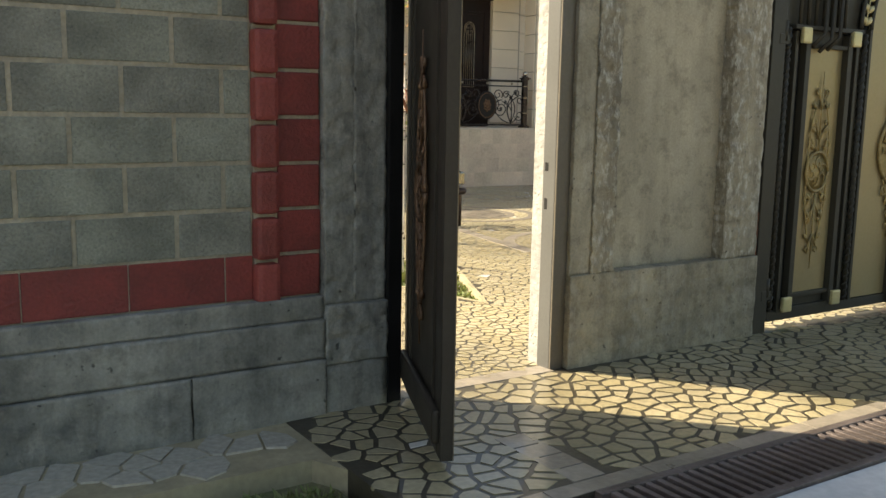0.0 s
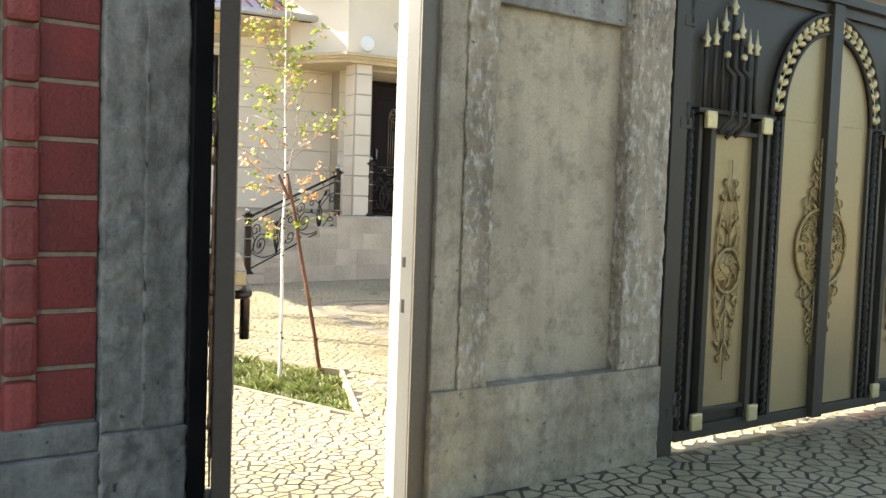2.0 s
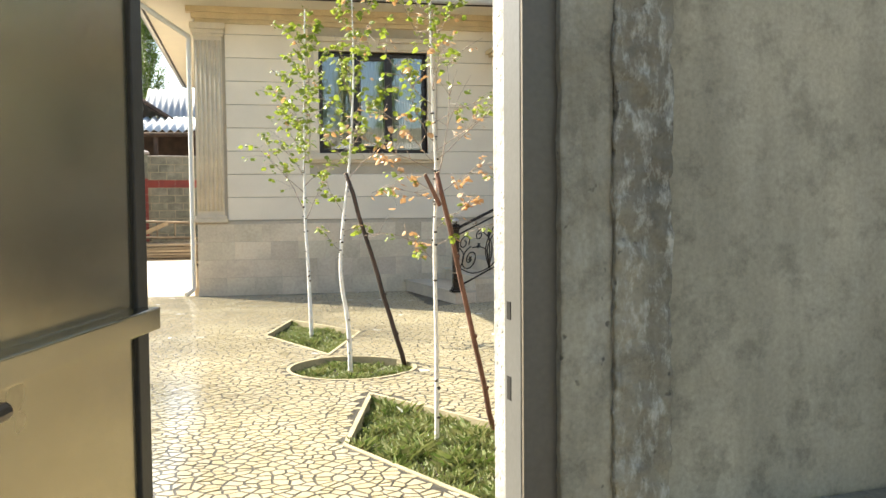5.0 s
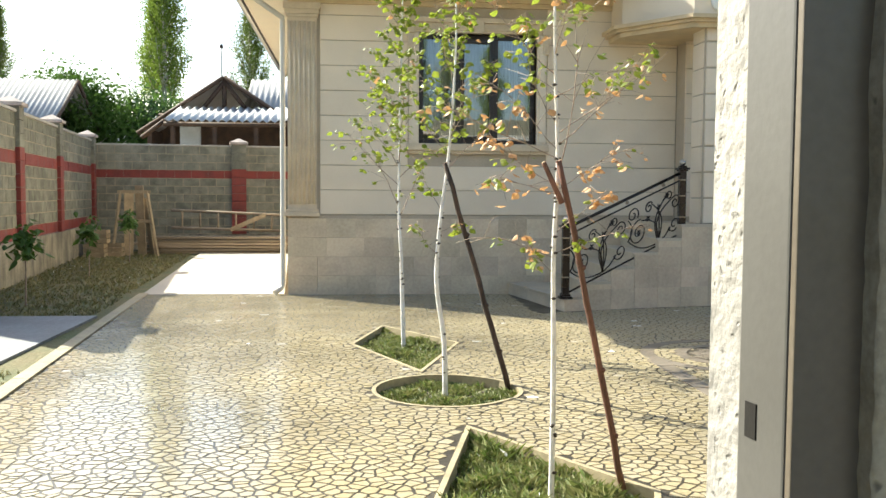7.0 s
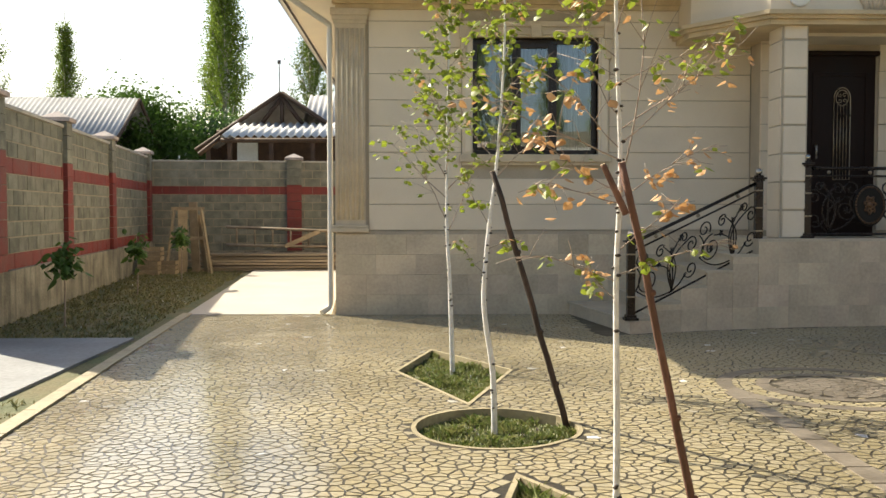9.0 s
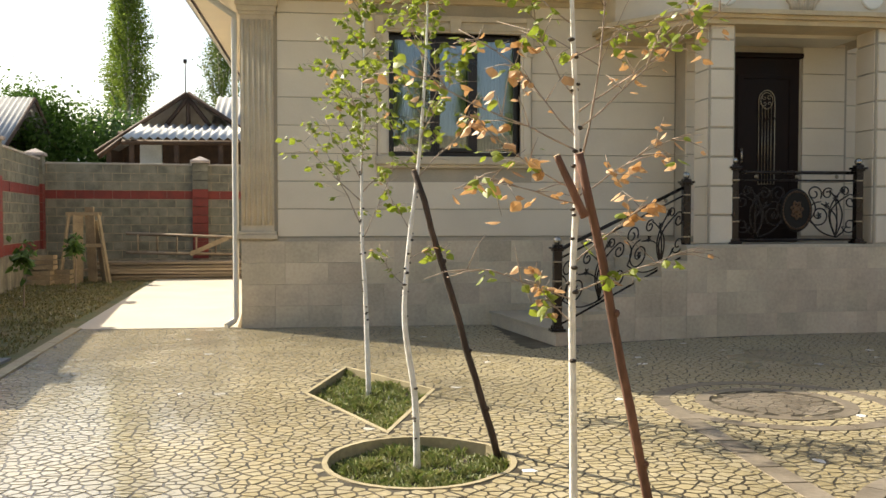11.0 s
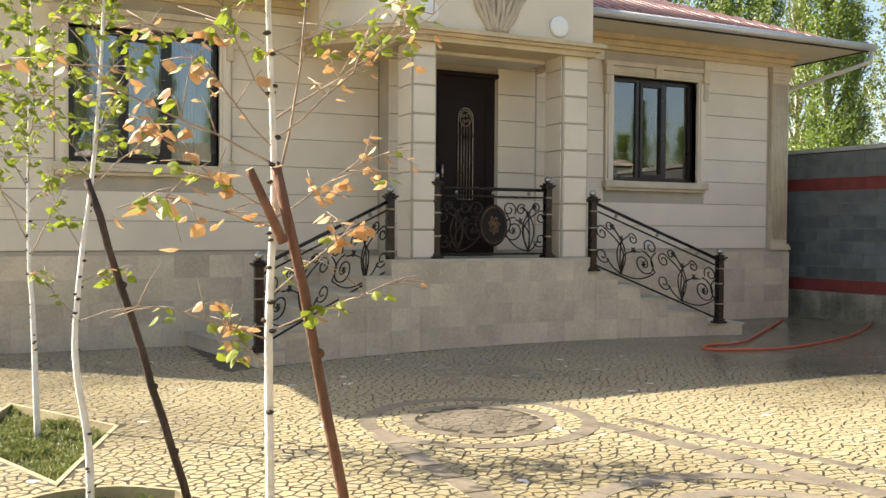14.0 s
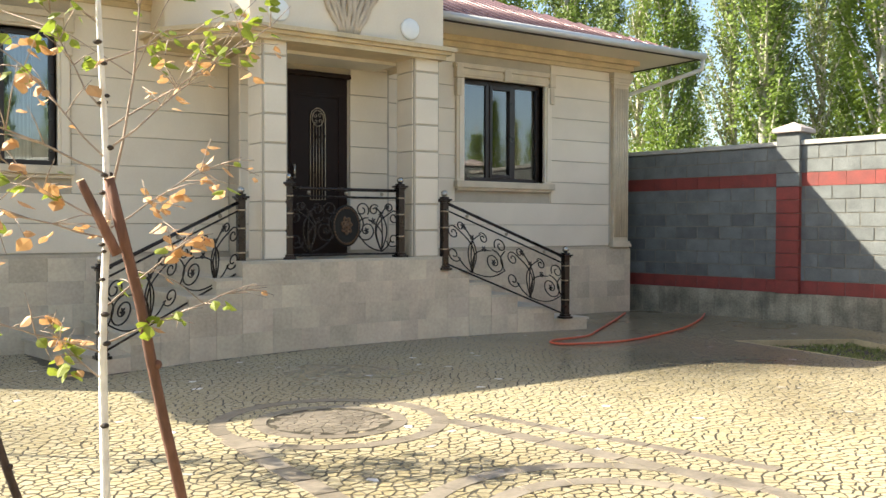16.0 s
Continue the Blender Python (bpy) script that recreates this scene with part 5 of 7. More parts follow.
while z < TOP - 0.02:
    z1 = min(z + ROW, TOP)
    spans = [(2.09, 7.09), (9.35, 13.66)]
    for a, b in WINS:
        if z1 > WZ0 - 0.16 and z < WZ1 + 0.24:
            nw = []
            for s0, s1 in spans:
                if a - 0.14 > s0 and b + 0.14 < s1:
                    nw += [(s0, a - 0.145), (b + 0.145, s1)]
                else:
                    nw.append((s0, s1))
            spans = nw
    for s0, s1 in spans:
        bm = BM()
        box(bm, s0 + 0.004, FY - 0.004, z + 0.005, s1 - 0.004, FY + 0.03, z1 - 0.005, 0.005)
        part("panel", bm, CREAM, front)
    z += ROW
# plinth of tiles
bm = BM()
box(bm, XL - 0.04, FY - 0.03, -0.1, XR + 0.04, FY + 0.013, 1.085)
plinth = part("plinth", bm, TILE_JOINT, house, "plinth of mottled limestone tiles")


def tile_field(parent, x0, x1, z0, z1, put, h=0.262, seed=1):
    rn = random.Random(seed)
    z = z0
    while z < z1 - 0.03:
        zt = min(z + h, z1)
        x = x0
        while x < x1 - 0.02:
            wd = rn.choice((0.26, 0.40, 0.40, 0.52))
            xe = min(x + wd, x1)
            bm = BM()
            box(bm, x + 0.0006, 0, z + 0.0006, xe - 0.0006, 0.03, zt - 0.0006, 0.001)
            bm.transform(put(x, xe))
            part("tile", bm, PLINTH_TILE, parent)
            x = xe
        z = zt


tile_field(plinth, XL - 0.06, 6.9, 0.0, 1.07, lambda a, b: Matrix.Translation((0, FY - 0.06 + rn.uniform(-0.001, 0.001), 0)), seed=3)
tile_field(plinth, 10.0, XR + 0.06, 0.0, 1.07, lambda a, b: Matrix.Translation((0, FY - 0.06 + rn.uniform(-0.001, 0.001), 0)), seed=4)
bm = BM()
box(bm, XL - 0.06, FY - 0.028, -0.1, XL - 0.041, YB, 1.07)
box(bm, XR + 0.041, FY - 0.028, -0.1, XR + 0.06, YB, 1.07)
part("side_plinth", bm, PLINTH_TILE, house)
# corner pilasters with flutes
for x0, x1 in ((XL - 0.08, XL + 0.35), (XR - 0.35, XR + 0.03)):
    bm = BM()
    box(bm, x0 + 0.02, FY - 0.05, 1.10, x1 - 0.02, FY + 0.05, 3.95)
    pil = part("pilaster", bm, BEIGE_TRIM, house, "beige fluted corner pilaster")
    for i in range(6):
        bm = BM()
        xc = x0 + 0.055 + i * (x1 - x0 - 0.11) / 5
        tube(bm, [(xc, FY - 0.052, 1.24), (xc, FY - 0.052, 3.70)], 0.019, 8)
        part("flute", bm, BEIGE_TRIM, pil)
    for nm, courses in (("pilaster_base", ((1.075, 1.13, 0.045), (1.13, 1.17, 0.03))), ("capital", ((3.76, 3.80, 0.02), (3.80, 3.86, 0.035), (3.86, 3.95, 0.055)))):
        bm = BM()
        for a, b, o in courses:
            box(bm, x0 - o + 0.02, FY - 0.05 - o, a, x1 + o - 0.02, FY + 0.04, b, 0.008)
        part(nm, bm, BEIGE_TRIM, pil)
# cornice under the eaves
bm = BM()
for z0, z1, o in ((3.95, 4.01, 0.05), (4.01, 4.09, 0.09), (4.09, 4.17, 0.16)):
    for xa, xb in ((XL - o, 7.0), (9.25, XR + o)):
        bm = BM()
        box(bm, xa, FY - o, z0, xb, FY + 0.02, z1, 0.006)
        part("cornice", bm, OCHRE_TRIM, house, "ochre moulded cornice under the eaves")


def window(x0, x1):
    y = FY + 0.10
    f = 0.065
    w3 = (x1 - x0 - f) / 3
    bm = BM()
    box(bm, x0, y, WZ0, x1, y + 0.07, WZ0 + f, 0.006)
    win = part("window", bm, DARK_FRAME, house, "dark brown three-light window frame")
    bm = BM()
    box(bm, x0, y, WZ1 - f, x1, y + 0.07, WZ1, 0.006)
    part("head_rail", bm, DARK_FRAME, win)
    for i in range(4):
        bm = BM()
        box(bm, x0 + i * w3, y, WZ0 + f, x0 + i * w3 + f, y + 0.07, WZ1 - f, 0.006)
        part("mullion", bm, DARK_FRAME, win)
    xa, xb = x0 + w3 + f, x0 + 2 * w3
    for q in ((xa, WZ0 + f, xa + 0.05, WZ1 - f), (xb - 0.05, WZ0 + f, xb, WZ1 - f), (xa + 0.05, WZ0 + f, xb - 0.05, WZ0 + f + 0.05), (xa + 0.05, WZ1 - f - 0.05, xb - 0.05, WZ1 - f)):
        bm = BM()
        box(bm, q[0], y - 0.02, q[1], q[2], y + 0.05, q[3], 0.006)
        part("sash_bar", bm, DARK_FRAME, win)
    for i in range(3):
        q = BM()
        box(q, x0 + i * w3 + f, y + 0.028, WZ0 + f, x0 + (i + 1) * w3, y + 0.034, WZ1 - f)
        pane = part("pane", q, GLASS, win, "reflecting window pane")
        pane.visible_shadow = False
    for i in range(3):
        q = BM()
        n = 40
        a, b = x0 + i * w3 + f + 0.02, x0 + i * w3 + w3 * (0.62, 0.9, 0.7)[i]
        up = [q.verts.new((a + (b - a) * k / n, y + 0.16 + 0.014 * math.sin(k * 1.1), WZ1)) for k in range(n + 1)]
        lo = [q.verts.new((v.co.x, v.co.y, WZ0 + 0.03)) for v in up]
        for k in range(n):
            q.faces.new((lo[k], lo[k + 1], up[k + 1], up[k])).smooth = True
        bmesh.ops.solidify(q, geom=q.faces[:], thickness=0.003)
        part("curtain", q, CURTAIN, win, "pale curtain behind the pane")
    for a, b in ((x0 - 0.135, x0), (x1, x1 + 0.135)):
        q = BM()
        box(q, a, FY - 0.04, WZ0, b, FY + 0.11, WZ1, 0.006)
        box(q, a + 0.03, FY - 0.062, WZ0 + 0.03, b - 0.02, FY - 0.03, WZ1 - 0.02, 0.006)
        part("surround", q, CREAM, win, "beige moulded window surround")
    q = BM()
    box(q, x0 - 0.16, FY - 0.05, WZ1, x1 + 0.16, FY + 0.11, WZ1 + 0.13, 0.008)
    box(q, x0 - 0.19, FY - 0.085, WZ1 + 0.13, x1 + 0.19, FY + 0.11, WZ1 + 0.20, 0.01)
    box(q, x0 - 0.13, FY - 0.068, WZ1 + 0.03, x1 + 0.13, FY - 0.04, WZ1 + 0.10, 0.006)
    xm = (x0 + x1) / 2
    box(q, xm - 0.07, FY - 0.10, WZ1 - 0.01, xm + 0.07, FY, WZ1 + 0.17, 0.012)
    for a in (x0 - 0.175, x1 + 0.06):
        box(q, a, FY - 0.10, WZ1 - 0.02, a + 0.115, FY, WZ1 + 0.19, 0.014)
        box(q, a + 0.012, FY - 0.085, WZ1 - 0.28, a + 0.103, FY, WZ1 - 0.02, 0.02)
    part("head_moulding", q, BEIGE_TRIM, win, "beige stone lintel with scrolled corbels")
    q = BM()
    box(q, x0 - 0.17, FY - 0.10, WZ0 - 0.10, x1 + 0.17, FY + 0.11, WZ0, 0.015)
    box(q, x0 - 0.14, FY - 0.06, WZ0 - 0.14, x1 + 0.14, FY, WZ0 - 0.10, 0.01)
    part("sill", q, BEIGE_TRIM, win, "beige stone sill")


for a, b in WINS:
    window(a, b)

# hipped roof
EZ, E0, E1, F0, F1 = 4.17, 0.95, 14.85, 14.45, 24.8
RISE, MID = 2.3, (14.45 + 24.8) / 2
bm = BM()
lo = [bm.verts.new(p) for p in ((E0, F0, EZ + 0.06), (E1, F0, EZ + 0.06), (E1, F1, EZ + 0.06), (E0, F1, EZ + 0.06))]
ra, rb = bm.verts.new((E0 + 5.2, MID, EZ + RISE)), bm.verts.new((E1 - 5.2, MID, EZ + RISE))
for f in ((lo[0], lo[1], rb, ra), (lo[1], lo[2], rb), (lo[2], lo[3], ra, rb), (lo[3], lo[0], ra), (lo[3], lo[2], lo[1], lo[0])):
    bm.faces.new(f)
roof = part("roof", bm, ROOF, house, "brown-red ribbed metal hipped roof")
slope = Vector((0, MID - F0, RISE - 0.06))
sn = slope.normalized()
for k in range(68):
    x = E0 + 0.1 + k * 0.2
    if x > E1 - 0.05:
        break
    l = min(1.0, (x - E0) / 5.2, (E1 - x) / 5.2)
    if l < 0.03:
        continue
    bm = BM()
    p = Vector((x, F0, EZ + 0.066))
    tube(bm, [p, p + slope * l], 0.016, 4)
    part("roof_rib", bm, ROOF, roof)
bm = BM()
box(bm, E0, F0, EZ, E1, F1, EZ + 0.02)
part("soffit", bm, SOFFIT, house, "cream boarded soffit")
bm = BM()
for a, b in (((E0, F0), (E1, F0)), ((E0, F0), (E0, F1)), ((E1, F0), (E1, F1))):
    x0, x1, y0, y1 = min(a[0], b[0]) - 0.015, max(a[0], b[0]) + 0.015, min(a[1], b[1]) - 0.015, max(a[1], b[1]) + 0.015
    box(bm, x0, y0, EZ - 0.02, x1, y1, EZ + 0.058)
part("fascia", bm, DARK_FRAME, house, "dark brown fascia")
bm = BM()
tube(bm, [(9.4, F0 - 0.06, EZ + 0.045), (E1 + 0.07, F0 - 0.06, EZ + 0.045)], 0.055, 10)
tube(bm, [(E0 - 0.07, F0 - 0.06, EZ + 0.045), (6.8, F0 - 0.06, EZ + 0.045)], 0.055, 10)
tube(bm, [(E1 + 0.06, F0 - 0.08, EZ + 0.05), (E1 + 0.06, F1, EZ + 0.05)], 0.055, 10)
tube(bm, [(E0 - 0.06, F0 - 0.08, EZ + 0.05), (E0 - 0.06, F1, EZ + 0.05)], 0.055, 10)
part("gutter", bm, GUTTER, house, "pale grey half-round gutter")
for p in ([(E1 + 0.05, F0 - 0.05, EZ), (E1 + 0.05, F0 - 0.03, EZ - 0.16), (E1 - 0.05, F0 + 0.1, EZ - 0.22), (XR + 0.10, FY + 0.15, EZ - 0.55), (XR + 0.10, FY + 0.2, EZ - 0.70), (XR + 0.10, FY + 0.2, 0.1)],
          [(E0 - 0.03, F0, EZ), (E0 + 0.0, F0 + 0.03, EZ - 0.10), (XL - 0.13, FY - 0.02, EZ - 0.42), (XL - 0.13, FY + 0.0, EZ - 0.52), (XL - 0.13, FY + 0.0, 0.14), (XL - 0.15, FY - 0.02, 0.09), (XL - 0.24, FY - 0.10, 0.03)]):
    bm = BM()
    tube(bm, p, 0.036, 10)
    part("downpipe", bm, WHITE_PIPE, house, "white round downpipe")

# portico
bm = BM()
box(bm, 7.10, 14.93, FLOOR, 9.2, FY + 0.01, TOP)
pw = part("portico_wall", bm, CREAM_GROOVE, house)
z = FLOOR + 0.07
while z < 3.5:
    bm = BM()
    box(bm, 8.60, 14.905, z + 0.005, 9.16, 14.95, min(z + ROW, 3.52) - 0.005, 0.005)
    part("panel", bm, CREAM, pw)
    bm = BM()
    box(bm, 7.085, 14.905, z + 0.005, 7.60, 14.95, min(z + ROW, 3.52) - 0.005, 0.005)
    part("panel", bm, CREAM, pw)
    z += ROW
for x0 in (6.96, 8.97):
    x1 = x0 + (0.325 if x0 < 8 else 0.395)
    bm = BM()
    box(bm, x0 + 0.012, 13.962, 1.03, x1 - 0.012, 14.34, 3.52)
    col = part("column", bm, CREAM_GROOVE, house, "square cream stone column in courses")
    z = 1.03
    while z < 3.5:
        bm = BM()
        box(bm, x0 + 0.03, 13.945, z + 0.012, x1 - 0.03, 13.99, min(z + 0.33, 3.52) - 0.012, 0.01)
        part("stone", bm, CREAM, col)
        bm = BM()
        box(bm, x0, 13.985, z + 0.008, x1, 14.35, min(z + 0.33, 3.52) - 0.008, 0.006)
        part("stone", bm, CREAM, col)
        z += 0.33
ENT = [(6.10, 15.32), (6.10, 14.75), (6.78, 13.86), (9.40, 13.86), (9.40, 15.32)]
bm = BM()
for g, z0, z1 in ((0.0, 3.50, 3.56), (0.05, 3.56, 3.60), (0.10, 3.60, 3.65)):
    bm = BM()
    prism(bm, grow(ENT, g), z0, z1)
    part("portico_cornice", bm, OCHRE_TRIM, house, "ochre moulded cornice over the portico")
bm = BM()
prism(bm, grow(ENT, -0.03), 3.65, 4.72)
attic = part("portico_attic", bm, CREAM, house, "smooth cream wall above the portico")
for x in (7.13, 8.87):
    bm = BM()
    lathe(bm, [(0.001, 0.0), (0.128, 0.0), (0.128, 0.02), (0.11, 0.03), (0.001, 0.032)], 28, Matrix.Translation((x, 13.885, 3.83)) @ Matrix.Rotation(math.pi / 2, 4, "X"))
    part("disc", bm, WHITE_DISC, attic, "round white disc")
bm = BM()
lathe(bm, [(0.001, -0.012), (0.10, -0.012), (0.11, 0.0), (0.001, 0.012)], 16, Matrix.Translation((8.02, 13.87, 3.70)) @ Matrix.Rotation(math.pi / 2, 4, "X"))
RELIEF = mat("shell_relief", (0.60, 0.49, 0.36), 0.75, var=0.15, scale=6, fine=50, bump=0.2)
shell = part("shell_relief", bm, RELIEF, attic, "fan-shaped beige stone relief")
for i in range(9):
    a = -0.62 + 1.24 * i / 8
    bm = BM()
    pts = [(8.02 + math.sin(a) * 0.19, 13.88, 3.66)] + [(8.02 + math.sin(a) * (0.17 + 0.085 * k) + 0.014 * math.sin(k * 1.7 + i * 2.1), 13.875, 3.66 + 0.09 * k) for k in range(1, 7)]
    tube(bm, pts, 0.026, 6, 0.04)
    part("shell_rib", bm, RELIEF, shell)
bm = BM()
prism(bm, grow(ENT, 0.16), 4.72, 4.80)
part("portico_roof", bm, SOFFIT, house, "cream eaves above the portico")
bm = BM()
box(bm, 7.28, 14.36, 3.46, 8.97, 14.93, 3.50)
part("portico_ceiling", bm, SOFFIT, house)
# front door
bm = BM()
box(bm, 7.66, 14.86, FLOOR, 8.53, 14.93, 3.31, 0.006)
fd = part("front_door", bm, DOOR_LEAF, house, "dark mahogany panelled front door")
bm = BM()
for a, b, c, d in ((7.72, 7.80, 1.2, 3.1), (8.40, 8.47, 1.2, 3.1), (7.80, 8.40, 1.2, 1.26), (7.80, 8.40, 3.05, 3.1)):
    box(bm, a, 14.848, c, b, 14.862, d, 0.004)
box(bm, 7.62, 14.82, 3.31, 8.57, 14.95, 3.37, 0.012)
part("door_moulding", bm, DOOR_LEAF, fd)
bm = BM()
fx = lambda s, h: (8.10 + s, 14.845, 2.30 + h)
tube(bm, [fx(-0.105, -0.55), fx(-0.105, 0.48)] + [fx(0.105 * math.cos(a), 0.48 + 0.13 * math.sin(a)) for a in [math.pi - math.pi * i / 10 for i in range(11)]] + [fx(0.105, -0.55), fx(-0.105, -0.55)], 0.007, 5)
for s in (-0.06, -0.02, 0.02, 0.06):
    tube(bm, [fx(s, -0.55), fx(s, 0.40)], 0.005, 5)
tube(bm, [fx(0.08 * math.cos(a), 0.48 + 0.1 * math.sin(a)) for a in [2 * math.pi * i / 16 for i in range(17)]], 0.006, 5)
for a in (0.78, 2.36, 3.93, 5.5):
    flat(fx, bm, spiral(0.045 * math.cos(a), 0.48 + 0.05 * math.sin(a), 0.03, a, 0.9, 0.3, 8), 0.005, 5)
part("door_grille", bm, BAND_IRON, fd, "pale metal grille with a rosette")
bm = BM()
tube(bm, [(7.76, 14.86, 2.02), (7.76, 14.80, 2.02), (7.76, 14.80, 2.18), (7.76, 14.86, 2.18)], 0.012, 8)
part("door_handle", bm, CHROME_BALL, fd, "steel pull handle")

# ---- stairs ----
stairs = thing("front_stairs", "pale stone entrance stairs with a flight at each side", "stairs")
RISER = FLOOR / 6


def step_block(x0, x1, z, y_back=15.24, slant=0.0, lip=(0.0, 0.0)):
    """A step with a curved front; slant sets its outer end back, lip lets the tread overhang its ends."""
    n = max(2, int((x1 - x0) / 0.12))
    xs = [x0 + (x1 - x0) * i / n for i in range(n + 1)]
    bm = BM()
    prism(bm, [(x, curve_y(x)) for x in xs] + [(x1, y_back), (x0 - slant, y_back)], 0.0, z - 0.03)
    s = part("step", bm, STEP_STONE, stairs)
    bm = BM()
    prism(bm, [(x, curve_y(x) - 0.013) for x in [x0 - lip[0]] + xs[1:-1] + [x1 + lip[1]]] + [(x1 + lip[1], y_back), (x0 - lip[0] - slant, y_back)], z - 0.029, z)
    part("tread", bm, STEP_STONE, s)


LEFT_X = [5.04, 5.34, 5.66, 5.98, 6.30, 6.62]
for i in range(5):
    step_block(LEFT_X[i] + 0.001, LEFT_X[i + 1] - 0.001, RISER * (i + 1), slant=0.33 if i == 0 else 0.0, lip=(0.03, 0.0))
step_block(6.62 + 0.001, 9.46 - 0.001, FLOOR, lip=(0.012, 0.012))
RIGHT_X = [9.46, 9.78, 10.12, 10.52, 11.08, 11.58]
for i in range(5):
    step_block(RIGHT_X[i] + 0.001, RIGHT_X[i + 1] - 0.001, RISER * (5 - i), lip=(0.0, 0.03))
# tiles on the curved front
rn2 = random.Random(12)
for a, b, top in [(LEFT_X[i], LEFT_X[i + 1], RISER * (i + 1)) for i in range(5)] + [(6.62, 9.46, FLOOR)] + [(RIGHT_X[i], RIGHT_X[i + 1], RISER * (5 - i)) for i in range(5)]:
    z, j = 0.0, 0
    while z < top - 0.05:
        zt = min(z + 0.25, top - 0.032)
        x = a + 0.001
        while x < b - 0.02:
            xe = min(x + rn2.choice((0.25, 0.38, 0.38)), b - 0.001)
            if b - 0.001 - xe < 0.08:
                xe = b - 0.001
            bm = BM()
            prism(bm, [(x + 0.0006, curve_y(x) - 0.010), (xe - 0.0006, curve_y(xe) - 0.010), (xe - 0.0006, curve_y(xe) + 0.02), (x + 0.0006, curve_y(x) + 0.02)], z + 0.0006, zt - 0.0006)
            part("tile", bm, PLINTH_TILE, stairs)
            x = xe
        z = zt


# ---- iron railings ----
def newel(rail, x, y, z0, h):
    bm = BM()
    s = 0.042
    box(bm, x - s, y - s, z0, x + s, y + s, z0 + h, 0.006)
    po = part("newel", bm, IRON, rail)
    bm = BM()
    box(bm, x - 0.075, y - 0.075, z0, x + 0.075, y + 0.075, z0 + 0.03, 0.008)
    box(bm, x - 0.055, y - 0.055, z0 + 0.03, x + 0.055, y + 0.055, z0 + 0.06, 0.006)
    part("newel_foot", bm, IRON, po)
    bm = BM()
    box(bm, x - 0.055, y - 0.055, z0 + h, x + 0.055, y + 0.055, z0 + h + 0.02, 0.004)
    box(bm, x - 0.075, y - 0.075, z0 + h + 0.02, x + 0.075, y + 0.075, z0 + h + 0.045, 0.008)
    box(bm, x - 0.045, y - 0.045, z0 + h + 0.045, x + 0.045, y + 0.045, z0 + h + 0.07, 0.006)
    part("newel_cap", bm, IRON, po)
    for f in (0.30, 0.62, 0.86):
        bm = BM()
        box(bm, x - s - 0.006, y - s - 0.006, z0 + h * f, x + s + 0.006, y + s + 0.006, z0 + h * f + 0.016, 0.004)
        part("newel_band", bm, BAND_IRON, po, "pale metal band")
    bm = BM()
    lathe(bm, ball(0.044, 0), 14, Matrix.Translation((x, y, z0 + h + 0.11)))
    part("newel_ball", bm, CHROME_BALL, po, "polished ball finial")


def scroll_set(fn, length, hgt, rail, flip=False):
    """Vine scrolls between the rails; fn maps along, up to a place."""
    g = (lambda s, h: fn(length - s, h)) if flip else fn
    L_, H_ = length, hgt
    plans = [
        arc_pts((0.40 * L_, 0.02 * H_), (0.13 * L_, 0.78 * H_), -0.30) + spiral(0.10 * L_, 0.66 * H_, 0.13 * H_, math.pi * 0.5, 1.3, 0.25),
        arc_pts((0.41 * L_, 0.02 * H_), (0.27 * L_, 0.88 * H_), -0.22) + spiral(0.22 * L_, 0.84 * H_, 0.09 * H_, math.pi * 0.1, 1.2, 0.3),
        arc_pts((0.42 * L_, 0.02 * H_), (0.42 * L_, 0.68 * H_), 0.04),
        arc_pts((0.43 * L_, 0.02 * H_), (0.56 * L_, 0.86 * H_), 0.22) + spiral(0.60 * L_, 0.80 * H_, 0.11 * H_, math.pi * 0.8, -1.3, 0.25),
        arc_pts((0.43 * L_, 0.03 * H_), (0.74 * L_, 0.62 * H_), 0.25),
        spiral(0.79 * L_, 0.42 * H_, 0.24 * H_, math.pi * 0.55, -1.7, 0.16, 30),
        [(0.40 * L_, 0.03 * H_), (0.28 * L_, 0.10 * H_), (0.18 * L_, 0.22 * H_)] + spiral(0.11 * L_, 0.24 * H_, 0.15 * H_, -0.2, -1.3, 0.25),
        arc_pts((0.42 * L_, 0.03 * H_), (0.98 * L_, 0.34 * H_), -0.12),
        spiral(0.90 * L_, 0.80 * H_, 0.15 * H_, math.pi * 1.2, -1.3, 0.25),
        arc_pts((0.985 * L_, 0.34 * H_), (0.985 * L_, 0.74 * H_), 0.25),
    ]
    for p in plans:
        bm = BM()
        flat(g, bm, p, 0.0085, 6)
        part("scroll", bm, IRON, rail)
    for s, h in ((0.42 * L_, 0.72 * H_), (0.79 * L_, 0.42 * H_), (0.27 * L_, 0.86 * H_), (0.62 * L_, 0.60 * H_)):
        bm = BM()
        c = Vector(g(s, h))
        for k in range(5):
            a = 2 * math.pi * k / 5
            d = (Vector(g(s + 0.03 * math.cos(a), h + 0.03 * math.sin(a))) - c)
            lathe(bm, [(0.001, -0.018), (0.010, -0.006), (0.009, 0.006), (0.001, 0.02)], 6, Matrix.Translation(c + d * 0.75) @ d.to_track_quat("Z", "Y").to_matrix().to_4x4())
        lathe(bm, ball(0.012, 0, 5), 8, Matrix.Translation(c))
        part("leaf_casting", bm, IRON, rail)


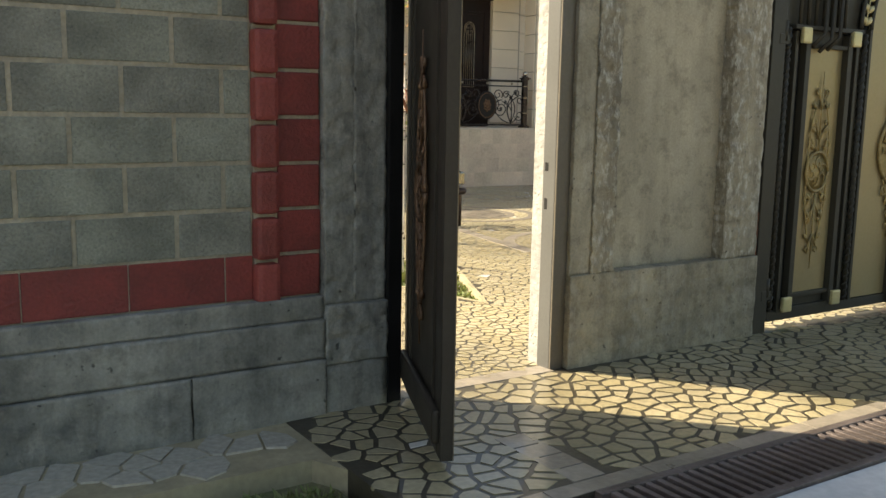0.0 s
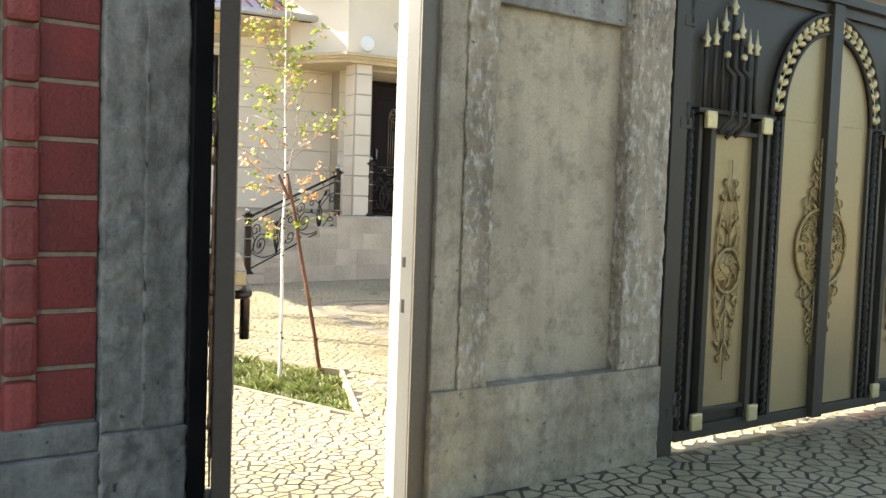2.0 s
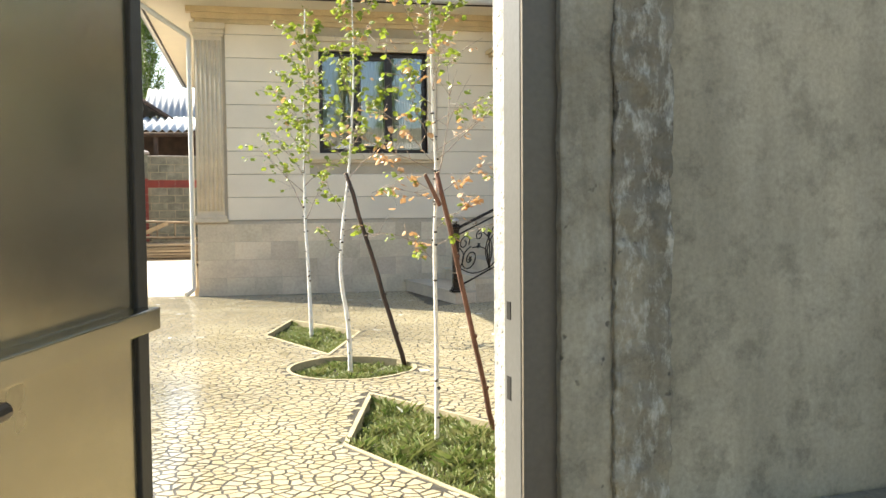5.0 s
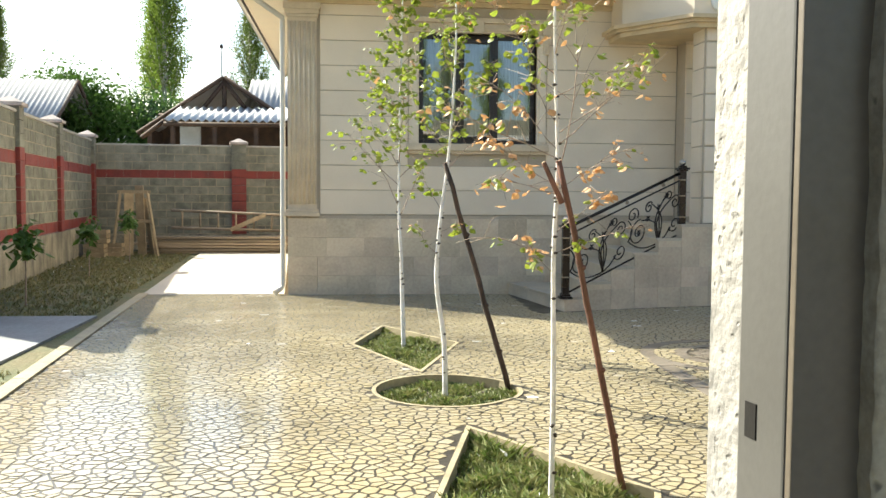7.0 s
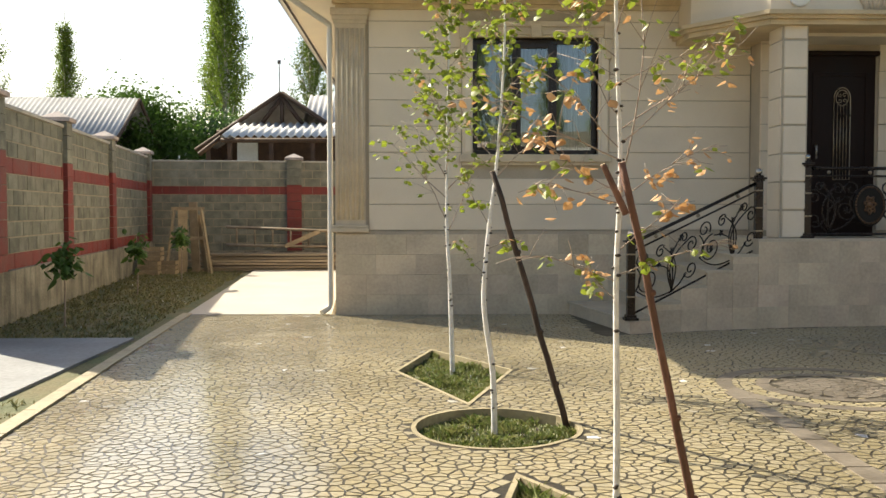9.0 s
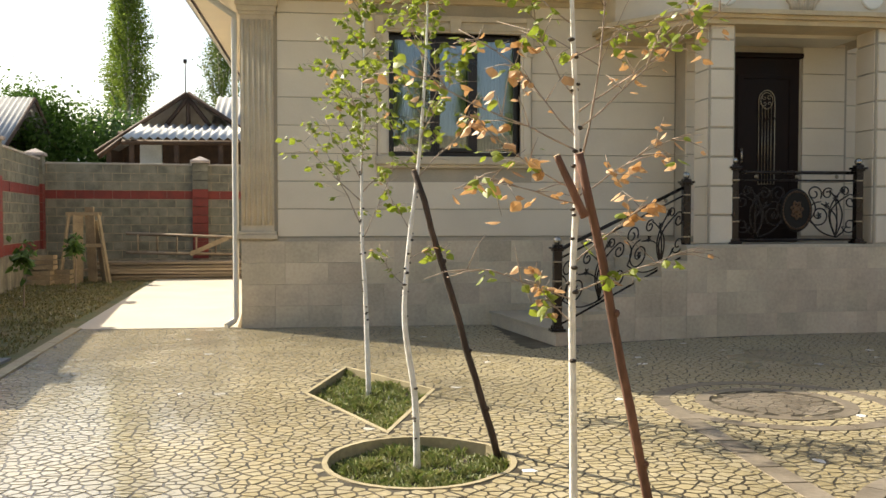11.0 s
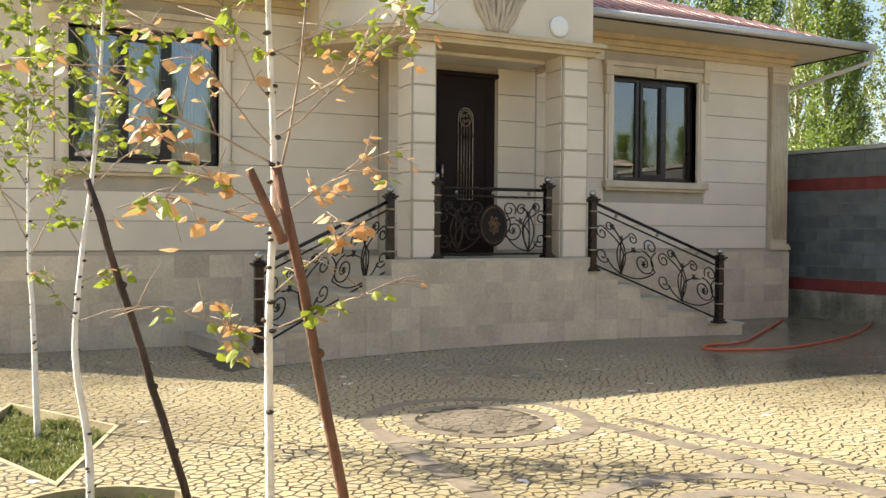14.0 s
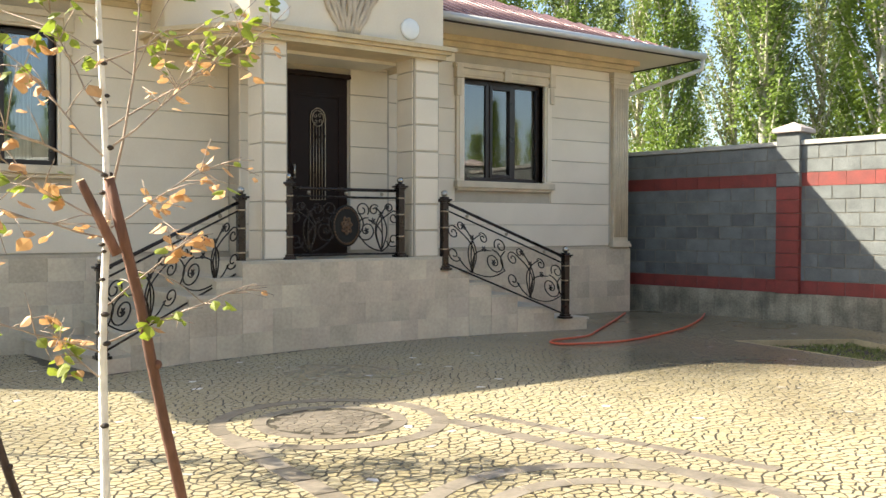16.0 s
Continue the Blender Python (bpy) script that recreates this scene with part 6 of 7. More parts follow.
def railing(label, a, b, za, zb, newels, h=0.78, sets=1, medallion=False):
    """A panel from a to b (x, y) whose foot runs from height za to zb."""
    rail = thing("railing", label, "railing", group="railings of the entrance")
    A, B = Vector((*a, za)), Vector((*b, zb))
    L_ = (Vector(b) - Vector(a)).length

    def fn(s, q):
        p = A + (B - A) * (s / L_)
        return (p.x, p.y, p.z + q)
    lo, hi = 0.05, h
    for nm, q, r in (("handrail", hi + 0.02, 0.020), ("upper_rail", hi - 0.07, 0.011), ("lower_rail", lo, 0.012)):
        bm = BM()
        tube(bm, [fn(0, q), fn(L_, q)], r, 8)
        part(nm, bm, IRON, rail)
    n = max(2, int(L_ / 0.45))
    for k in range(n):
        bm = BM()
        c = Vector(fn(L_ * (k + 0.5) / n, hi - 0.027))
        lathe(bm, ball(0.024, 0, 5), 8, Matrix.Translation(c))
        part("rail_ball", bm, BAND_IRON, rail, "small pale ball between the rails")
    inner = hi - 0.08 - lo - 0.02
    for k in range(sets):
        l = L_ / sets
        if medallion:
            half = (L_ - 0.36) / 2
            scroll_set(lambda s, q: fn(s + 0.02, q + lo + 0.01), half, inner, rail)
            scroll_set(lambda s, q: fn(L_ - s - 0.02, q + lo + 0.01), half, inner, rail)
        else:
            scroll_set(lambda s, q, k=k, l=l: fn(k * l + s * 0.98 + 0.01, q + lo + 0.01), l, inner, rail, flip=zb > za)
    if medallion:
        c = Vector(fn(L_ / 2, lo + inner * 0.52))
        mm = Matrix.Translation(c) @ Matrix.Rotation(math.pi / 2, 4, "X") @ Matrix.Diagonal((1, 1.28, 1, 1))
        bm = BM()
        lathe(bm, [(0.105, -0.012), (0.185, -0.012), (0.195, 0.0), (0.185, 0.014), (0.15, 0.010), (0.12, 0.016), (0.105, 0.010)], 32, mm)
        med = part("medallion", bm, BLACK_STEEL, rail, "oval cast iron medallion")
        bm = BM()
        for k in range(36):
            a_ = 2 * math.pi * k / 36
            lathe(bm, ball(0.013, 0, 4), 6, mm @ Matrix.Translation((0.168 * math.cos(a_), 0.168 * math.sin(a_), 0.014)))
        part("beading", bm, BRONZE, med, "cast bead ring")
        bm = BM()
        lathe(bm, [(0.001, -0.008), (0.105, -0.008), (0.105, 0.006), (0.001, 0.010)], 28, mm)
        part("medallion_plate", bm, BLACK_STEEL, med)
        bm = BM()
        for k in range(7):
            a_ = 2 * math.pi * k / 7
            tube(bm, [mm @ Vector((x, y, 0.014)) for x, y in spiral(0.045 * math.cos(a_), 0.055 * math.sin(a_), 0.03, a_, 1.1, 0.3, 9)], 0.012, 5)
        lathe(bm, ball(0.03, 0.012, 5), 10, mm)
        part("medallion_flower", bm, BRONZE, med, "bronze flower relief")
    for x, y, z, hh in newels:
        newel(rail, x, y, z, hh)
    return rail


railing("black iron balustrade with an oval medallion on the landing", (7.31, 13.99), (8.78, 13.99), FLOOR, FLOOR, [(7.29, 13.99, FLOOR, 0.84), (8.80, 13.99, FLOOR, 0.84)], h=0.80, medallion=True)
railing("black iron stair railing with vine scrolls", (5.06, 13.16), (6.68, 13.92), RISER + 0.02, RISER * 5 + 0.0, [(5.02, 13.14, RISER, 0.82), (6.70, 13.93, RISER * 5, 0.84)], h=0.80, sets=2)
railing("black iron stair railing with vine scrolls", (9.45, 13.92), (11.14, 13.61), RISER * 5 + 0.03, RISER + 0.02, [(9.42, 13.93, RISER * 5, 0.86), (11.18, 13.60, RISER, 0.82)], h=0.80, sets=2)


# ---- trees ----
def leaf_cloud(name, pts, material, parent, size, seed, label, droop=0.6, aspect=0.85):
    """Small pointed leaves, each of two bent halves, at the points given."""
    rn = random.Random(seed)
    V, F = [], []
    for p in pts:
        a, tilt = rn.uniform(0, 6.28), rn.uniform(-0.9, 0.9)
        d = Vector((math.cos(a), math.sin(a), -droop + rn.uniform(-0.6, 0.6))).normalized()
        s = d.cross(Vector((0, 0, 1))).normalized()
        s = (s * math.cos(tilt) + d.cross(s) * math.sin(tilt)).normalized()
        l = size * rn.uniform(0.6, 1.25)
        n = d.cross(s) * l * 0.10
        b = len(V)
        p = Vector(p)
        h = l * aspect * 0.5
        for f, q in ((0.0, 0.12), (0.22, 0.86), (0.48, 0.95), (0.76, 0.5), (1.0, 0.0), (0.76, -0.5), (0.48, -0.95), (0.22, -0.86)):
            V.append(tuple(p + d * l * f + s * h * q + n * abs(q)))
        V.append(tuple(p + d * l * 0.45 - n * 0.4))
        F += [(b + k, b + (k + 1) % 8, b + 8) for k in range(8)]
    me = bpy.data.meshes.new(name)
    me.from_pydata(V, [], F)
    me.materials.append(material)
    ob = new(name, me)
    ob.parent = parent
    return tagged(ob, label, kind="stuff")


def smooth_path(pts, n=5):
    out = []
    P = [Vector(p) for p in pts]
    for i in range(len(P) - 1):
        a, b, c, d = P[max(i - 1, 0)], P[i], P[i + 1], P[min(i + 2, len(P) - 1)]
        for k in range(n):
            t = k / n
            out.append(0.5 * ((2 * b) + (c - a) * t + (2 * a - 5 * b + 4 * c - d) * t * t + (3 * b - a - 3 * c + d) * t ** 3))
    out.append(P[-1])
    return out


def birch(base, shape, r0, limbs, seed, label, greens, autumns, leaf_size, autumn_below):
    """A young birch: trunk along shape (offset x, height), limbs (height, angle, length, rise), twigs and single leaves."""
    rn = random.Random(seed)
    tree = thing("birch_tree", label, "tree", Matrix.Translation(base), "young birches in the planting beds")
    path = smooth_path([(x, 0.25 * x, z) for x, z in shape])
    bm = BM()
    tube(bm, path, r0, 9, r0 * 0.20)
    trunk = part("trunk", bm, BIRCH, tree, "white birch bark with dark knots")
    top = shape[-1][1]

    def at(z):
        for a, b in zip(path, path[1:]):
            if a.z <= z <= b.z:
                return a + (b - a) * ((z - a.z) / max(1e-6, b.z - a.z))
        return path[-1]
    for k in range(26):
        bm = BM()
        z = rn.uniform(0.12, top * 0.65)
        p, a = at(z), rn.uniform(0, 6.28)
        r = r0 * (1 - 0.7 * z / top)
        lathe(bm, ball(0.008 + 0.006 * rn.random(), 0, 5), 7, Matrix.Translation(p + Vector((math.cos(a), math.sin(a), 0)) * r * 0.9) @ Matrix.Diagonal((1, 1, 0.55, 1)))
        part("knot", bm, KNOT, trunk, "dark bark knot")
    g, o = [], []
    for z, a, l, rise in limbs:
        p0_ = at(z)
        d = Vector((math.cos(a), math.sin(a), rise)).normalized()
        pts, p = [p0_], p0_.copy()
        n = 7
        for k in range(n):
            d = (d + Vector((rn.uniform(-0.22, 0.22), rn.uniform(-0.22, 0.22), rn.uniform(-0.10, 0.16) - 0.03 * k * (rise < 0.5)))).normalized()
            p = p + d * l / n
            pts.append(p.copy())
        bm = BM()
        rl = max(0.0026, r0 * 0.27 * min(1, l / 0.8))
        tube(bm, pts, rl, 6, 0.0014)
        tips = list(pts[2:])
        for k in range(2, n):
            for _ in range(2):
                dd = (d * 0.5 + Vector((rn.uniform(-1, 1), rn.uniform(-1, 1), rn.uniform(-0.35, 0.8)))).normalized()
                ln = l * rn.uniform(0.14, 0.36)
                q = [pts[k], pts[k] + dd * ln * 0.5, pts[k] + dd * ln + Vector((0, 0, -0.12 * ln))]
                tube(bm, q, 0.0019, 4, 0.0009)
                tips += [q[1], q[2], (q[1] + q[2]) / 2]
        part("limb", bm, TWIG, tree)
        for t in tips:
            t = Vector(t)
            share = autumns * (0.32 if t.z < 1.42 else 1.0) if t.z < autumn_below else autumns * 0.3
            if rn.random() < share:
                for _ in range(rn.choice((1, 1, 2))):
                    o.append(t + Vector((rn.uniform(-0.018, 0.018), rn.uniform(-0.018, 0.018), rn.uniform(-0.03, 0.0))))
            elif rn.random() < (greens if t.z > autumn_below else greens * 0.32):
                for _ in range(rn.choice((1, 2, 3))):
                    g.append(t + Vector((rn.uniform(-0.022, 0.022), rn.uniform(-0.022, 0.022), rn.uniform(-0.03, 0.01))))
    if g:
        leaf_cloud("green_leaves", g, LEAF_GREEN, tree, leaf_size, seed, "small green birch leaves")
    if o:
        leaf_cloud("brown_leaves", o, LEAF_AUTUMN, tree, leaf_size, seed + 1, "withered orange-brown leaves")
    return tree


def ring_of_limbs(seed, z0, z1, n, l0, l1, rise):
    rn = random.Random(seed)
    return [(z0 + (z1 - z0) * (k + rn.random() * 0.7) / n, k * 2.4 + rn.uniform(-0.4, 0.4), l0 + (l1 - l0) * k / n * rn.uniform(0.8, 1.2), rise + rn.uniform(-0.25, 0.35)) for k in range(n)]


# limbs of the near birch: height, angle, length, rise
near_limbs = [(1.19, 3.2, 0.40, 0.25), (1.12, 2.9, 0.22, 0.9), (1.21, 0.0, 0.50, 0.25), (1.30, 0.4, 0.34, 0.6), (1.48, 3.2, 0.52, 0.30), (1.52, 2.8, 0.40, 0.5), (1.50, 0.1, 0.45, 0.5), (1.55, 0.25, 1.25, 4.2), (1.64, 3.35, 0.62, 0.50), (1.68, 2.9, 0.50, 0.9), (1.70, 0.0, 0.66, 0.8), (1.75, 0.35, 0.60, 0.6), (1.80, 2.6, 0.46, 1.3)]
birch((3.452, 6.745, -0.10), [(0, 0), (0.004, 0.6), (-0.004, 1.2), (0.01, 1.6), (-0.01, 2.1), (-0.02, 2.7), (-0.03, 3.3)], 0.0145,
      near_limbs + ring_of_limbs(2, 1.85, 3.1, 12, 0.62, 0.28, 0.9), 41, "slim white birch with orange withered and green leaves, tied to stakes", 0.55, 0.50, 0.040, 1.98)
birch((3.20, 9.10, -0.09), [(0, 0), (-0.012, 0.42), (-0.062, 0.76), (-0.07, 0.98), (-0.04, 1.33), (0.01, 1.73), (0.045, 2.2), (0.06, 2.6), (0.05, 3.3)], 0.0205,
      [(1.05, 3.0, 0.30, 0.5), (1.20, 0.2, 0.30, 0.4), (1.35, 2.8, 0.45, 1.2)] + ring_of_limbs(5, 1.6, 3.15, 16, 0.52, 0.28, 1.1), 43, "slim crooked white birch with sparse green leaves", 0.42, 0.10, 0.054, 1.7)
birch((3.02, 11.22, -0.09), [(0, 0), (-0.017, 0.55), (-0.03, 0.92), (-0.05, 1.28), (-0.05, 2.0), (-0.03, 3.0), (-0.02, 3.45)], 0.0225,
      [(1.35, 3.1, 0.95, 2.0), (1.25, 0.2, 0.7, 2.2), (1.55, 2.9, 0.8, 1.0)] + ring_of_limbs(7, 1.6, 3.2, 20, 0.72, 0.32, 1.0), 47, "slim white birch with many small green leaves", 0.50, 0.04, 0.058, 1.2)


def stake(label, a, b, r, material, seed):
    rn = random.Random(seed)
    st = thing("support_stake", label, "stake", group="stakes that support the birches")
    A, B = Vector(a), Vector(b)
    n = 10
    pts = [A + (B - A) * k / n + Vector((rn.uniform(-0.006, 0.006), rn.uniform(-0.006, 0.006), 0)) * min(1, (B - A).length) ** 2 for k in range(n + 1)]
    bm = BM()
    tube(bm, pts, r, 8, r * 0.8)
    part("pole", bm, material, st)
    for k in (2, 4, 7) if (B - A).length > 0.5 else ():
        bm = BM()
        lathe(bm, ball(r * 0.8, 0, 4), 7, Matrix.Translation(pts[k] + Vector((r * 0.7, -r * 0.4, 0))))
        part("knot", bm, material, st)
    bm = BM()
    d = (B - A).normalized()
    tube(bm, [B - d * 0.001, B + d * 0.002], r * 0.78, 8)
    part("cut_end", bm, CUT_WOOD, st, "pale sawn end")


stake("dark bark-covered stake leaning against a birch", (3.69, 9.18, -0.09), (3.185, 9.08, 1.60), 0.021, STAKE_DARK, 1)
stake("reddish bark-covered stake leaning against a birch", (3.85, 6.90, -0.09), (3.462, 6.715, 1.53), 0.017, STAKE_RED, 2)
stake("short reddish stake stub crossing a birch trunk", (3.475, 6.705, 1.34), (3.385, 6.69, 1.52), 0.014, STAKE_RED, 3)


def sapling(x, y, h, r, seed):
    t = thing("sapling", "thin sapling with a tuft of large dark leaves in the lawn", "sapling", Matrix.Translation((x, y, -0.03)), "saplings in the lawn")
    rn = random.Random(seed)
    bm = BM()
    tube(bm, smooth_path([(0, 0, 0), (0.01, 0.0, h * 0.5), (-0.01, 0.01, h)]), 0.012, 6, 0.005)
    part("stem", bm, TWIG, t)
    leaf_cloud("leaves", [(rn.gauss(0, r * 0.45), rn.gauss(0, r * 0.45), h * 0.80 + rn.gauss(0, r * 0.6)) for _ in range(90)], LEAF_DARK, t, 0.15, seed, "large dark green leaves", 0.9, 0.6)


sapling(-1.45, 14.25, 1.0, 0.20, 1)
sapling(-1.85, 18.4, 1.02, 0.16, 2)
sapling(-1.90, 21.4, 1.10, 0.16, 3)


def tree_mesh(kind, seed, h, r, n, leaf):
    """Trunk mesh and leaf mesh of a tall tree, to be shared."""
    rn = random.Random(seed)
    bm = BM()
    tube(bm, smooth_path([(0, 0, 0), (rn.uniform(-0.1, 0.1), 0.05, h * 0.4), (0, 0, h * 0.95)]), h * 0.012, 8, 0.02)
    pts = []
    nb = 46 if kind == "poplar" else 60
    for k in range(nb):
        f = (k + 0.5) / nb
        z = h * (0.10 + 0.86 * f)
        a = k * 2.4 + rn.uniform(-0.4, 0.4)
        if kind == "poplar":
            l, up = r * (0.45 + 0.75 * math.sin(math.pi * min(1, f * 0.85 + 0.2))) * rn.uniform(0.6, 1.2), 2.2
        else:
            l, up = r * (0.35 + 0.85 * math.sin(math.pi * min(1, f * 0.9 + 0.1))) * rn.uniform(0.6, 1.15), 0.55
        d = Vector((math.cos(a), math.sin(a), up)).normalized()
        p0_ = Vector((0, 0, z * 0.9 if kind != "poplar" else z * 0.88))
        length = l * (1 + 0.35 * up)
        p1_ = p0_ + d * length
        tube(bm, [p0_, p0_ + d * length * 0.5 + Vector((0, 0, -0.03)), p1_], h * 0.0042, 5, 0.010)
        for _ in range(n // nb):
            t = rn.betavariate(2.2, 1.2)
            w_ = (0.10 if kind == "poplar" else 0.10) * r * (0.5 + t)
            pts.append(p0_ + d * length * t + Vector((rn.gauss(0, w_), rn.gauss(0, w_), rn.gauss(0, w_ * 1.4))))
    trunk = mesh_of("trunk", bm, BARK)
    V, F = [], []
    for p in pts:
        d = Vector((rn.gauss(0, 1), rn.gauss(0, 1), rn.gauss(-0.3, 0.8))).normalized()
        s = d.orthogonal().normalized()
        l = leaf * rn.uniform(0.6, 1.3)
        b = len(V)
        V += [tuple(p), tuple(p + d * l * 0.45 + s * l * 0.34), tuple(p + d * l), tuple(p + d * l * 0.45 - s * l * 0.34)]
        F.append((b, b + 1, b + 2, b + 3))
    return trunk, V, F


def crown_mesh(V, F, material):
    me = bpy.data.meshes.new("crown")
    me.from_pydata(V, [], F)
    me.materials.append(material)
    return me


TREES = {}
for key, kind, seed, h, r, n, leaf, mt in (("poplar", "poplar", 1, 14.0, 1.1, 22000, 0.105, LEAF_POPLAR), ("pale", "poplar", 2, 13.0, 1.0, 11000, 0.095, LEAF_PALE), ("poplar2", "poplar", 3, 12.0, 0.95, 20000, 0.10, LEAF_POPLAR), ("broad", "broad", 4, 7.6, 2.8, 42000, 0.20, LEAF_DARK), ("bush", "broad", 5, 4.2, 1.7, 15000, 0.115, LEAF_POPLAR)):
    tm, V, F = tree_mesh(kind, seed, h, r, n, leaf)
    TREES[key] = (tm, crown_mesh(V, F, mt))


def plant(key, x, y, turn, size, label, category="tree", group=""):
    t = thing("poplar_tree" if "pop" in key or key == "pale" else "broad_tree", label, category, Matrix.Translation((x, y, -0.16)) @ Matrix.Rotation(turn, 4, "Z") @ Matrix.Diagonal((size, size, size, 1)), group)
    piece("trunk", TREES[key][0], t, Matrix())
    piece("crown", TREES[key][1], t, Matrix())


rt = random.Random(17)
for x, y, s in ((-6.5, 48, 1.1), (-17.0, 46, 0.95), (-19.5, 47, 1.0), (-2.6, 50, 0.95), (-15.6, 52, 0.9), (-8.2, 55, 1.1)):
    plant("poplar", x, y, rt.uniform(0, 6), s, "tall narrow green poplar beyond the boundary wall", group="poplars beyond the north wall")
for x, y, s in ((-8.6, 40, 0.80), (-11.8, 42, 0.74), (-6.2, 43, 0.74), (-14.6, 44, 0.70), (-10.0, 44, 0.76)):
    plant("broad", x, y, rt.uniform(0, 6), s, "dense dark green tree beyond the boundary wall", group="broad trees beyond the north wall")
for k in range(21):
    f = k / 20
    x, y = 20.0 + 7.5 * (k % 3) / 2 + 6 * f + rt.uniform(-0.5, 0.5), 26.5 - 17.5 * f + rt.uniform(-0.6, 0.6) + 2.5 * (k % 3)
    plant(("poplar", "pale", "poplar2")[k % 3], x, y, rt.uniform(0, 6), rt.uniform(0.85, 1.15), "tall poplar in the row beyond the east wall", group="poplars beyond the east wall")
for k in range(7):
    plant("bush", 19.6 + 0.9 * k + rt.uniform(-0.5, 0.5), 23.5 - 2.2 * k, rt.uniform(0, 6), rt.uniform(0.65, 0.95), "leafy young tree beyond the east wall", group="young trees beyond the east wall")
for k in range(26):
    plant(("poplar2", "poplar", "pale")[k % 3], -3.0 + 2.1 * k + rt.uniform(-0.6, 0.6), -17.5 + rt.uniform(-2, 2), rt.uniform(0, 6), rt.uniform(0.65, 0.95), "tall poplar across the street", group="poplars across the street")

# ---- neighbours' roofs ----
def corrugated(bm, o, along, up, n_waves, amp=0.035, thick=0.012):
    """A wavy sheet: o a corner, along and up its edges."""
    o, al, up_ = Vector(o), Vector(along), Vector(up)
    nrm = al.cross(up_).normalized()
    n = n_waves * 4
    rows = []
    for off in (0, thick):
        for f in (0, 1):
            rows.append([bm.verts.new(o + al * k / n + up_ * f + nrm * (amp * math.sin(2 * math.pi * k / 4) + off)) for k in range(n + 1)])
    for a, b in ((rows[0], rows[1]), (rows[2], rows[3]), (rows[0], rows[2]), (rows[1], rows[3])):
        for k in range(n):
            bm.faces.new((a[k], a[k + 1], b[k + 1], b[k])).smooth = True


nb = thing("neighbour_house", "neighbouring house with a grey corrugated roof behind the wall", "house")
bm = BM()
corrugated(bm, (-14.5, 33.6, 3.40), (7.1, 0.4, 0), (0, 3.2, 2.05), 40)
corrugated(bm, (-14.5, 40.0, 3.40), (7.1, 0.4, 0), (0, -3.2, 2.05), 40)
part("roof", bm, ASBESTOS, nb, "grey corrugated sheet roof")
bm = BM()
prism(bm, [(-14.3, 34.0), (-8.1, 34.4), (-8.1, 39.8), (-14.3, 39.4)], -0.16, 3.3)
part("wall", bm, BLUE_WALL, nb)
bm = BM()
for s in (1, -1):
    tube(bm, [(-7.38, 37.2, 5.42), (-7.38, 37.2 - s * 3.3, 3.32)], 0.07, 4)
part("bargeboard", bm, OLD_WOOD, nb)

shed = thing("open_shed", "open timber shed with a white corrugated lean-to roof", "shed")
bm = BM()
corrugated(bm, (-2.95, 30.0, 3.50), (5.6, 0, 0), (0.0, 2.6, 0.62), 24, 0.045)
part("lean_to_roof", bm, WHITE_SHEET, shed, "white corrugated lean-to roof")
for o, up in (((-1.54, 32.6, 5.12), (2.62, 0, -1.75)), ((-4.16, 32.6, 3.37), (2.62, 0, 1.75))):
    bm = BM()
    corrugated(bm, o, (0, 7.0, 0), up, 30)
    part("gable_roof", bm, ASBESTOS, shed, "grey corrugated gable roof")
bm = BM()
corrugated(bm, (-1.2, 35.0, 4.35), (4.6, 0, 0), (0.0, 2.4, 1.25), 22)
part("rear_roof", bm, ASBESTOS, shed, "grey corrugated roof behind the gable")
for a, b in (((-4.25, 32.5, 3.27), (-1.54, 32.5, 5.08)), ((1.17, 32.5, 3.27), (-1.54, 32.5, 5.08)), ((-3.6, 32.6, 3.85), (0.6, 32.6, 3.85)), ((-2.95, 30.1, 3.40), (2.6, 30.1, 3.40)), ((-3.6, 30.2, 3.0), (-2.95, 30.2, 3.5)), ((-2.4, 32.6, 3.85), (-1.54, 32.6, 4.95)), ((-0.7, 32.6, 3.85), (-1.54, 32.6, 4.95)), ((-1.54, 32.6, 3.85), (-1.54, 32.6, 5.0))):
    bm = BM()
    tube(bm, [a, b], 0.07, 4)
    part("rafter", bm, OLD_WOOD, shed, "old dark rafter")
for x in (-2.7, -1.5, -0.3, 0.9, 2.1):
    bm = BM()
    box(bm, x - 0.06, 30.1, -0.16, x + 0.06, 30.22, 3.42)
    part("post", bm, OLD_WOOD, shed)
for q in ((-4.0, 34.5, -0.16, 3.0, 34.7, 3.95), (-4.0, 32.8, -0.16, -3.85, 34.5, 3.40)):
    bm = BM()
    box(bm, *q)
    part("back_wall", bm, OLD_WOOD, shed)
bm = BM()
box(bm, -2.65, 31.0, -0.16, -2.05, 31.12, 3.4)
part("side_screen", bm, BLUE_WALL, shed, "pale blue washed board")
bm = BM()
tube(bm, [(-1.75, 33.5, 4.9), (-1.75, 33.5, 6.25)], 0.018, 6)
tube(bm, [(-1.80, 33.5, 6.2), (-1.70, 33.5, 6.2)], 0.07, 6)
part("antenna", bm, IRON, shed)

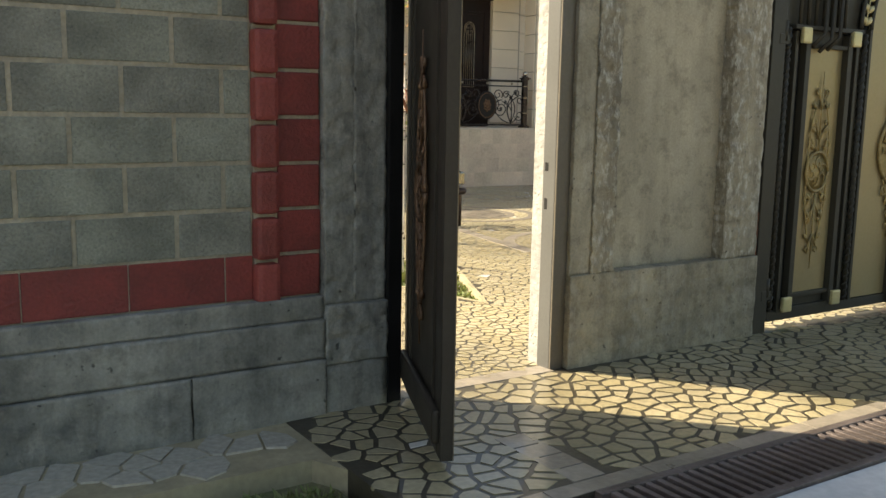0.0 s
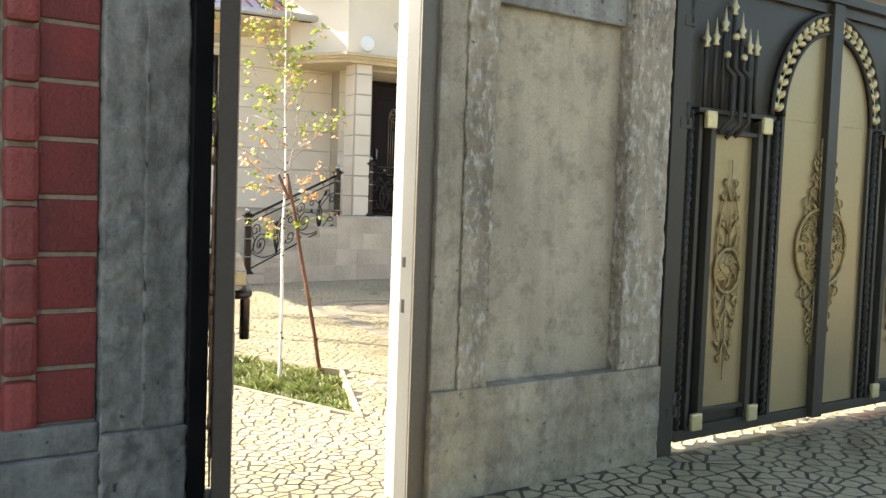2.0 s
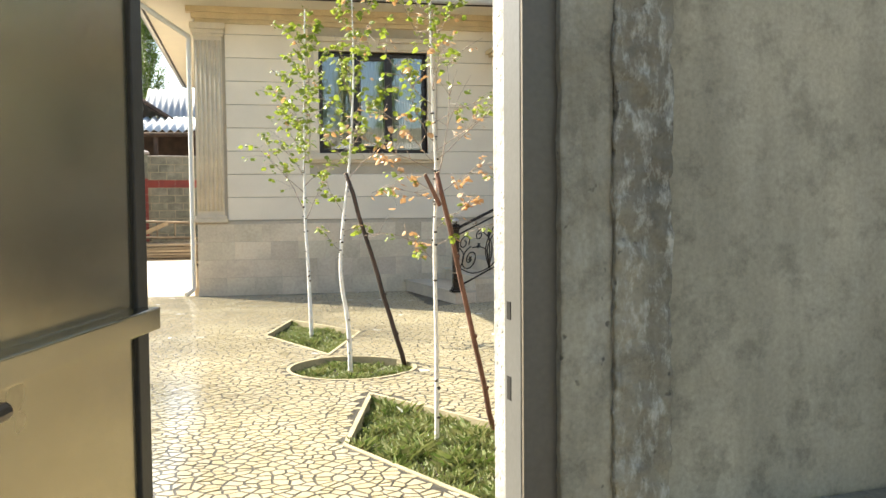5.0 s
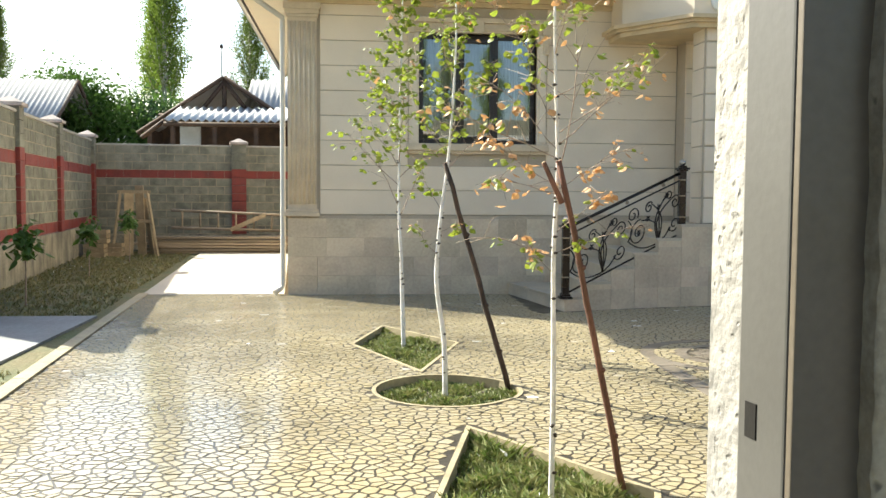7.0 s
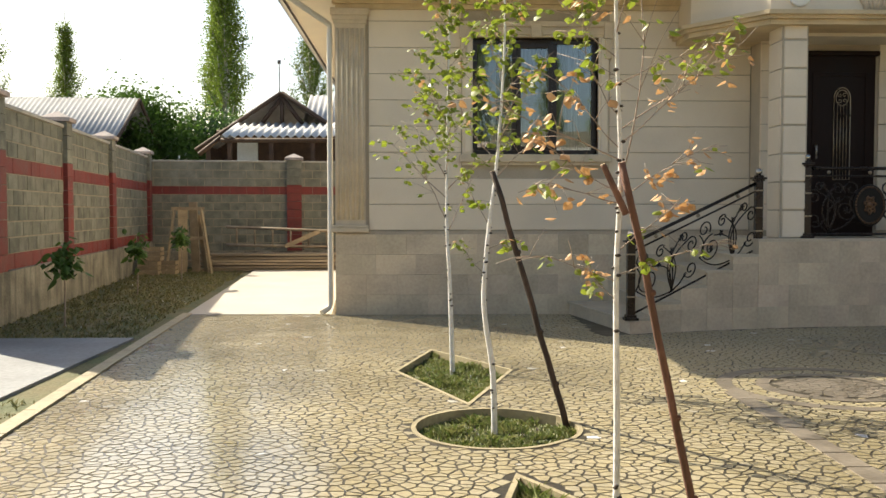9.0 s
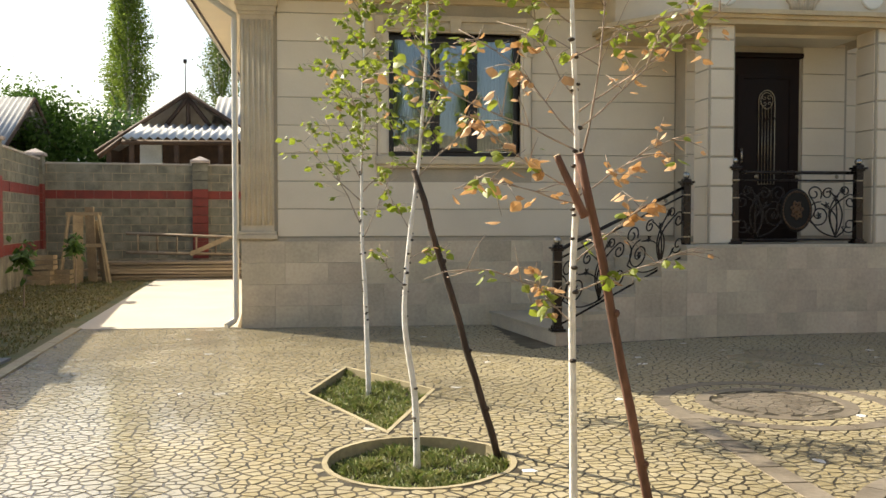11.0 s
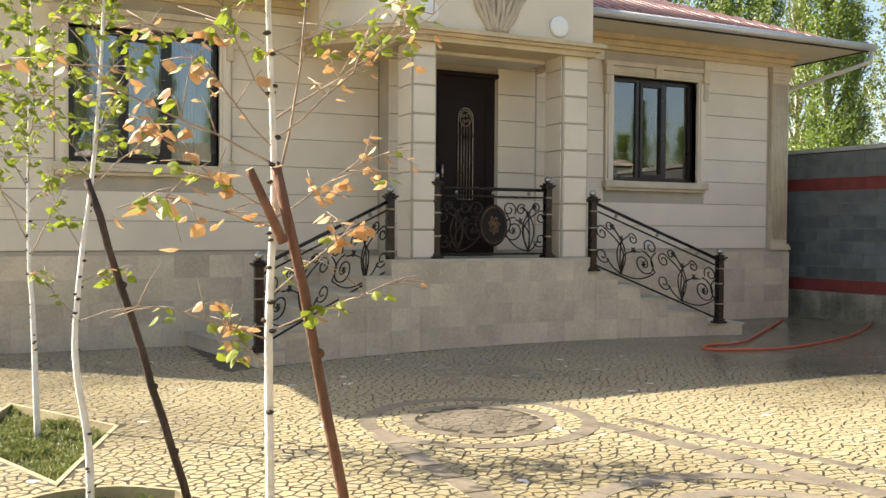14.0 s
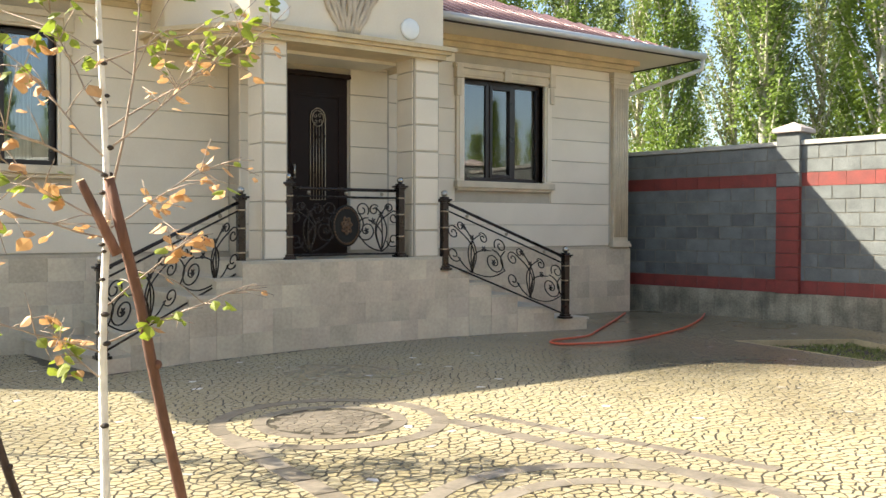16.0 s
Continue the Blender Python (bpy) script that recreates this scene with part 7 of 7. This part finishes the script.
# ---- timber stored at the far wall ----
rp = random.Random(23)
bm = BM()
box(bm, -0.5, -0.07, 0, 0.5, 0.07, 0.035, 0.004)
plank = mesh_of("plank", bm, PLANK)
pile = thing("plank_pile", "pile of weathered planks on the ground at the far wall", "timber")
for k in range(34):
    l = rp.uniform(3.2, 4.4)
    row, lay_ = k % 5, k // 5
    piece("plank", plank, pile, pose(-0.2 + rp.uniform(-0.3, 0.3), 24.3 + row * 0.17 + rp.uniform(-0.02, 0.02), -0.1 + lay_ * 0.07 + rp.uniform(0, 0.01), 0, rp.uniform(-0.5, 0.5), rp.uniform(-1.5, 1.5)) @ Matrix.Diagonal((l, 1, 1.5, 1)))
lad = thing("wooden_ladder", "wooden ladder lying on edge on the plank pile", "ladder")
for z0, z1 in ((0.56, 0.48), (0.98, 0.84)):
    bm = BM()
    tube(bm, [(-1.75, 24.9, z0), (1.6, 24.9, z1)], 0.035, 4)
    part("ladder_rail", bm, PLANK, lad)
for k in range(8):
    bm = BM()
    x = -1.5 + 0.42 * k
    tube(bm, [(x, 24.9, 0.56 - 0.024 * (x + 1.75)), (x, 24.9, 0.98 - 0.042 * (x + 1.75))], 0.022, 4)
    part("rung", bm, PLANK, lad)
brace = BM()
box(brace, -0.45, -0.02, -0.05, 0.45, 0.02, 0.05, 0.004, pose(0.05, 24.80, 0.70, 0, -24, 0))
tagged(part("loose_board", brace, CRATE, None, "short pale board leaning on the ladder"), category="timber")
tr_ = thing("trestle", "upright wooden trestle of boards", "trestle", Matrix.Translation((-2.30, 23.6, -0.03)))
for a, b, wd in (((-0.50, 0, 0), (-0.30, 0, 1.42), 0.085), ((0.50, 0, 0), (0.28, 0, 1.45), 0.085), ((-0.16, 0.1, 0), (-0.12, 0, 1.42), 0.10), ((0.14, 0.1, 0), (0.10, 0.02, 1.58), 0.11), ((0.34, 0.25, 0), (0.2, 0.05, 1.3), 0.06)):
    bm = BM()
    A, B = Vector(a), Vector(b)
    d = (B - A).normalized()
    mm = Matrix.Translation(A) @ d.to_track_quat("Z", "Y").to_matrix().to_4x4()
    box(bm, -wd, -0.015, 0, wd, 0.015, (B - A).length, 0.003, mm)
    part("board", bm, CRATE, tr_)
for z, w_ in ((0.75, 0.40), (1.40, 0.36)):
    bm = BM()
    box(bm, -w_, -0.035, z, w_, -0.017, z + 0.07)
    part("cross_board", bm, CRATE, tr_)
for x, y, z in ((-3.05, 23.2, -0.03), (-2.75, 23.5, -0.03), (-3.0, 23.25, 0.28)):
    c = thing("wooden_crate", "small wooden crate of slats beside the far wall", "crate", Matrix.Translation((x, y, z)), "crates at the far wall")
    for q in range(3):
        bm = BM()
        box(bm, -0.22, -0.15, 0.01 + q * 0.1, 0.22, -0.135, 0.09 + q * 0.1)
        box(bm, -0.22, 0.135, 0.01 + q * 0.1, 0.22, 0.15, 0.09 + q * 0.1)
        box(bm, -0.22, -0.135, 0.01 + q * 0.1, -0.205, 0.135, 0.09 + q * 0.1)
        box(bm, 0.205, -0.135, 0.01 + q * 0.1, 0.22, 0.135, 0.09 + q * 0.1)
        part("slat", bm, CRATE, c)
    bm = BM()
    box(bm, -0.20, -0.13, 0.0, 0.20, 0.13, 0.012)
    part("bottom", bm, CRATE, c)

# garden hose
hose = BM()
tube(hose, smooth_path([(13.6, 14.85, 0.018), (12.6, 14.1, 0.018), (11.5, 13.3, 0.018), (10.9, 12.9, 0.018), (10.3, 12.82, 0.018), (10.1, 12.6, 0.018), (10.3, 12.40, 0.018), (11.1, 12.31, 0.018), (12.6, 12.82, 0.018), (13.8, 13.5, 0.018), (14.7, 14.15, 0.018)], 8), 0.014, 8)
tagged(part("garden_hose", hose, HOSE, None, "orange rubber garden hose lying on wet paving"), category="hose")
